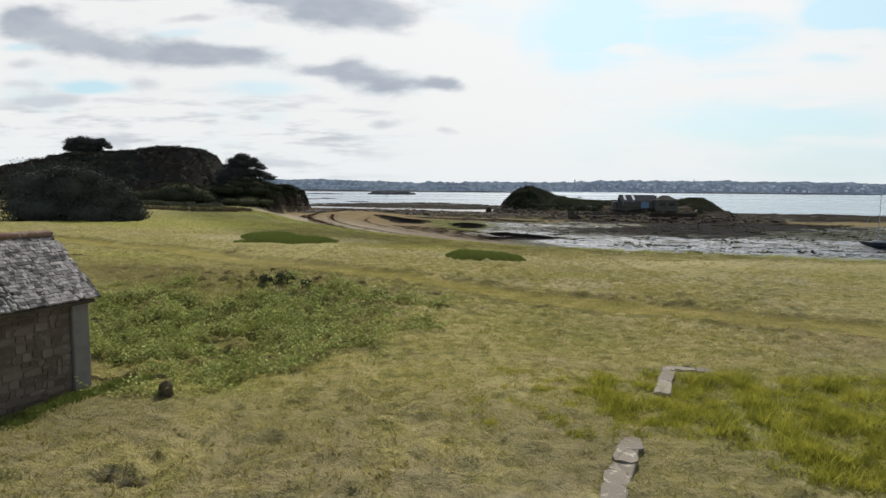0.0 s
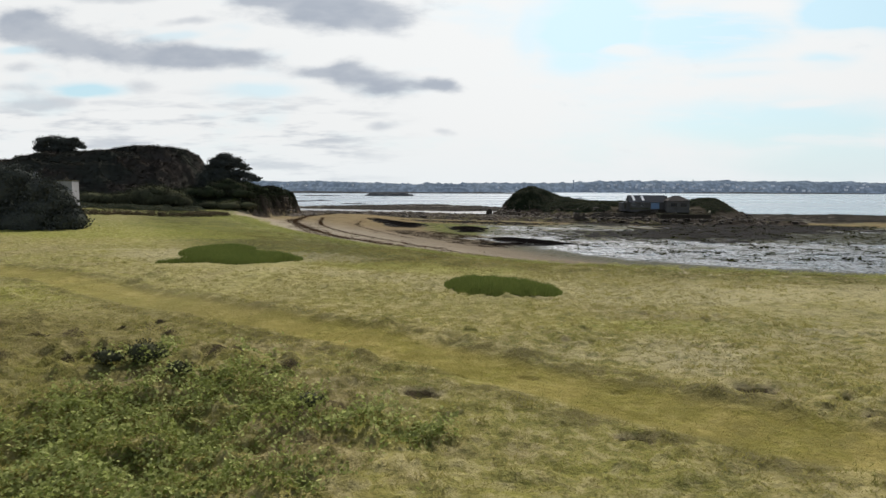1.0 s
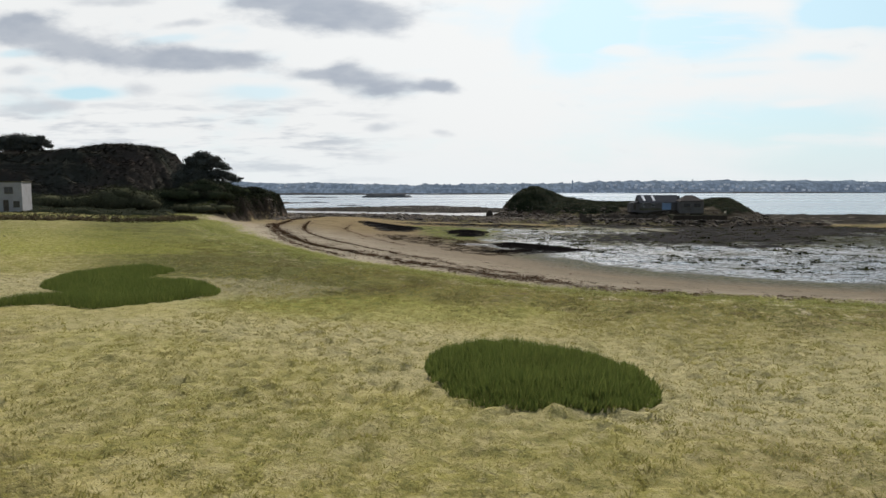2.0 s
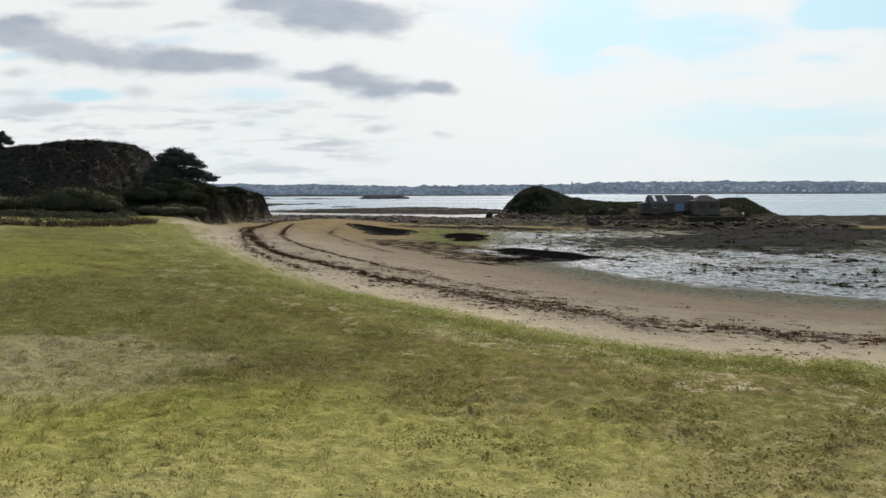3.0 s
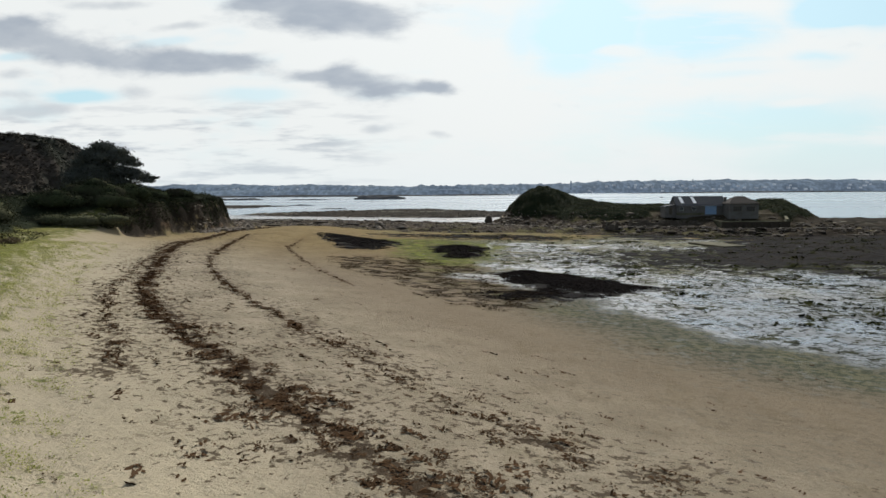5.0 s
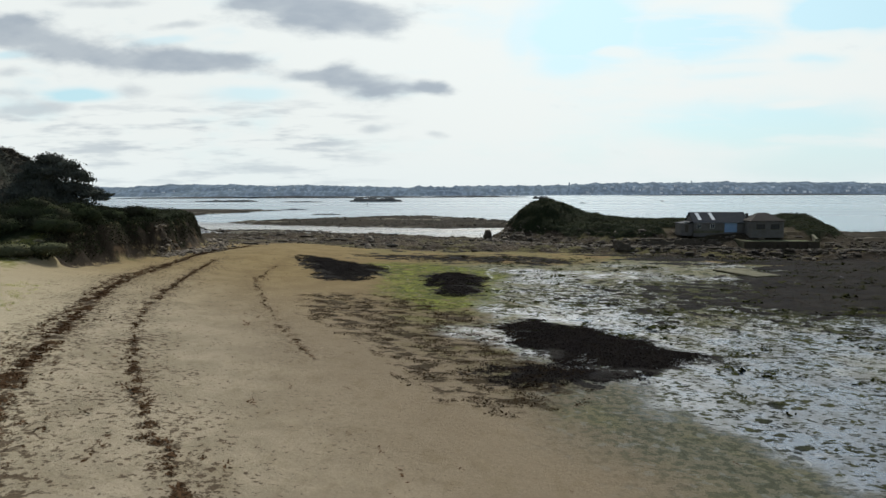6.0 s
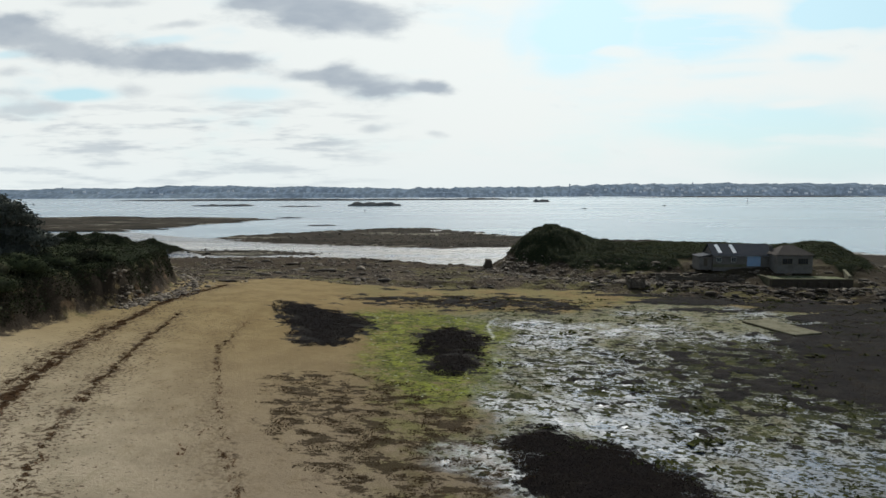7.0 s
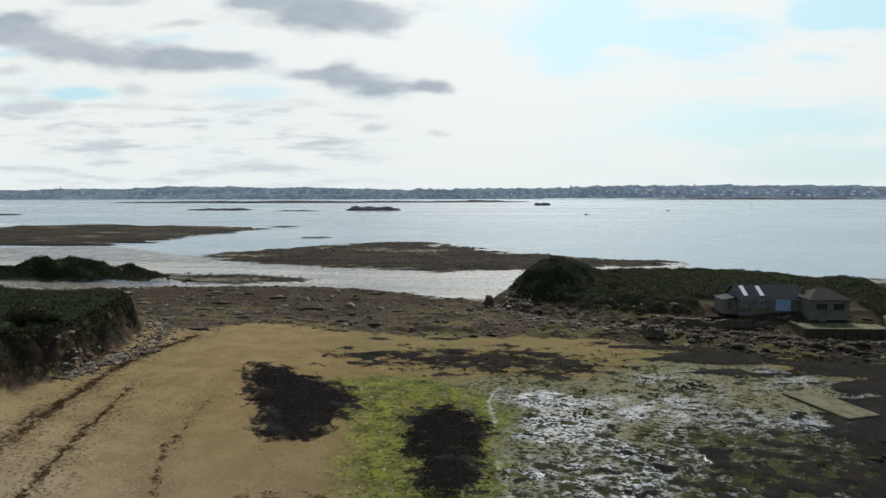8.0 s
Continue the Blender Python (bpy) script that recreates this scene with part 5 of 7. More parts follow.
for n, (x, y, s) in enumerate(((-8.7, 34.2, 0.44), (-7.4, 33.2, 0.24), (-3.75, 31.7, 0.28), (-9.5, 33.8, 0.28))):
    bush("gorse_bush", x, y, [(0, 0, s * 0.7, s, s * 0.8, s * 0.7), (s * 0.7, 0.1, s * 0.5, s * 0.7, s * 0.6, s * 0.5)], 0.035, 1500, M_BUSH, "small dark green gorse bush on a low bank", 14 + n, "gorse bushes")


def hedge():
    rng = np.random.default_rng(31)
    line = smooth_line([(-86, 112), (-72, 122), (-63, 129), (-55, 137), (-52, 146)], n=6)
    plates = []
    for (x, y) in line[::1]:
        z = float(ground_z(x, y)[0])
        plates.append((x, y, z + 0.2, rng.uniform(0.6, 1.5), rng.uniform(0.5, 1.0), rng.uniform(0.2, 0.8)))
    v, f = leaves(crown_points(plates, rng, 190), 0.15, rng, 0.6, 0.6)
    stuff("hedge", (v, f), M_TWIG, "low brown bramble hedge along the edge of the turf", "hedge")


hedge()


def canopy(x, y):
    """Height of the tree tops over the headland hill, and of the ground there."""
    g = ground_z(x, y)
    top = np.interp(x + 0.9 * np.maximum(y - 219, 0), [-190, -176, -160, -144, -128, -117, -104, -93, -89, -86, -83.5, -70], [2, 4, 8, 11.8, 15.6, 14.9, 17.2, 16.6, 13.8, 10.0, 3.0, 2.0])
    cross = sstep(y - 0.12 * (x + 104), 176, 210) * sstep(y, 252, 230)
    t = g + (top - g) * cross
    cross_ = sstep(lay("shore", x, y), -1.5, -7.0)
    t = g + (t - g) * cross_
    dome = 3.0 * (0.30 - np.abs(perlin(x / 10.0 + 3, y / 8.0))) + 0.8 * (0.3 - np.abs(perlin(x / 2.9 + 5, y / 2.7)))
    return t + (dome + 0.4 * fbm(x / 5.5, y / 5.5, 4)) * sstep(cross * cross_, 0.02, 0.25), g


def woodland():
    """One close canopy of scrub and low trees over the headland hill."""
    rng = np.random.default_rng(33)
    xs, ys = np.arange(-190, -68, 0.8), np.arange(172, 270, 0.8)
    mx, my = np.meshgrid(xs, ys)
    t, g = canopy(mx.ravel(), my.ravel())
    ok = t - g > 0.5
    v = np.stack([mx.ravel(), my.ravel(), np.where(ok, t - 0.3, g - 0.5)], 1)
    n = len(xs)
    k = (np.arange(len(ys) - 1)[:, None] * n + np.arange(n - 1)[None]).ravel()
    f = np.stack([k, k + 1, k + n + 1, k + n], 1)
    f = f[ok[f].any(1)]
    q = rng.uniform((-188, 174), (-82, 254), (200000, 2))
    t, g = canopy(q[:, 0], q[:, 1])
    keep = t - g > 0.3
    q, t = q[keep], t[keep]
    p = np.stack([q[:, 0], q[:, 1], t + rng.uniform(-0.45, 0.10, len(q))], 1)
    plates = []
    for k in range(60):
        x, y = rng.uniform(-260, -135), rng.uniform(120, 190)
        z = float(ground_z(x, y)[0])
        r = rng.uniform(3.5, 6)
        plates.append((x, y, z + r * 0.6, r, r, r * rng.uniform(0.7, 0.9)))
    p = np.vstack([p, crown_points(plates, rng, 34)])
    stuff("woodland", joined((v, f), leaves(p, 0.25, rng, 9.0, 0.7)), M_LEAF, "dense dark scrub and trees covering the headland hill", "woodland")


woodland()


def scrub(name, box_, n, cond, mat, leaf, rise, label, seed):
    """A close cover of leaves over the bushy ground."""
    rng = np.random.default_rng(seed)
    q = rng.uniform((box_[0], box_[2]), (box_[1], box_[3]), (n * 3, 2))
    f = {k: lay(k, q[:, 0], q[:, 1]) for k in ("shore", "veg", "z")}
    keep = cond(q, f)
    q, z = q[keep][:n], f["z"][keep][:n]
    tall = np.clip(0.4 + fbm(q[:, 0] / 2.0, q[:, 1] / 2.0, 3), 0.1, 1.4)
    p = np.stack([q[:, 0], q[:, 1], z + rng.uniform(-0.05, 1, len(q)) * rise * tall], 1)
    stuff(name, leaves(p, leaf, rng, 1.6, 0.65), mat, label, "scrub")


scrub("headland_heath", (-150, -54, 184, 300), 130000, lambda q, f: (f["shore"] < -0.5) & (q[:, 1] > 184), M_HEATH, 0.12, 0.9, "dense low heath on top of the headland", 51)
def cliff_scrub():
    """Hanging growth on the steep face of the headland."""
    rng = np.random.default_rng(54)
    x, y = rng.uniform(-90, -50, 400000), rng.uniform(178, 272, 400000)
    s0 = lay("shore", x, y)
    ok = (s0 > -2.4) & (s0 < 0.1) & (fbm(x / 3.0, y / 3.0, 4) > rng.uniform(-0.7, 0.25, len(x)) + 0.25 * (s0 > -0.5))
    x, y = x[ok][:70000], y[ok][:70000]
    p = np.stack([x, y, lay("z", x, y) + rng.uniform(-0.1, 0.45, len(x))], 1)
    stuff("cliff_scrub", leaves(p, 0.13, rng, 0.7, 0.65), M_HEATH, "dark scrub hanging over the headland's earth cliff", "scrub")


cliff_scrub()
scrub("islet_scrub", (5, 124, 250, 345), 130000, lambda q, f: f["veg"] > -0.3, M_ISLET, 0.13, 0.4, "dense low green scrub covering the islet", 52)
scrub("point_scrub", (-175, -92, 300, 342), 26000, lambda q, f: f["veg"] > 0.0, M_HEATH, 0.18, 0.7, "dark scrub on a low point behind the headland", 56)
scrub("turf_fringe", (-105, -50, 120, 196), 14000, lambda q, f: (f["shore"] < -4) & (q[:, 0] * 0.75 + q[:, 1] < 118) & (q[:, 1] > 130), M_MOOR, 0.14, 0.35, "low grey-green growth between turf and wood", 53)


# ---------------------------------------------------------------- stone shed
def rubble(rng, x0, x1, z0, z1, y0, y1):
    """One squarish stone with worn corners, its face on y0."""
    bm = bmesh.new()
    cx, cz, hx, hz = (x0 + x1) / 2, (z0 + z1) / 2, (x1 - x0) / 2, (z1 - z0) / 2
    n = 8
    back, face = [], []
    for qx, qz, first in ((1, 1, 0), (-1, 1, 1), (-1, -1, 0), (1, -1, 1)):
        cut = rng.uniform(0.12, 0.62, 2)
        two = [(qx, qz * (1 - cut[0])), (qx * (1 - cut[1]), qz)]
        for ux, uz in (two[::-1] if first else two):
            px, pz = cx + ux * hx * rng.uniform(0.92, 1.04), cz + uz * hz * rng.uniform(0.92, 1.04)
            back.append(bm.verts.new((px, y1, pz)))
            face.append(bm.verts.new((cx + (px - cx) * 0.95, y0 + rng.uniform(0, 0.015), cz + (pz - cz) * 0.93)))
    bm.faces.new(face)
    for k in range(n):
        bm.faces.new((back[k], back[(k + 1) % n], face[(k + 1) % n], face[k]))
    bmesh.ops.recalc_face_normals(bm, faces=bm.faces[:])
    return bm


def shed():
    rng = np.random.default_rng(61)
    # local axes: x along the eaves wall, y into the shed; the corner stands at the origin
    s = empty("stone_shed", Matrix.Translation((-8.40, 18.58, -0.05)) @ Matrix.Rotation(math.atan2(-0.954, -0.30), 4, "Z") @ Matrix.Diagonal((1, -1, 1, 1)))
    L, D, H, R = 5.2, 2.5, 2.44, 3.68
    t = 0.45
    # walls, each with its thickness
    for nm, a in (("wall", (0, L, 0.03, t, -0.3, H)), ("wall", (0, L, D - t, D, -0.3, H)), ("wall", (0.03, t, t, D - t, -0.3, H)), ("wall", (L - t, L, t, D - t, -0.3, H))):
        part(nm, bm_box(*a), M_MORTAR, s)
    for x0 in (0.05, L - t):
        bm = bmesh.new()
        v = [bm.verts.new(c) for c in ((x0, 0.05, H), (x0, D - 0.05, H), (x0, D / 2, R - 0.12), (x0 + 0.4, 0.05, H), (x0 + 0.4, D - 0.05, H), (x0 + 0.4, D / 2, R - 0.12))]
        for f in ((0, 1, 2), (5, 4, 3), (0, 3, 4, 1), (1, 4, 5, 2), (2, 5, 3, 0)):
            bm.faces.new([v[i] for i in f])
        part("gable", bm, M_MORTAR, s)
    for x0 in (-0.03, 2.35):
        part("corner_pillar", bm_box(x0, x0 + 0.42, -0.06, 0.40, -0.3, H - 0.06, bevel=0.02), M_PILLAR, s, "smooth grey rendered corner pillar")
    # facing stones, laid in uneven courses
    z = -0.15
    while z < H - 0.08:
        h = rng.uniform(0.07, 0.23)
        x = 0.40
        while x < 3.4:
            w = rng.uniform(0.10, 0.26) if rng.uniform() < 0.6 else rng.uniform(0.26, 0.52)
            x1 = min(x + w, 3.4)
            if not (2.3 < (x + x1) / 2 < 2.8) and x1 - x > 0.06:
                dz = rng.uniform(-0.035, 0.035)
                part("stone", rubble(rng, x + 0.008, x1 - 0.008, z + 0.008 + dz, min(z + h, H) - 0.008 + dz, 0.012 - rng.uniform(0, 0.012), 0.06), M_WALLSTONE, s)
            x = x1
        z += h
    # gable facing
    z = -0.1
    while z < H:
        h = rng.uniform(0.2, 0.3)
        y = 0.42
        while y < D - 0.1:
            w = rng.uniform(0.3, 0.6)
            bm = bmesh.new()
            box(bm, -0.012, 0.06, y + 0.02, min(y + w, D) - 0.02, z + 0.018, z + h - 0.018)
            part("stone", bm, M_WALLSTONE, s)
            y += w
        z += h
    # roof: battens carry stone slates in courses
    y_e, z_e = -0.20, 2.29
    run, rise = D / 2 - y_e, R - z_e
    slope = math.atan2(rise, run)
    length = math.hypot(run, rise)
    for side in (0, 1):
        roof = empty("roof_slope")
        under(roof, s)
        if side:
            roof.matrix_basis = Matrix.Translation((0, D, 0)) @ Matrix.Diagonal((1, -1, 1, 1))
        bm = bmesh.new()
        v = [bm.verts.new(c) for c in ((-0.10, y_e + 0.03, z_e - 0.02), (L + 0.1, y_e + 0.03, z_e - 0.02), (L + 0.1, D / 2, R + 0.04), (-0.10, D / 2, R + 0.04),
                                       (-0.10, y_e + 0.03, z_e - 0.08), (L + 0.1, y_e + 0.03, z_e - 0.08), (L + 0.1, D / 2, R - 0.03), (-0.10, D / 2, R - 0.03))]
        for f in ((0, 1, 2, 3), (7, 6, 5, 4), (0, 4, 5, 1), (1, 5, 6, 2), (2, 6, 7, 3), (3, 7, 4, 0)):
            bm.faces.new([v[i] for i in f])
        part("decking", bm, M_BARK, roof)
        rest_v, rest_f = [], []
        rows = 21
        expo = length / rows
        meshes = []
        for k in range(7):
            bm = bmesh.new()
            w = 0.080 + 0.016 * k
            vs = box(bm, 0.0, w - 0.012, 0.0, expo * 1.75, 0.0, 0.034)
            for q in vs:
                q.co += Vector((rng.uniform(-1, 1) * 0.010, rng.uniform(-1, 1) * 0.016 if q.co.y < 0.01 else 0, rng.uniform(-1, 1) * 0.006))
            me = bpy.data.meshes.new("slate")
            bm.to_mesh(me)
            bm.free()
            me.materials.append(M_SLATE)
            meshes.append((me, w))
        for r in range(rows):
            x = -0.16 - rng.uniform(0, 0.1)
            while x < L + 0.1:
                me, w = meshes[rng.integers(7)]
                d = r * expo
                m = Matrix.Translation((x, y_e + d * math.cos(slope), z_e + 0.03 + d * math.sin(slope))) @ Matrix.Rotation(slope - 0.075 - 0.02 * rng.uniform(0.0, 1.2), 4, "X") @ Matrix.Rotation(rng.uniform(-1, 1) * 0.03, 4, "Z")
                if side == 0 and x < 1.5:
                    ob = new("slate", me)
                    ob.parent = roof
                    ob.matrix_basis = m
                else:
                    k = len(rest_v)
                    rest_v += [(m @ q.co)[:] for q in me.vertices]
                    rest_f += [[k + i for i in p.vertices] for p in me.polygons]
                x += w
        ob = under(new("slate_courses", mesh_np("slate_courses", np.array(rest_v), np.array(rest_f), M_SLATE_FAR)), roof)
        tagged(ob, kind="stuff")
    # half-round clay ridge tiles bedded in mortar
    x = -0.12
    me = None
    while x < L:
        if me is None:
            bm = bmesh.new()
            bmesh.ops.create_cone(bm, cap_ends=True, segments=12, radius1=0.105, radius2=0.085, depth=0.36, matrix=Matrix.Rotation(math.pi / 2, 4, "Y"))
            me = bpy.data.meshes.new("ridge_tile")
            bm.to_mesh(me)
            bm.free()
            me.materials.append(M_RIDGE)
        ob = new("ridge_tile", me)
        ob.parent = s
        ob.matrix_basis = Matrix.Translation((x + 0.17, D / 2, R + 0.05)) @ Matrix.Rotation(rng.uniform(-0.04, 0.04), 4, "Y")
        x += 0.34
    tagged(s, "small stone shed with a worn stone-slate roof and clay ridge", "shed")


shed()


def stump(x, y, h, rr, label, seed):
    rng = np.random.default_rng(seed)
    v, f = ICO2[0].copy(), ICO2[1]
    v = v * (1 + rng.uniform(-0.22, 0.22, (len(v), 1))) * np.array([rr, rr * 0.8, h])
    v += np.array([x, y, float(ground_z(x, y)[0]) + h * 0.35])
    tagged(new("tree_stump", mesh_np("tree_stump", v, f, M_TWIG)), label, "stump", "stumps")


stump(-6.35, 18.15, 0.26, 0.17, "dark rotten stump beside the shed", 66)
stump(-14.0, 27.6, 0.22, 0.18, "dark rotten stump in rough grass", 67)


# ---------------------------------------------------------------- remains of a low wall
def low_wall(pts, label, seed, w=0.40):
    rng = np.random.default_rng(seed)
    a, b = Vector((*pts[0], 0)), Vector((*pts[1], 0))
    e = (b - a).normalized()
    t = empty("ruined_wall", Matrix.Translation((a.x, a.y, float(ground_z(a.x, a.y)[0]))) @ Matrix.Rotation(math.atan2(e.y, e.x), 4, "Z"))
    x, n = 0.0, (b - a).length
    part("bedding", bm_box(0, n, -w / 2, w / 2, -0.2, 0.045, bevel=0.02), M_LEDGE, t, "earth and mortar between the stones")
    up = Matrix(((1, 0, 0, 0), (0, 0, 1, 0), (0, -1, 0, 0), (0, 0, 0, 1)))
    while x < n:
        l = rng.uniform(0.40, 1.05)
        rows = 2 if rng.uniform() < 0.2 else 1
        split = rng.uniform(0.35, 0.65)
        for k in range(rows):
            y0 = -w / 2 + (w * split if k else 0) + rng.uniform(-0.09, 0.01)
            y1 = (w / 2 if k or rows == 1 else -w / 2 + w * split) + rng.uniform(-0.05, 0.07)
            bm = rubble(rng, x - 0.02, min(x + l * rng.uniform(1.04, 1.18), n + 0.1), y0, y1, -0.05 - rng.uniform(0, 0.035), 0.2)
            tilt = Matrix.Translation((x, 0, 0)) @ Matrix.Rotation(rng.normal(0, 0.07), 4, "Z") @ Matrix.Rotation(rng.normal(0, 0.05), 4, "X") @ Matrix.Translation((-x, 0, 0))
            bmesh.ops.subdivide_edges(bm, edges=bm.edges[:], cuts=1, use_grid_fill=True)
            for q in bm.verts:
                q.co += Vector((rng.normal(0, 0.016), rng.normal(0, 0.010), rng.normal(0, 0.016)))
            part("coping_stone", bm, M_LEDGE, t, m=tilt @ up)
        x += l
    return tagged(t, label, "wall", "remains of a wall")


low_wall([(2.35, 13.2), (3.45, 16.35)], "pale lichened stones of a sunken wall in the grass", 71)
low_wall([(4.72, 18.95), (5.55, 21.1)], "short run of pale wall stones in tall grass", 72, 0.3)
low_wall([(5.5, 21.1), (6.5, 21.0)], "end stones of a broken wall in the turf", 73, 0.26)


# ---------------------------------------------------------------- islet house, terrace, ruin, jetty
def window(parent, x, y, z, w, h, mullions=2, frame_mat=None):
    """A window set in a wall that faces -y."""
    fm = frame_mat or M_WHITE
    win = empty("window", pose(x, y, z))
    under(win, parent)
    part("pane", bm_box(-w / 2, w / 2, -0.02, 0.0, 0, h), M_GLASS, win)
    bm = bmesh.new()
    for a in ((-w / 2 - 0.07, -w / 2, -0.06, 0.02, -0.07, h + 0.07), (w / 2, w / 2 + 0.07, -0.06, 0.02, -0.07, h + 0.07), (-w / 2, w / 2, -0.06, 0.02, h, h + 0.07), (-w / 2, w / 2, -0.06, 0.02, -0.07, 0)):
        box(bm, *a)
    for k in range(1, mullions):
        xx = -w / 2 + w * k / mullions
        box(bm, xx - 0.03, xx + 0.03, -0.05, -0.02, 0, h)
    part("window_frame", bm, fm, win)
    part("window_sill", bm_box(-w / 2 - 0.15, w / 2 + 0.15, -0.14, 0.0, -0.15, -0.07), M_CONCRETE, win)


def gable_house(name, x, y, z, w, d, h, rise, wall, roof, label, hip=0.0, rz=0.0, category="house"):
    """The front wall stands on y = 0 and faces -y; the ridge runs along x."""
    s = empty(name, pose(x, y, z, 0, 0, rz))
    t = 0.35
    for a in ((0, w, 0, t, -1.2, h), (0, w, d - t, d, -1.2, h), (0, t, t, d - t, -1.2, h), (w - t, w, t, d - t, -1.2, h)):
        part("wall", bm_box(*a), wall, s)
    if not hip:
        for x0 in (0.0, w - t):
            bm = bmesh.new()
            v = [bm.verts.new(c) for c in ((x0, 0, h), (x0, d, h), (x0, d / 2, h + rise - 0.08), (x0 + t, 0, h), (x0 + t, d, h), (x0 + t, d / 2, h + rise - 0.08))]
            for f in ((0, 2, 1), (3, 4, 5), (0, 1, 4, 3), (1, 2, 5, 4), (2, 0, 3, 5)):
                bm.faces.new([v[i] for i in f])
            part("gable", bm, wall, s)
    o = 0.3
    bm = bmesh.new()
    e0, e1 = -o, w + o
    lo = h - o * rise / (d / 2)
    for dz_, flip in ((0.10, 1), (0.0, -1)):
        v = [bm.verts.new((px, py, pz + dz_)) for px, py, pz in ((e0, -o, lo), (e1, -o, lo), (e1, d + o, lo), (e0, d + o, lo), (e0 + hip, d / 2, h + rise), (e1 - hip, d / 2, h + rise))]
        for f in ((0, 1, 5, 4), (2, 3, 4, 5)) + (((3, 0, 4), (1, 2, 5)) if hip else ()):
            bm.faces.new([v[i] for i in f][::flip])
    part("roof", bm, roof, s)
    return tagged(s, label, category)


def islet_house():
    h1 = gable_house("islet_house", 55.3, 254.0, -2.15, 13.0, 6.0, 2.55, 2.2, M_HOUSE, M_ROOF, "long low grey cottage with a dark slate roof")
    for px in (1.7, 5.0):
        sk = empty("skylight")
        under(sk, h1)
        ang = math.atan2(2.2, 3.0)
        sk.matrix_basis = Matrix.Translation((px, 0.35, 2.55 + 0.35 * 2.2 / 3.0 + 0.13)) @ Matrix.Rotation(ang, 4, "X") @ Matrix.Rotation(0.10, 4, "Z")
        part("pane", bm_box(-0.42, 0.42, 0.0, 2.9, 0.0, 0.03), M_SKYLIGHT, sk, "pale translucent roof sheet")
    part("door", bm_box(7.6, 10.6, -0.05, 0.02, -0.1, 2.2), M_BLUE, h1, "wide faded blue plank door")
    part("plinth", bm_box(-0.04, 7.4, -0.07, -0.01, -0.3, 0.35), M_CONCRETE, h1, "stained plinth")
    for px in (1.3, 4.6):
        window(h1, px, 0, 0.95, 0.9, 0.95, 2)
    part("gutter", bm_box(-0.25, 12.6, -0.42, -0.30, 2.22, 2.32, bevel=0.03), M_METAL, h1)
    lean = empty("lean_to")
    under(lean, h1)
    part("wall", bm_box(-2.9, -0.02, 0.6, 5.2, -1.0, 2.0, bevel=0.03), M_HOUSE, lean, "blotchy grey wall darkened for shade")
    bm = bmesh.new()
    v = [bm.verts.new(c) for c in ((-3.1, 0.3, 1.95), (-0.02, 0.3, 2.5), (-0.02, 5.4, 2.5), (-3.1, 5.4, 1.95), (-3.1, 0.3, 2.07), (-0.02, 0.3, 2.62), (-0.02, 5.4, 2.62), (-3.1, 5.4, 2.07))]
    for f in ((0, 3, 2, 1), (4, 5, 6, 7), (0, 1, 5, 4), (1, 2, 6, 5), (2, 3, 7, 6), (3, 0, 4, 7)):
        bm.faces.new([v[i] for i in f])
    part("roof", bm, M_ROOF, lean)
    part("door", bm_box(-1.9, -1.1, 0.53, 0.585, -0.1, 1.7), M_BARK, lean, "dark plank door")
    h2 = gable_house("islet_house", 67.7, 249.9, -2.15, 7.7, 6.4, 2.95, 1.75, M_HOUSE, M_ROOF_BROWN, "square stone cottage wing with a hipped brown roof", hip=3.0)
    window(h2, 2.2, 0, 0.95, 2.0, 1.1, 4, M_BARK)
    window(h2, 5.6, 0, 0.95, 2.0, 1.1, 4, M_BARK)
    part("chimney", bm_box(0.5, 1.1, 4.6, 5.2, 2.6, 4.6, bevel=0.04), M_HOUSE, h2)


islet_house()


def stone_wall_run(name, pts, z0, z1, w, mat, label, seed, group=""):
    rng = np.random.default_rng(seed)
    t = empty(name, pose(pts[0][0], pts[0][1], z0))
    o = Vector((pts[0][0], pts[0][1], 0))
    for a, b in zip(pts[:-1], pts[1:]):
        a, b = Vector((*a, 0)) - o, Vector((*b, 0)) - o
        e = (b - a).normalized()
        q = Matrix.Translation(a) @ Matrix.Rotation(math.atan2(e.y, e.x), 4, "Z")
        n = (b - a).length
        zz = 0.0
        while zz < z1 - z0 - 0.05:
            hh = min(rng.uniform(0.22, 0.42), z1 - z0 - zz)
            top = zz + hh > z1 - z0 - 0.75
            x = 0.0
            while x < n:
                l = rng.uniform(0.3, 0.8)
                if not (top and perlin(x / 1.6 + seed, zz * 0.9) > 0.12):
                    part("stone", rubble(rng, x, min(x + l, n), zz + rng.uniform(-0.04, 0.04), zz + hh, -w / 2 - rng.uniform(0, 0.14), w / 2 + rng.uniform(0, 0.1)), mat, t, m=q)
                x += l
            zz += hh
    return tagged(t, label, "wall", group)


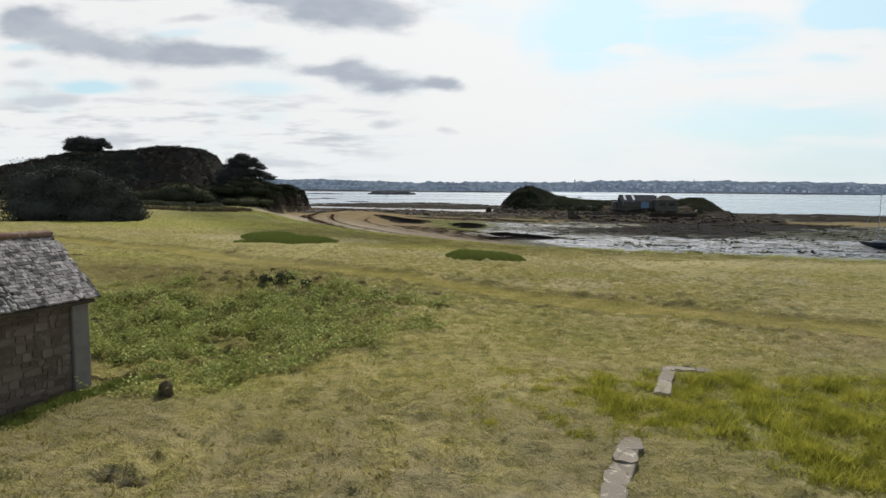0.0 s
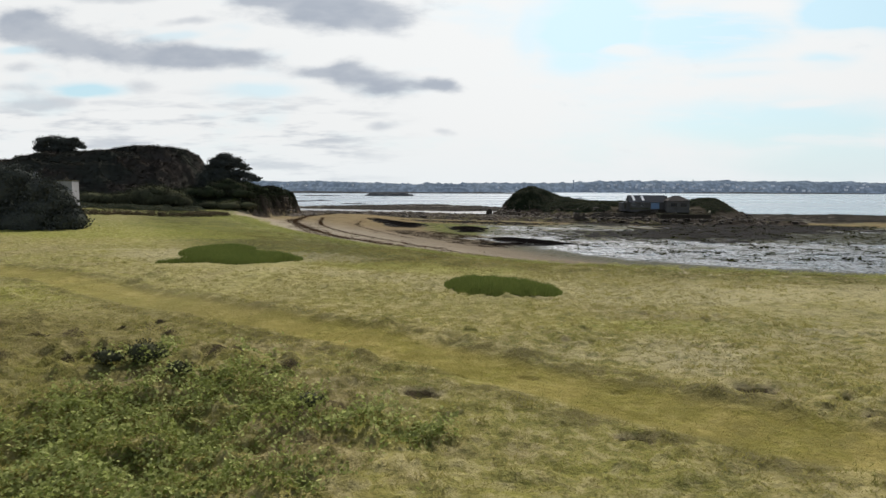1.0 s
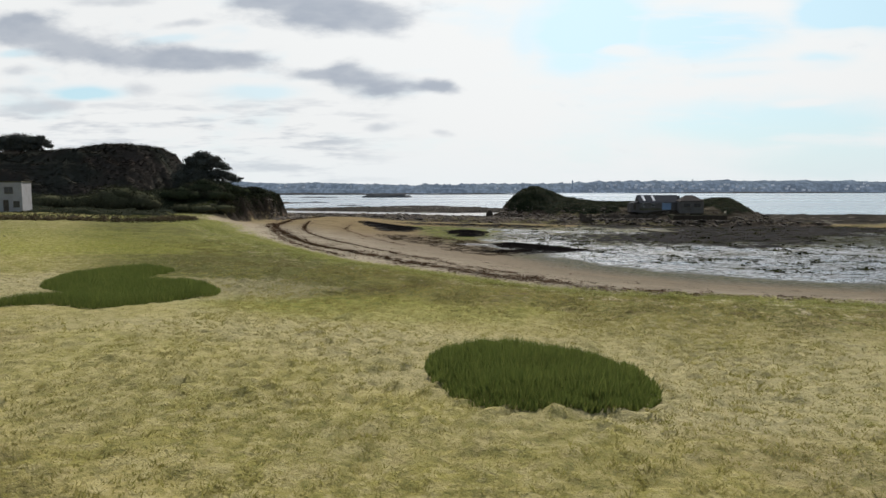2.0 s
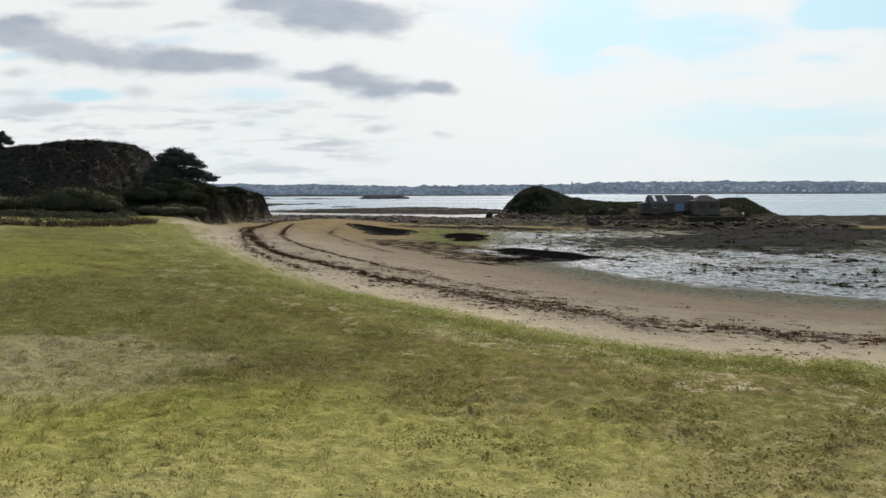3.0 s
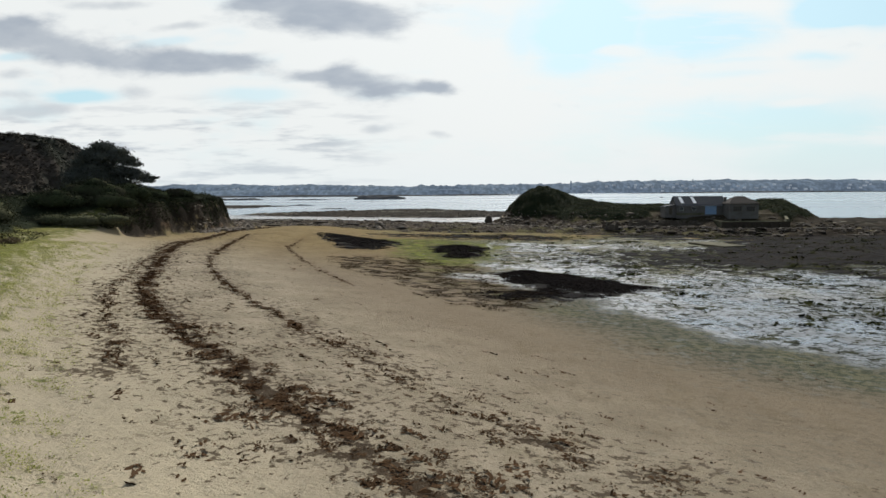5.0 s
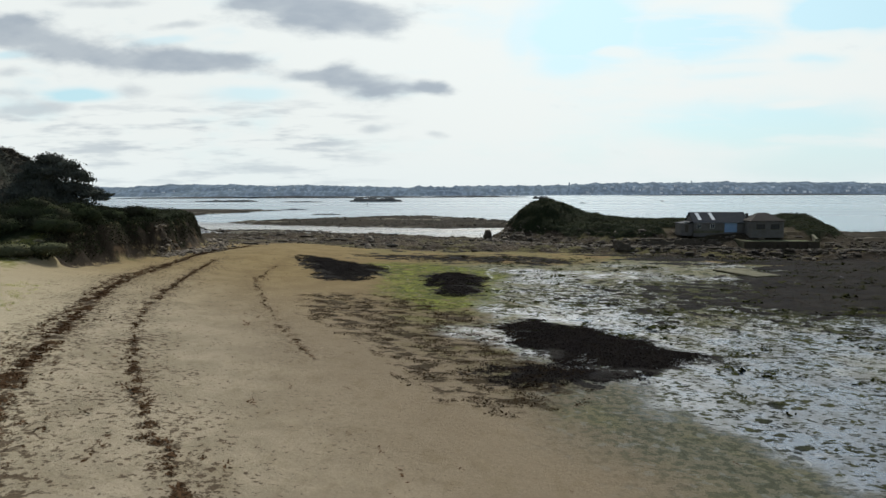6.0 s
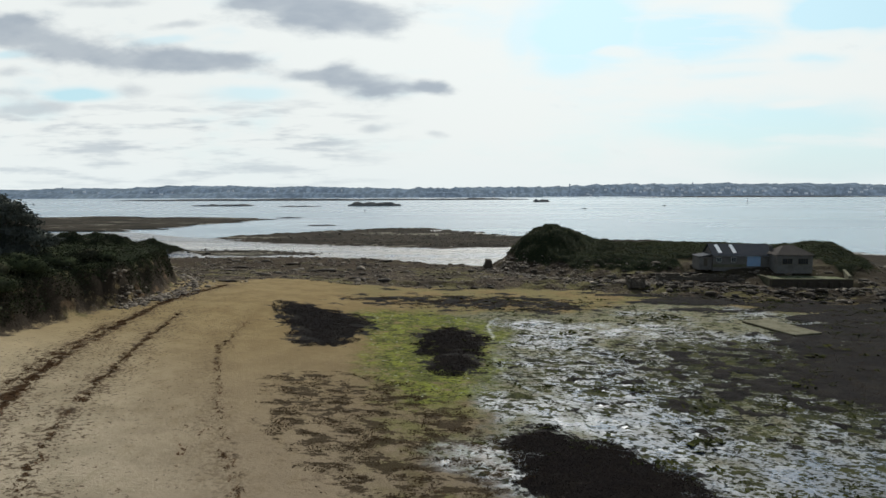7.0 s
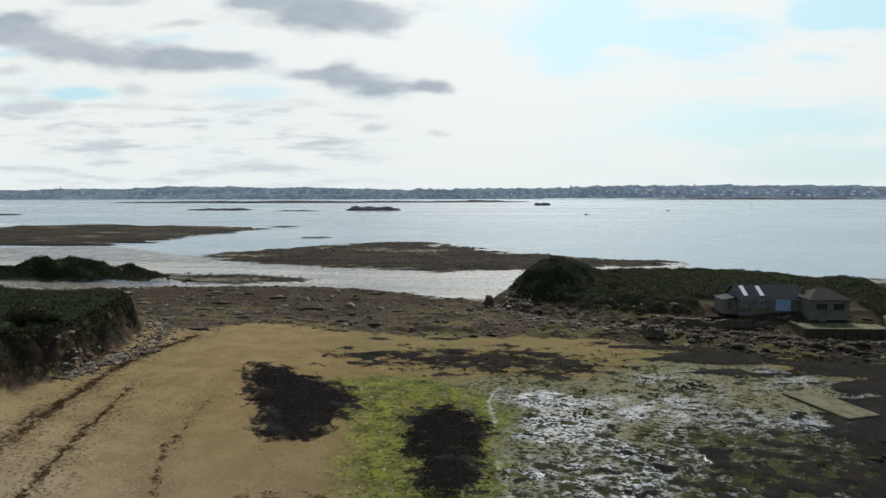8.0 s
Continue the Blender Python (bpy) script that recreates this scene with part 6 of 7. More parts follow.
def terrace():
    t = empty("terrace", pose(63.7, 243.6, -6.4))
    part("retaining_wall", bm_box(0, 17, 0, 0.8, 0, 2.55, bevel=0.08), M_WET_ROCK, t, "dark weedy retaining wall")
    part("retaining_wall", bm_box(0, 0.7, 0.8, 7.0, 0, 2.8, bevel=0.06), M_CONCRETE, t)
    part("coping", bm_box(-0.1, 17.1, -0.12, 0.6, 2.55, 2.7, bevel=0.04), M_CONCRETE, t)
    part("fill", bm_box(0.7, 16.3, 0.8, 7.2, 0, 2.5), M_TERR, t, "green weedy terrace surface")
    bm = bmesh.new()
    v = [bm.verts.new(c) for c in ((16.3, 0.8, 0), (17.0, 0.8, 0), (22.6, 15, 0), (21.9, 15, 0), (16.3, 0.8, 3.2), (17.0, 0.8, 3.2), (22.6, 15, 4.3), (21.9, 15, 4.3))]
    for f in ((0, 3, 2, 1), (4, 5, 6, 7), (0, 1, 5, 4), (1, 2, 6, 5), (2, 3, 7, 6), (3, 0, 4, 7)):
        bm.faces.new([v[i] for i in f])
    part("parapet", bm, M_CONCRETE, t, "pale parapet wall running up the shore")
    for x in (3.0, 5.2, 7.4, 9.6, 11.8, 14.0):
        part("buttress", bm_box(x, x + 0.7, -0.45, 0.02, 0, 2.1, bevel=0.1), M_WET_ROCK, t)
    tagged(t, "walled stone terrace with green growth before the cottage", "terrace")


M_TERR = plain_material("terrace_moss", (0.060, 0.072, 0.024), (0.20, 0.19, 0.14), 1.0, 0.95, 0.0, 0.9)
terrace()
stone_wall_run("ruined_hut", [(34.2, 247.5), (34.6, 244.6), (37.4, 244.9), (37.2, 247.8)], -5.9, -3.6, 0.4, M_ROCK, "roofless ruin of a small stone hut on rocks", 81)
stone_wall_run("sea_wall", [(42, 252.5), (50, 251.5), (60, 250.5)], -5.2, -3.6, 0.6, M_ROCK, "rough stone sea wall below the cottage", 82)


def jetty():
    j = empty("jetty", pose(47.4, 214, -7.4, 0, 0, -72))
    part("deck", bm_box(0, 11, -2.6, 2.6, 0.6, 0.9, bevel=0.08), M_CONCRETE, j, "pale worn concrete deck")
    part("side_wall", bm_box(0, 11, -2.5, -2.0, 0, 0.6), M_WET_ROCK, j)
    part("side_wall", bm_box(0, 11, 2.0, 2.5, 0, 0.6), M_WET_ROCK, j)
    part("end_wall", bm_box(0.0, 0.4, -2.0, 2.0, 0, 0.6), M_WET_ROCK, j)
    tagged(j, "low concrete landing jetty on the mud", "jetty")


jetty()


def stone_pillar():
    z = float(ground_z(40.3, 300)[0])
    p = empty("stone_pillar", pose(40.3, 300, z - 0.2))
    part("shaft", bm_box(-0.8, 0.8, -0.8, 0.8, 0, 2.0, bevel=0.1), M_WET_ROCK, p)
    part("cap", bm_box(-0.9, 0.9, -0.9, 0.9, 2.0, 2.25, bevel=0.1), M_WET_ROCK, p)
    tagged(p, "dark square stone pillar standing in scrub", "pillar")


stone_pillar()


# ---------------------------------------------------------------- white house on the headland
def white_house():
    z = float(ground_z(-92, 151)[0])
    a = empty("white_annex", pose(-91.5, 149, z, 0, 0, 18))
    for b in ((0, 4.6, 0, 0.3, -1, 5.2), (0, 4.6, 4.7, 5, -1, 5.2), (0, 0.3, 0.3, 4.7, -1, 5.2), (4.3, 4.6, 0.3, 4.7, -1, 5.2)):
        part("wall", bm_box(*b), M_LIME_SHADED, a)
    part("flat_roof", bm_box(-0.12, 4.72, -0.12, 5.12, 5.2, 5.4, bevel=0.03), M_CONCRETE, a)
    window(a, 2.4, 0, 3.2, 1.3, 1.1, 2, M_BARK)
    window(a, 3.6, 0, 0.6, 0.9, 1.0, 1, M_BARK)
    part("door", bm_box(1.4, 2.3, -0.04, 0.02, -0.2, 1.9), M_BARK, a, "dark wooden door")
    tagged(a, "white rendered flat-roofed annex with small dark windows", "house")
    h = gable_house("white_house", -109.5, 166, z, 7.0, 13.0, 3.2, 3.3, M_LIME_SHADED, M_ROOF, "white gabled cottage with a slate roof and end chimney", rz=65)
    part("chimney", bm_box(0.1, 0.8, 6.0, 7.0, 5.6, 7.7, bevel=0.04), M_LIME_SHADED, h)
    part("chimney", bm_box(6.2, 6.9, 6.0, 7.0, 5.6, 7.7, bevel=0.04), M_LIME_SHADED, h)


white_house()


# ---------------------------------------------------------------- sailing boat aground
def sail_boat():
    b = empty("sailing_boat", pose(82, 137.5, float(ground_z(82, 137.5)[0]), 4, 0, 150))
    bm = bmesh.new()
    n, prof = 13, 7
    rings = []
    for i in range(n):
        u = i / (n - 1) * 2 - 1
        beam = 1.35 * (1 - abs(u) ** 2.6) + 0.02
        ring = []
        for k in range(prof):
            a = math.pi * k / (prof - 1)
            ring.append(bm.verts.new((u * 4.0, beam * math.cos(a), 1.25 + 0.25 * u * u - 1.15 * math.sin(a) ** 0.7 * (1 - abs(u) ** 3))))
        rings.append(ring)
    for i in range(n - 1):
        for k in range(prof - 1):
            bm.faces.new((rings[i][k], rings[i][k + 1], rings[i + 1][k + 1], rings[i + 1][k]))
        bm.faces.new((rings[i][0], rings[i + 1][0], rings[i + 1][-1], rings[i][-1]))
    bmesh.ops.recalc_face_normals(bm, faces=bm.faces[:])
    part("hull", bm, M_HULL, b, "dark blue hull")
    part("cabin", bm_box(-1.2, 1.6, -0.7, 0.7, 1.2, 1.75, bevel=0.15), M_WHITE, b, "white coachroof")
    bm = bmesh.new()
    limb(bm, (0.6, 0, 1.6), (0.6, 0, 11.6), 0.07, 0.05, 8)
    part("mast", bm, M_METAL, b)
    bm = bmesh.new()
    limb(bm, (0.6, 0, 2.6), (-2.8, 0, 2.6), 0.16, 0.12, 8)
    part("boom", bm, M_WHITE, b, "boom with a furled pale sail")
    part("keel", bm_box(-0.8, 0.8, -0.1, 0.1, -0.1, 0.6), M_HULL, b)
    bm = bmesh.new()
    for q in ((3.9, 0, 1.5), (-3.9, 0, 1.5)):
        limb(bm, q, (0.6, 0, 11.4), 0.012, 0.012, 4)
    part("stay", bm, M_METAL, b)
    tagged(b, "small dark sailing boat aground on the mud", "boat")


sail_boat()


# ---------------------------------------------------------------- turf, rushes, brambles
def turf():
    rng = np.random.default_rng(91)
    x = np.concatenate([rng.uniform(-11, 11, 300000), rng.normal(0, 26, 130000)])
    y = np.concatenate([rng.uniform(8, 77, 300000), rng.uniform(9, 110, 130000)])
    s0, tr = lay("shore", x, y), lay("track", x, y)
    ragged = s0 + 3.0 * fbm(x / 1.6, y / 1.6, 3)
    clump = np.clip(0.5 + 1.2 * fbm(x / 0.42, y / 0.42, 3), 0.0, 1.6)
    keep = (ragged < -0.2) & (np.abs(x) < 70) & (rng.uniform(0, 1, len(x)) < 0.25 + clump) & ((tr > 1.3) | (rng.uniform(0, 1, len(x)) < 0.25))
    x, y, clump = x[keep], y[keep], clump[keep]
    h = 0.022 + 0.075 * clump * rng.uniform(0.4, 1.0, len(x))
    stuff("grass", blades(x, y, lay("z", x, y), h, 0.009 + 0.0006 * np.abs(x), rng, 0.8), M_BLADE, "short grazed olive and straw-coloured turf", "grass")
    # coarser tufts in clumps
    m = 9000
    cx, cy = rng.normal(0, 1, m) * 15, rng.uniform(10, 76, m)
    ok = (lay("shore", cx, cy) < -1.5) & (lay("track", cx, cy) > 1.5) & (fbm(cx / 6, cy / 6, 2) > -0.05)
    cx, cy = cx[ok], cy[ok]
    per = 14
    r = np.repeat(rng.uniform(0.04, 0.12, len(cx)), per)
    x, y = np.repeat(cx, per) + rng.normal(0, 1, len(r)) * r, np.repeat(cy, per) + rng.normal(0, 1, len(r)) * r
    stuff("grass_tufts", blades(x, y, lay("z", x, y), rng.uniform(0.5, 1.2, len(x)) * (0.02 + r), 0.014, rng, 0.7), M_RUSHY, "coarser dull green tufts scattered over the turf", "grass")


def rim_plants():
    rng = np.random.default_rng(99)
    n = 330000
    x, y = rng.uniform(-52, 36, n), rng.uniform(54, 165, n)
    s0 = lay("shore", x, y)
    ok = (s0 > -8) & (s0 < 5)
    x, y, s0 = x[ok], y[ok], s0[ok]
    dens = np.interp(s0, [-7, -4.5, -3, -0.3, 1.5, 4.0, 5.0], [0.05, 0.35, 1.0, 1.0, 0.55, 0.25, 0.0]) * np.clip(0.15 + 3.0 * fbm(x / 1.3, y / 1.1, 3) + 0.35 * sstep(s0, -4.0, -2.0) * sstep(s0, 0.8, -0.5) * sstep(y, 105, 85) - 0.3 * sstep(s0, -0.5, 2.0), 0, 1)
    ok = rng.uniform(0, 1, len(x)) < dens
    x, y = x[ok], y[ok]
    k = 20
    r0 = np.repeat(rng.uniform(0.08, 0.30, len(x)), k)
    x, y = np.repeat(x, k) + rng.normal(0, 1, len(r0)) * r0, np.repeat(y, k) + rng.normal(0, 1, len(r0)) * r0
    p = np.stack([x, y, ground_z(x, y) + rng.uniform(0.0, 1.2, len(x)) * r0], 1)
    stuff("rim_plants", leaves(p, 0.036, rng, 2.2, 0.5), M_RIM, "clumps of fresh green shore plants along the turf edge", "plants")


def rim_cushions():
    rng = np.random.default_rng(98)
    n = 600000
    x, y = rng.uniform(-32, 24, n), rng.uniform(46, 100, n)
    s0 = lay("shore", x, y)
    lump = fbm(x / 2.6, y / 1.9, 4, 0.6)
    ok = (s0 < -1.6) & (s0 > -17) & (lump > rng.uniform(0.02, 0.28, n)) & (rng.uniform(0, 1, n) < np.interp(s0, [-17, -11, -3, -1.5], [0.0, 1.0, 0.9, 0.3]))
    x, y, lump = x[ok], y[ok], lump[ok]
    p = np.stack([x, y, ground_z(x, y) + rng.uniform(0.0, 1.0, len(x)) * np.clip(0.04 + 0.22 * lump, 0.03, 0.17)], 1)
    stuff("low_heath", leaves(p, 0.028, rng, 3.0, 0.6), M_CUSHION, "low olive-brown cushions of heath on the turf", "plants")


M_CUSHION = leaf_material("olive_brown_cushions", (0.105, 0.092, 0.030), (0.185, 0.150, 0.058), (0.080, 0.082, 0.024), 0.35, 0.8, 0.35)
rim_cushions()
M_RIM = leaf_material("shore_plant_leaves", (0.17, 0.190, 0.040), (0.48, 0.460, 0.20), (0.14, 0.165, 0.036), 0.6, 0.6, 0.6)
rim_plants()
M_RUSHY = leaf_material("coarse_tuft_blades", (0.20, 0.19, 0.052), (0.33, 0.285, 0.115), (0.20, 0.19, 0.046), 0.5, 0.7, 0.75)
turf()


def tall_grass():
    rng = np.random.default_rng(93)
    q = scatter_in(TALL, 3000, rng, 0.3)
    q = q[fbm(q[:, 0] / 0.8, q[:, 1] / 0.6, 3) > 0.15 - 0.20 * sstep(q[:, 0], 3.5, 6.5)]
    per = 42
    x = np.repeat(q[:, 0], per) + rng.normal(0, 0.13, len(q) * per)
    y = np.repeat(q[:, 1], per) + rng.normal(0, 0.13, len(q) * per)
    low_ = np.stack([rng.uniform(0.5, 4.0, 160), rng.uniform(16.5, 21.0, 160)], 1)
    low_ = low_[fbm(low_[:, 0] / 0.9, low_[:, 1] / 0.7, 3) > 0.05]
    x = np.concatenate([x, np.repeat(low_[:, 0], per) + rng.normal(0, 0.09, len(low_) * per)])
    y = np.concatenate([y, np.repeat(low_[:, 1], per) + rng.normal(0, 0.09, len(low_) * per)])
    h = np.repeat(np.concatenate([rng.uniform(0.10, 0.23, len(q)) * (0.60 + 1.1 * sstep(fbm(q[:, 0] / 0.45, q[:, 1] / 0.45, 2), -0.2, 0.5)), rng.uniform(0.05, 0.13, len(low_))]), per) * rng.uniform(0.6, 1.15, len(x))
    stuff("tall_grass", blades(x, y, ground_z(x, y), h, 0.010, rng, 0.55), M_TALL, "tall yellow-green grass round the wall stones", "grass")


tall_grass()


def rank_grass():
    rng = np.random.default_rng(94)
    a, e = np.array((-8.2, 18.6)), np.array((-0.30, -0.954))
    u = rng.uniform(-1.2, 4.5, 260)
    c = a + u[:, None] * e + np.stack([rng.uniform(0.1, 0.55, 260), rng.uniform(-0.2, 0.2, 260)], 1)
    per = 26
    x, y = np.repeat(c[:, 0], per) + rng.normal(0, 0.10, 260 * per), np.repeat(c[:, 1], per) + rng.normal(0, 0.10, 260 * per)
    stuff("rank_grass", blades(x, y, ground_z(x, y), rng.uniform(0.04, 0.16, len(x)), 0.010, rng, 0.5), M_RUSH, "rank green grass along the foot of the shed", "grass")


rank_grass()


def rush_patch(pts, n, seed, label):
    rng = np.random.default_rng(seed)
    q = scatter_in(pts, n, rng, 0.05)
    a = area_field(q[:, 0], q[:, 1], pts)
    h = np.clip(0.20 + a * 0.30, 0.16, 0.46) * rng.uniform(0.7, 1.1, n)
    v, f = blades(q[:, 0], q[:, 1], ground_z(q[:, 0], q[:, 1]), h, 0.022, rng, 0.22)
    t = tagged(new("rush_patch", mesh_np("rush_patch", v, f, M_RUSH)), label, "rushes", "rush patches", "stuff")
    return t


rush_patch(smooth_line([(-1.75, 49.3), (-1.3, 51.4), (0.3, 52.6), (2.3, 51.8), (3.8, 49.8), (3.2, 46.8), (1.1, 46.2), (-0.6, 46.6)], True, 4), 16000, 95, "oval patch of dense dark green rushes")
rush_patch(smooth_line([(-19.9, 56.2), (-19.3, 58.6), (-18.6, 60.6), (-21.6, 63), (-23.2, 67.5), (-21.8, 71), (-19.0, 71.2), (-18.4, 67), (-17.3, 65.2), (-14.6, 65), (-12.3, 61.8), (-13.6, 58.9), (-15, 56.6), (-17.3, 57.3)], True, 4), 30000, 96,
           "lobed patch of dense dark green rushes")


def brambles():
    rng = np.random.default_rng(97)
    q = scatter_in(BRAMBLE, 170000, rng, 2.6)
    m = fbm(q[:, 0] / 0.9, q[:, 1] / 0.9, 3)
    keep = (fbm(q[:, 0] / 2.0 + 9, q[:, 1] / 1.6, 4) > rng.uniform(-0.6, -0.05, len(q))) & (area_field(q[:, 0], q[:, 1], BRAMBLE) + 4.0 * fbm(q[:, 0] / 2.4, q[:, 1] / 2.4, 4) > rng.uniform(-1.6, 0.8, len(q)))
    q, m = q[keep], m[keep]
    p = np.stack([q[:, 0], q[:, 1], ground_z(q[:, 0], q[:, 1]) + rng.uniform(0.0, 1, len(q)) * np.clip(0.22 + 0.6 * m, 0.05, 0.75)], 1)
    stuff("brambles", leaves(p, 0.042, rng, 1.3, 0.7), M_BRAMBLE, "low tangled grey-green brambles in a hollow", "brambles")
    # dead gorse on the bank
    c = np.vstack([np.stack([rng.normal(-9.0, 2.6, 13), rng.normal(35.2, 1.0, 13)], 1), np.stack([rng.uniform(-16, -9, 6), rng.uniform(36, 40, 6)], 1),
                   np.stack([rng.normal(-7.9, 0.3, 6), rng.normal(19.4, 0.2, 6)], 1), np.stack([rng.normal(-25.3, 0.3, 3), rng.normal(44.6, 0.2, 3)], 1)])
    size = rng.lognormal(math.log(0.11), 0.4, len(c))
    k = 300
    x = np.repeat(c[:, 0], k) + rng.normal(0, 1, len(c) * k) * np.repeat(size, k) * 1.25
    y = np.repeat(c[:, 1], k) + rng.normal(0, 1, len(c) * k) * np.repeat(size, k)
    d2 = ((x - np.repeat(c[:, 0], k)) ** 2 + (y - np.repeat(c[:, 1], k)) ** 2) / np.repeat(size, k) ** 2
    p = np.stack([x, y, ground_z(x, y) + rng.uniform(0, 1, len(x)) * np.repeat(size, k) * (0.15 + 1.1 * np.exp(-d2 / 1.6))], 1)
    stuff("dead_gorse", leaves(p, 0.026, rng, 0.6, 0.35), M_TWIG, "clumps of dead brown gorse on a low bank", "gorse")


brambles()


# ---------------------------------------------------------------- wrack lines and weed
def wrack():
    rng = np.random.default_rng(101)
    for line, spread, n, big, label in ((WRACK[0], 0.46, 90000, 0.09, "thick dark line of dried seaweed along the beach"), (WRACK[1], 0.28, 12000, 0.09, "thin line of dried seaweed lower on the beach"),
                                        (WRACK[2], 0.40, 9000, 0.080, "sparse seaweed above the main wrack line"),
                                        (WRACK[3], 0.30, 1500, 0.085, "faint lowest line of dried seaweed scraps")):
        d = np.concatenate([[0], np.cumsum(np.hypot(*np.diff(line, axis=0).T))])
        u = rng.uniform(0, d[-1], n * 2)
        near = fbm(u / 4.0, u * 0 + big * 50, 3)
        u = u[near > -0.25][:n]
        off = rng.normal(0, spread, len(u)) * np.clip(0.55 + 1.2 * fbm(u / 2.2, u * 0 + 7, 3), 0.15, 1.7) + 0.45 * fbm(u / 3, u * 0 + 3, 3)
        x, y = np.interp(u, d, line[:, 0]), np.interp(u, d, line[:, 1])
        tx, ty = np.gradient(np.interp(np.linspace(0, d[-1], 400), d, line[:, 0])), np.gradient(np.interp(np.linspace(0, d[-1], 400), d, line[:, 1]))
        k = np.clip((u / d[-1] * 399).astype(int), 0, 399)
        ang = np.arctan2(ty[k], tx[k])
        wide = 1.0 + 3.8 * sstep(x, -14, 2)
        off = off * wide
        x, y = x - np.sin(ang) * off, y + np.cos(ang) * off
        clump = np.clip(0.35 + fbm(x / 0.8, y / 0.6, 3) - 0.30 * sstep(x, -14, 2), 0.0, 1.2)
        x, y, clump = x[clump > 0.36], y[clump > 0.36], clump[clump > 0.36]
        c = np.stack([x, y, ground_z(x, y) + 0.012 + rng.uniform(0, 0.07, len(x)) * clump], 1)
        stuff("wrack_line", leaves(c, big * (0.5 + 0.6 * clump), rng, 3.0, 0.42), M_WRACK, label, "seaweed")
    # heaps of wrack thrown up along the lines
    hx, hy, ha, hs = [], [], [], []
    for line, n, spread, mean in ((WRACK[0], 5600, 0.50, 0.16), (WRACK[1], 1900, 0.22, 0.13), (WRACK[2], 1300, 0.35, 0.11), (WRACK[3], 420, 0.25, 0.13)):
        d = np.concatenate([[0], np.cumsum(np.hypot(*np.diff(line, axis=0).T))])
        u = rng.uniform(0, d[-1], n)
        u = u[fbm(u / 3.0, u * 0 + n, 3) > -0.08]
        k = np.clip(np.searchsorted(d, u) - 1, 0, len(line) - 2)
        ang = np.arctan2(line[k + 1, 1] - line[k, 1], line[k + 1, 0] - line[k, 0])
        x, y = np.interp(u, d, line[:, 0]), np.interp(u, d, line[:, 1])
        side = rng.normal(0, spread, len(u)) * (1 + 3.6 * sstep(x, -14, 2)) + 0.45 * fbm(u / 3, u * 0 + 3, 3)
        hx.append(x - np.sin(ang) * side)
        hy.append(y + np.cos(ang) * side)
        ha.append(ang + rng.normal(0, 0.3, len(u)))
        hs.append(np.minimum(rng.lognormal(math.log(mean), 0.5, len(u)), 0.42))
    x, y, ang, size = np.concatenate(hx), np.concatenate(hy), np.concatenate(ha), np.concatenate(hs)
    keep = fbm(x / 1.3, y / 0.9, 3) > -0.02
    x, y, ang, size = (np.repeat(q[keep], 16) for q in (x, y, ang, size))
    u, v = rng.normal(0, 0.8, len(x)) * size * 1.5, rng.normal(0, 0.8, len(x)) * size * 0.55
    x, y = x + np.cos(ang) * u - np.sin(ang) * v, y + np.sin(ang) * u + np.cos(ang) * v
    c = np.stack([x, y, ground_z(x, y) + 0.008 + rng.uniform(0, 0.35, len(x)) * size * np.exp(-(v / size) ** 2 * 3)], 1)
    stuff("wrack_heaps", leaves(c, size * 0.40, rng, 5.0, 0.45), M_WRACK, "matted brown heaps of dried seaweed in the wrack lines", "seaweed")
    # strewn pieces over the beach
    n = 60000
    x, y = rng.uniform(-45, 40, n), rng.uniform(66, 200, n)
    s0 = lay("shore", x, y)
    dens = np.interp(s0, [2.0, 5, 12, 20, 30, 44], [0.18, 0.34, 0.60, 0.30, 0.08, 0.06]) * np.clip(0.40 + 1.5 * fbm(x / 5, y / 5, 3), 0, 1) * np.interp(y, [66, 110, 140, 200], [1.0, 0.8, 0.35, 0.15])
    keep = (s0 > 2.0) & (s0 < 44) & (rng.uniform(0, 1, n) < dens * (0.40 + 0.9 * np.exp(-(lay("wrack", x, y) / 3.0) ** 2)))
    x, y = x[keep], y[keep]
    # each scrap lies along the tide line
    gx_, gy_ = lay("shore", x + 1, y) - lay("shore", x - 1, y), lay("shore", x, y + 1) - lay("shore", x, y - 1)
    a = np.arctan2(gy_, gx_) + math.pi / 2 + rng.normal(0, 0.25, len(x))
    s = np.minimum(rng.lognormal(math.log(0.060), 0.6, len(x)), 0.22)
    k = rng.integers(3, 12, len(x))
    x, y, s, a = np.repeat(x, k), np.repeat(y, k), np.repeat(s, k), np.repeat(a, k)
    u, v = rng.normal(0, 1, len(x)) * s * 3.2, rng.normal(0, 1, len(x)) * s * 0.7
    x, y = x + np.cos(a) * u - np.sin(a) * v, y + np.sin(a) * u + np.cos(a) * v
    c = np.stack([x, y, ground_z(x, y) + 0.010 + rng.uniform(0, 0.02, len(x))], 1)
    stuff("strewn_seaweed", leaves(c, s, rng, 3.5, 0.4), M_WRACK, "small scraps of dried seaweed strewn over the sand", "seaweed")


wrack()


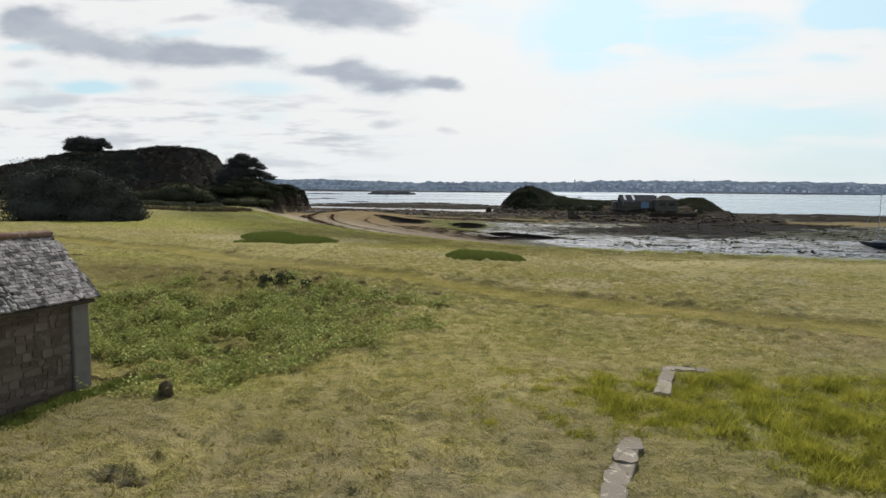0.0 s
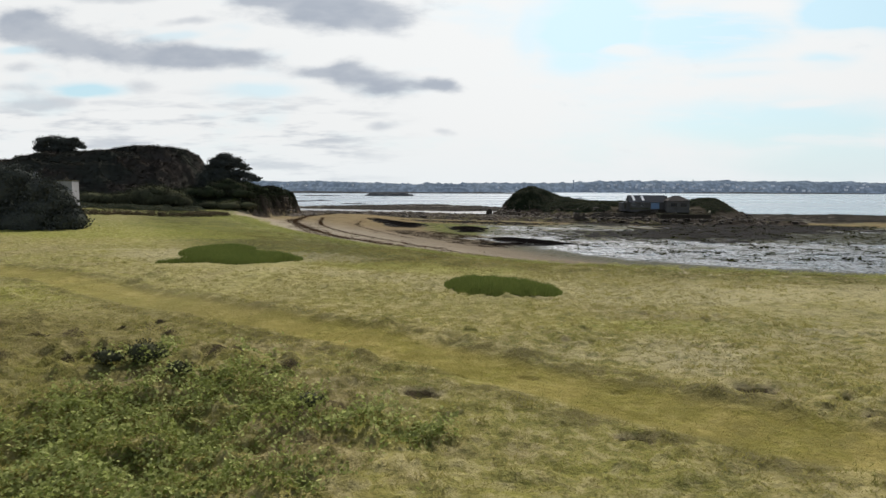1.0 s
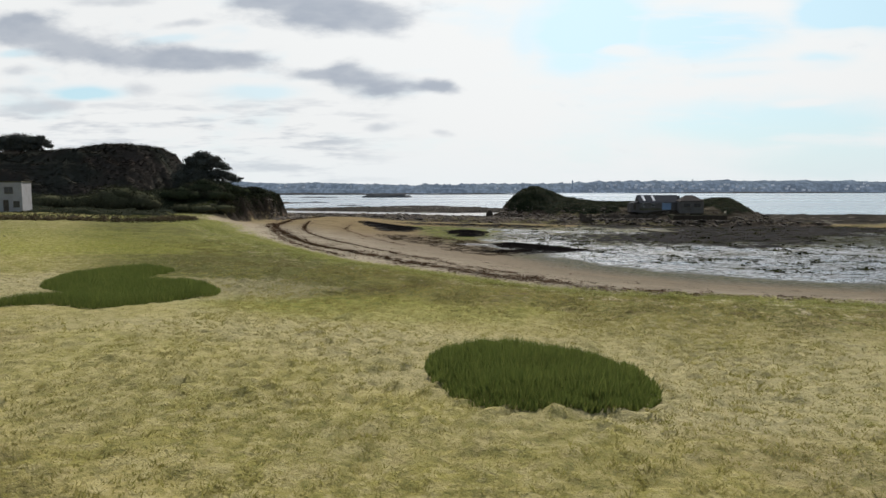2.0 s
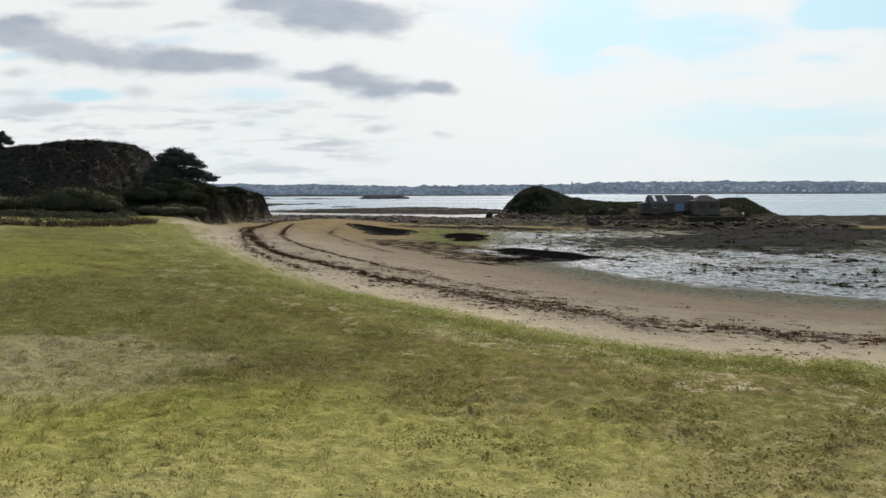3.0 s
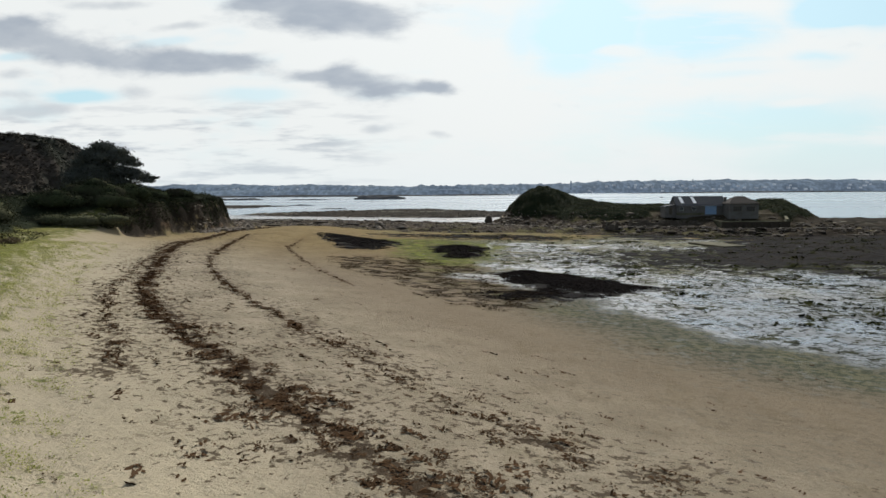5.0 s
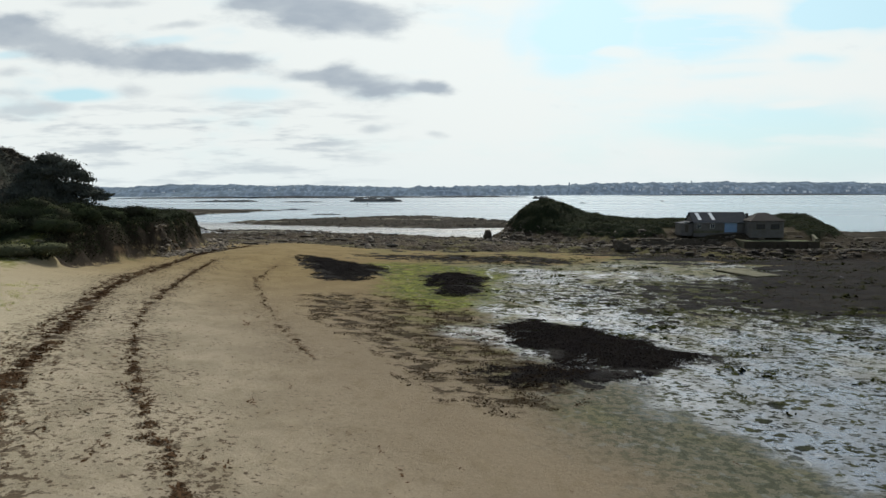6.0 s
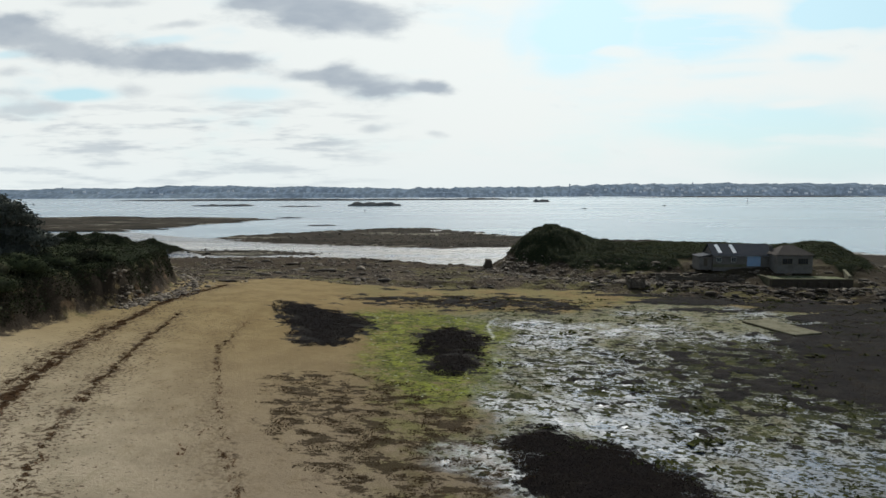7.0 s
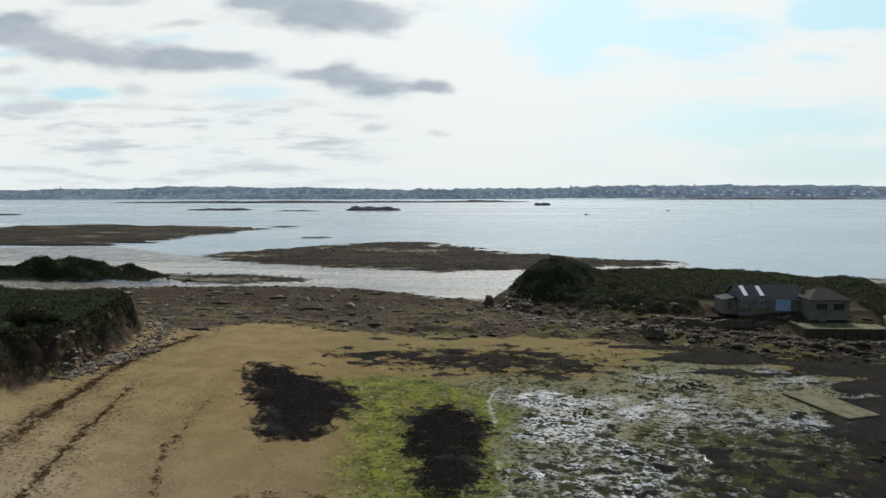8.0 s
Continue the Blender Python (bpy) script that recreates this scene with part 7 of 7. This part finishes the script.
def weed_beds():
    rng = np.random.default_rng(103)
    for pts, n, label in ((WEED_A, 1500, "dark bed of brown seaweed on the sand"), (WEED_B, 1300, "dark bed of brown seaweed among green algae"), (WEED_C, 1900, "large pointed bed of black seaweed on wet mud"),
                          (WEED_D, 1500, "long band of brown seaweed across the flats"), (WEED_E, 2200, "broad bed of dark seaweed below the islet"), (WEED_F, 500, "small bed of black seaweed on wet mud"), (WEED_MOTTLE, 1900, "broken patches of brown seaweed at the edge of the sand")):
        mottled = pts is WEED_MOTTLE or pts is WEED_D or pts is WEED_E
        q = scatter_in(pts, n * 26, rng, 1.2)
        rim = area_field(q[:, 0], q[:, 1], pts) + (2.0 if pts is WEED_C else 5.0) * fbm(q[:, 0] / 4.5, q[:, 1] / 3.2, 5, 0.6)
        q = q[(fbm(q[:, 0] / 2.6, q[:, 1] / 1.9, 5, 0.6) > 0.08) & (rim > -0.6)] if mottled else q[rim > 0.0]
        c = np.stack([q[:, 0], q[:, 1], ground_z(q[:, 0], q[:, 1]) + 0.015 + rng.uniform(0, 0.06, len(q))], 1)
        stuff("seaweed_bed", leaves(c, 0.075, rng, 3.0, 0.5), M_WEED_BROWN if mottled else M_WEED, label, "seaweed")
    # clumps dotted over the wet mud
    n = 16000
    x, y = rng.uniform(-12, 130, n), rng.uniform(100, 240, n)
    s0 = lay("shore", x, y)
    patch = fbm(x / 9, y / 6, 4)
    keep = (s0 > 52) & (rng.uniform(0, 1, n) < np.clip(0.22 + 1.0 * patch, 0.03, 1) * np.interp(x, [-12, 5, 20, 40], [0.15, 0.5, 0.8, 1.0]))
    x, y = x[keep], y[keep]
    s = rng.lognormal(math.log(0.24), 0.6, len(x))
    k = rng.integers(8, 15, len(x))
    x, y, s = np.repeat(x, k), np.repeat(y, k), np.repeat(s, k)
    x, y = x + rng.normal(0, 1, len(x)) * s * 0.9, y + rng.normal(0, 1, len(x)) * s * 0.7
    c = np.stack([x, y, ground_z(x, y) + 0.012 + rng.uniform(0, 0.15, len(x)) * s], 1)
    stuff("weed_clumps", leaves(c, s * 0.45, rng, 3.0, 0.55), M_WEED_GREEN, "dark clumps of seaweed dotted over wet mud", "seaweed")


weed_beds()


# ---------------------------------------------------------------- rocks
def shore_rocks():
    rng = np.random.default_rng(107)
    q = scatter_in(ROCKS, 12000, rng, 1.5)
    q = q[fbm(q[:, 0] / 9, q[:, 1] / 4, 3) > -0.12]
    s = rng.lognormal(math.log(0.20), 0.6, len(q)) * (0.7 + np.clip(fbm(q[:, 0] / 6, q[:, 1] / 4, 3), -0.4, 1.0))
    z = ground_z(q[:, 0], q[:, 1])
    v = lumps(np.stack([q[:, 0], q[:, 1], z + s * 0.1], 1), np.stack([s * 1.3, s * 0.9, s * 0.5], 1), 0.5, ICO1, rng)
    stuff("shore_rocks", v, M_ROCK, "strewn brown and grey rocks across the tidal bar", "rocks")
    q = scatter_in(ROCKS, 900, rng, 1.0)
    q = q[fbm(q[:, 0] / 12 + 4, q[:, 1] / 3.5, 3) > 0.12]
    s = rng.lognormal(math.log(0.42), 0.4, len(q))
    v = lumps(np.stack([q[:, 0], q[:, 1], ground_z(q[:, 0], q[:, 1]) + s * 0.05], 1), np.stack([s * 1.9, s * 0.9, s * 0.42], 1), 0.5, ICO1, rng, rng.normal(0, 0.25, len(q)))
    stuff("rock_ledges", v, M_WET_ROCK, "dark weedy ledges of rock across the tidal bar", "rocks")
    # heaped blocks at the headland's foot and before the islet
    for pts, n, m, mean, label, mat in (([(-57.5, 208), (-55.6, 214), (-54.6, 222), (-56.5, 232), (-61, 242), (-68, 247)], 900, 1.3, 0.34, "heaped pale blocks at the foot of the headland", M_ROCK),
                                        ([(7, 275), (15, 262), (29, 253), (42, 251)], 700, 2.2, 0.42, "heaped brown boulders on the islet shore", M_ROCK),
                                        ([(42, 250), (60, 241), (84, 240), (95, 245), (103, 258), (110, 280)], 1100, 3.0, 0.55, "dark weedy boulders below the terrace", M_WET_ROCK)):
        line = smooth_line(pts, n=5)
        k = rng.integers(len(line), size=n)
        x, y = line[k, 0] + rng.normal(0, m, n), line[k, 1] + rng.normal(0, m, n)
        s = np.minimum(rng.lognormal(math.log(mean * 0.7), 0.45, n), 0.85)
        c = np.stack([x, y, ground_z(x, y) + s * 0.05], 1)
        stuff("heaped_rocks", lumps(c, np.stack([s * 1.3, s * 0.9, s * 0.55], 1), 0.5, ICO1, rng), mat, label, "rocks")
    # single great boulder at the islet's end
    x, y = 4.4, 275.0
    v, f = lumps(np.array([(x, y, float(ground_z(x, y)[0]) + 0.8)]), np.array([(1.3, 1.1, 1.8)]), 0.28, ICO2, rng)
    tagged(new("great_boulder", mesh_np("great_boulder", v, f, M_WET_ROCK)), "single great brown boulder at the islet's end", "boulder")
    # rocks on the reefs
    for pts, n in ((REEF, 2200), (TONGUE, 500)):
        q = scatter_in(pts, n, rng, 2.0)
        s = rng.lognormal(math.log(0.22), 0.5, len(q))
        stuff("reef_rocks", lumps(np.stack([q[:, 0], q[:, 1], ground_z(q[:, 0], q[:, 1])], 1), np.stack([s * 1.5, s * 1.0, s * 0.55], 1), 0.3, ICO1, rng), M_WET_ROCK, "dark weed-covered rocks of a tidal reef", "rocks")


shore_rocks()
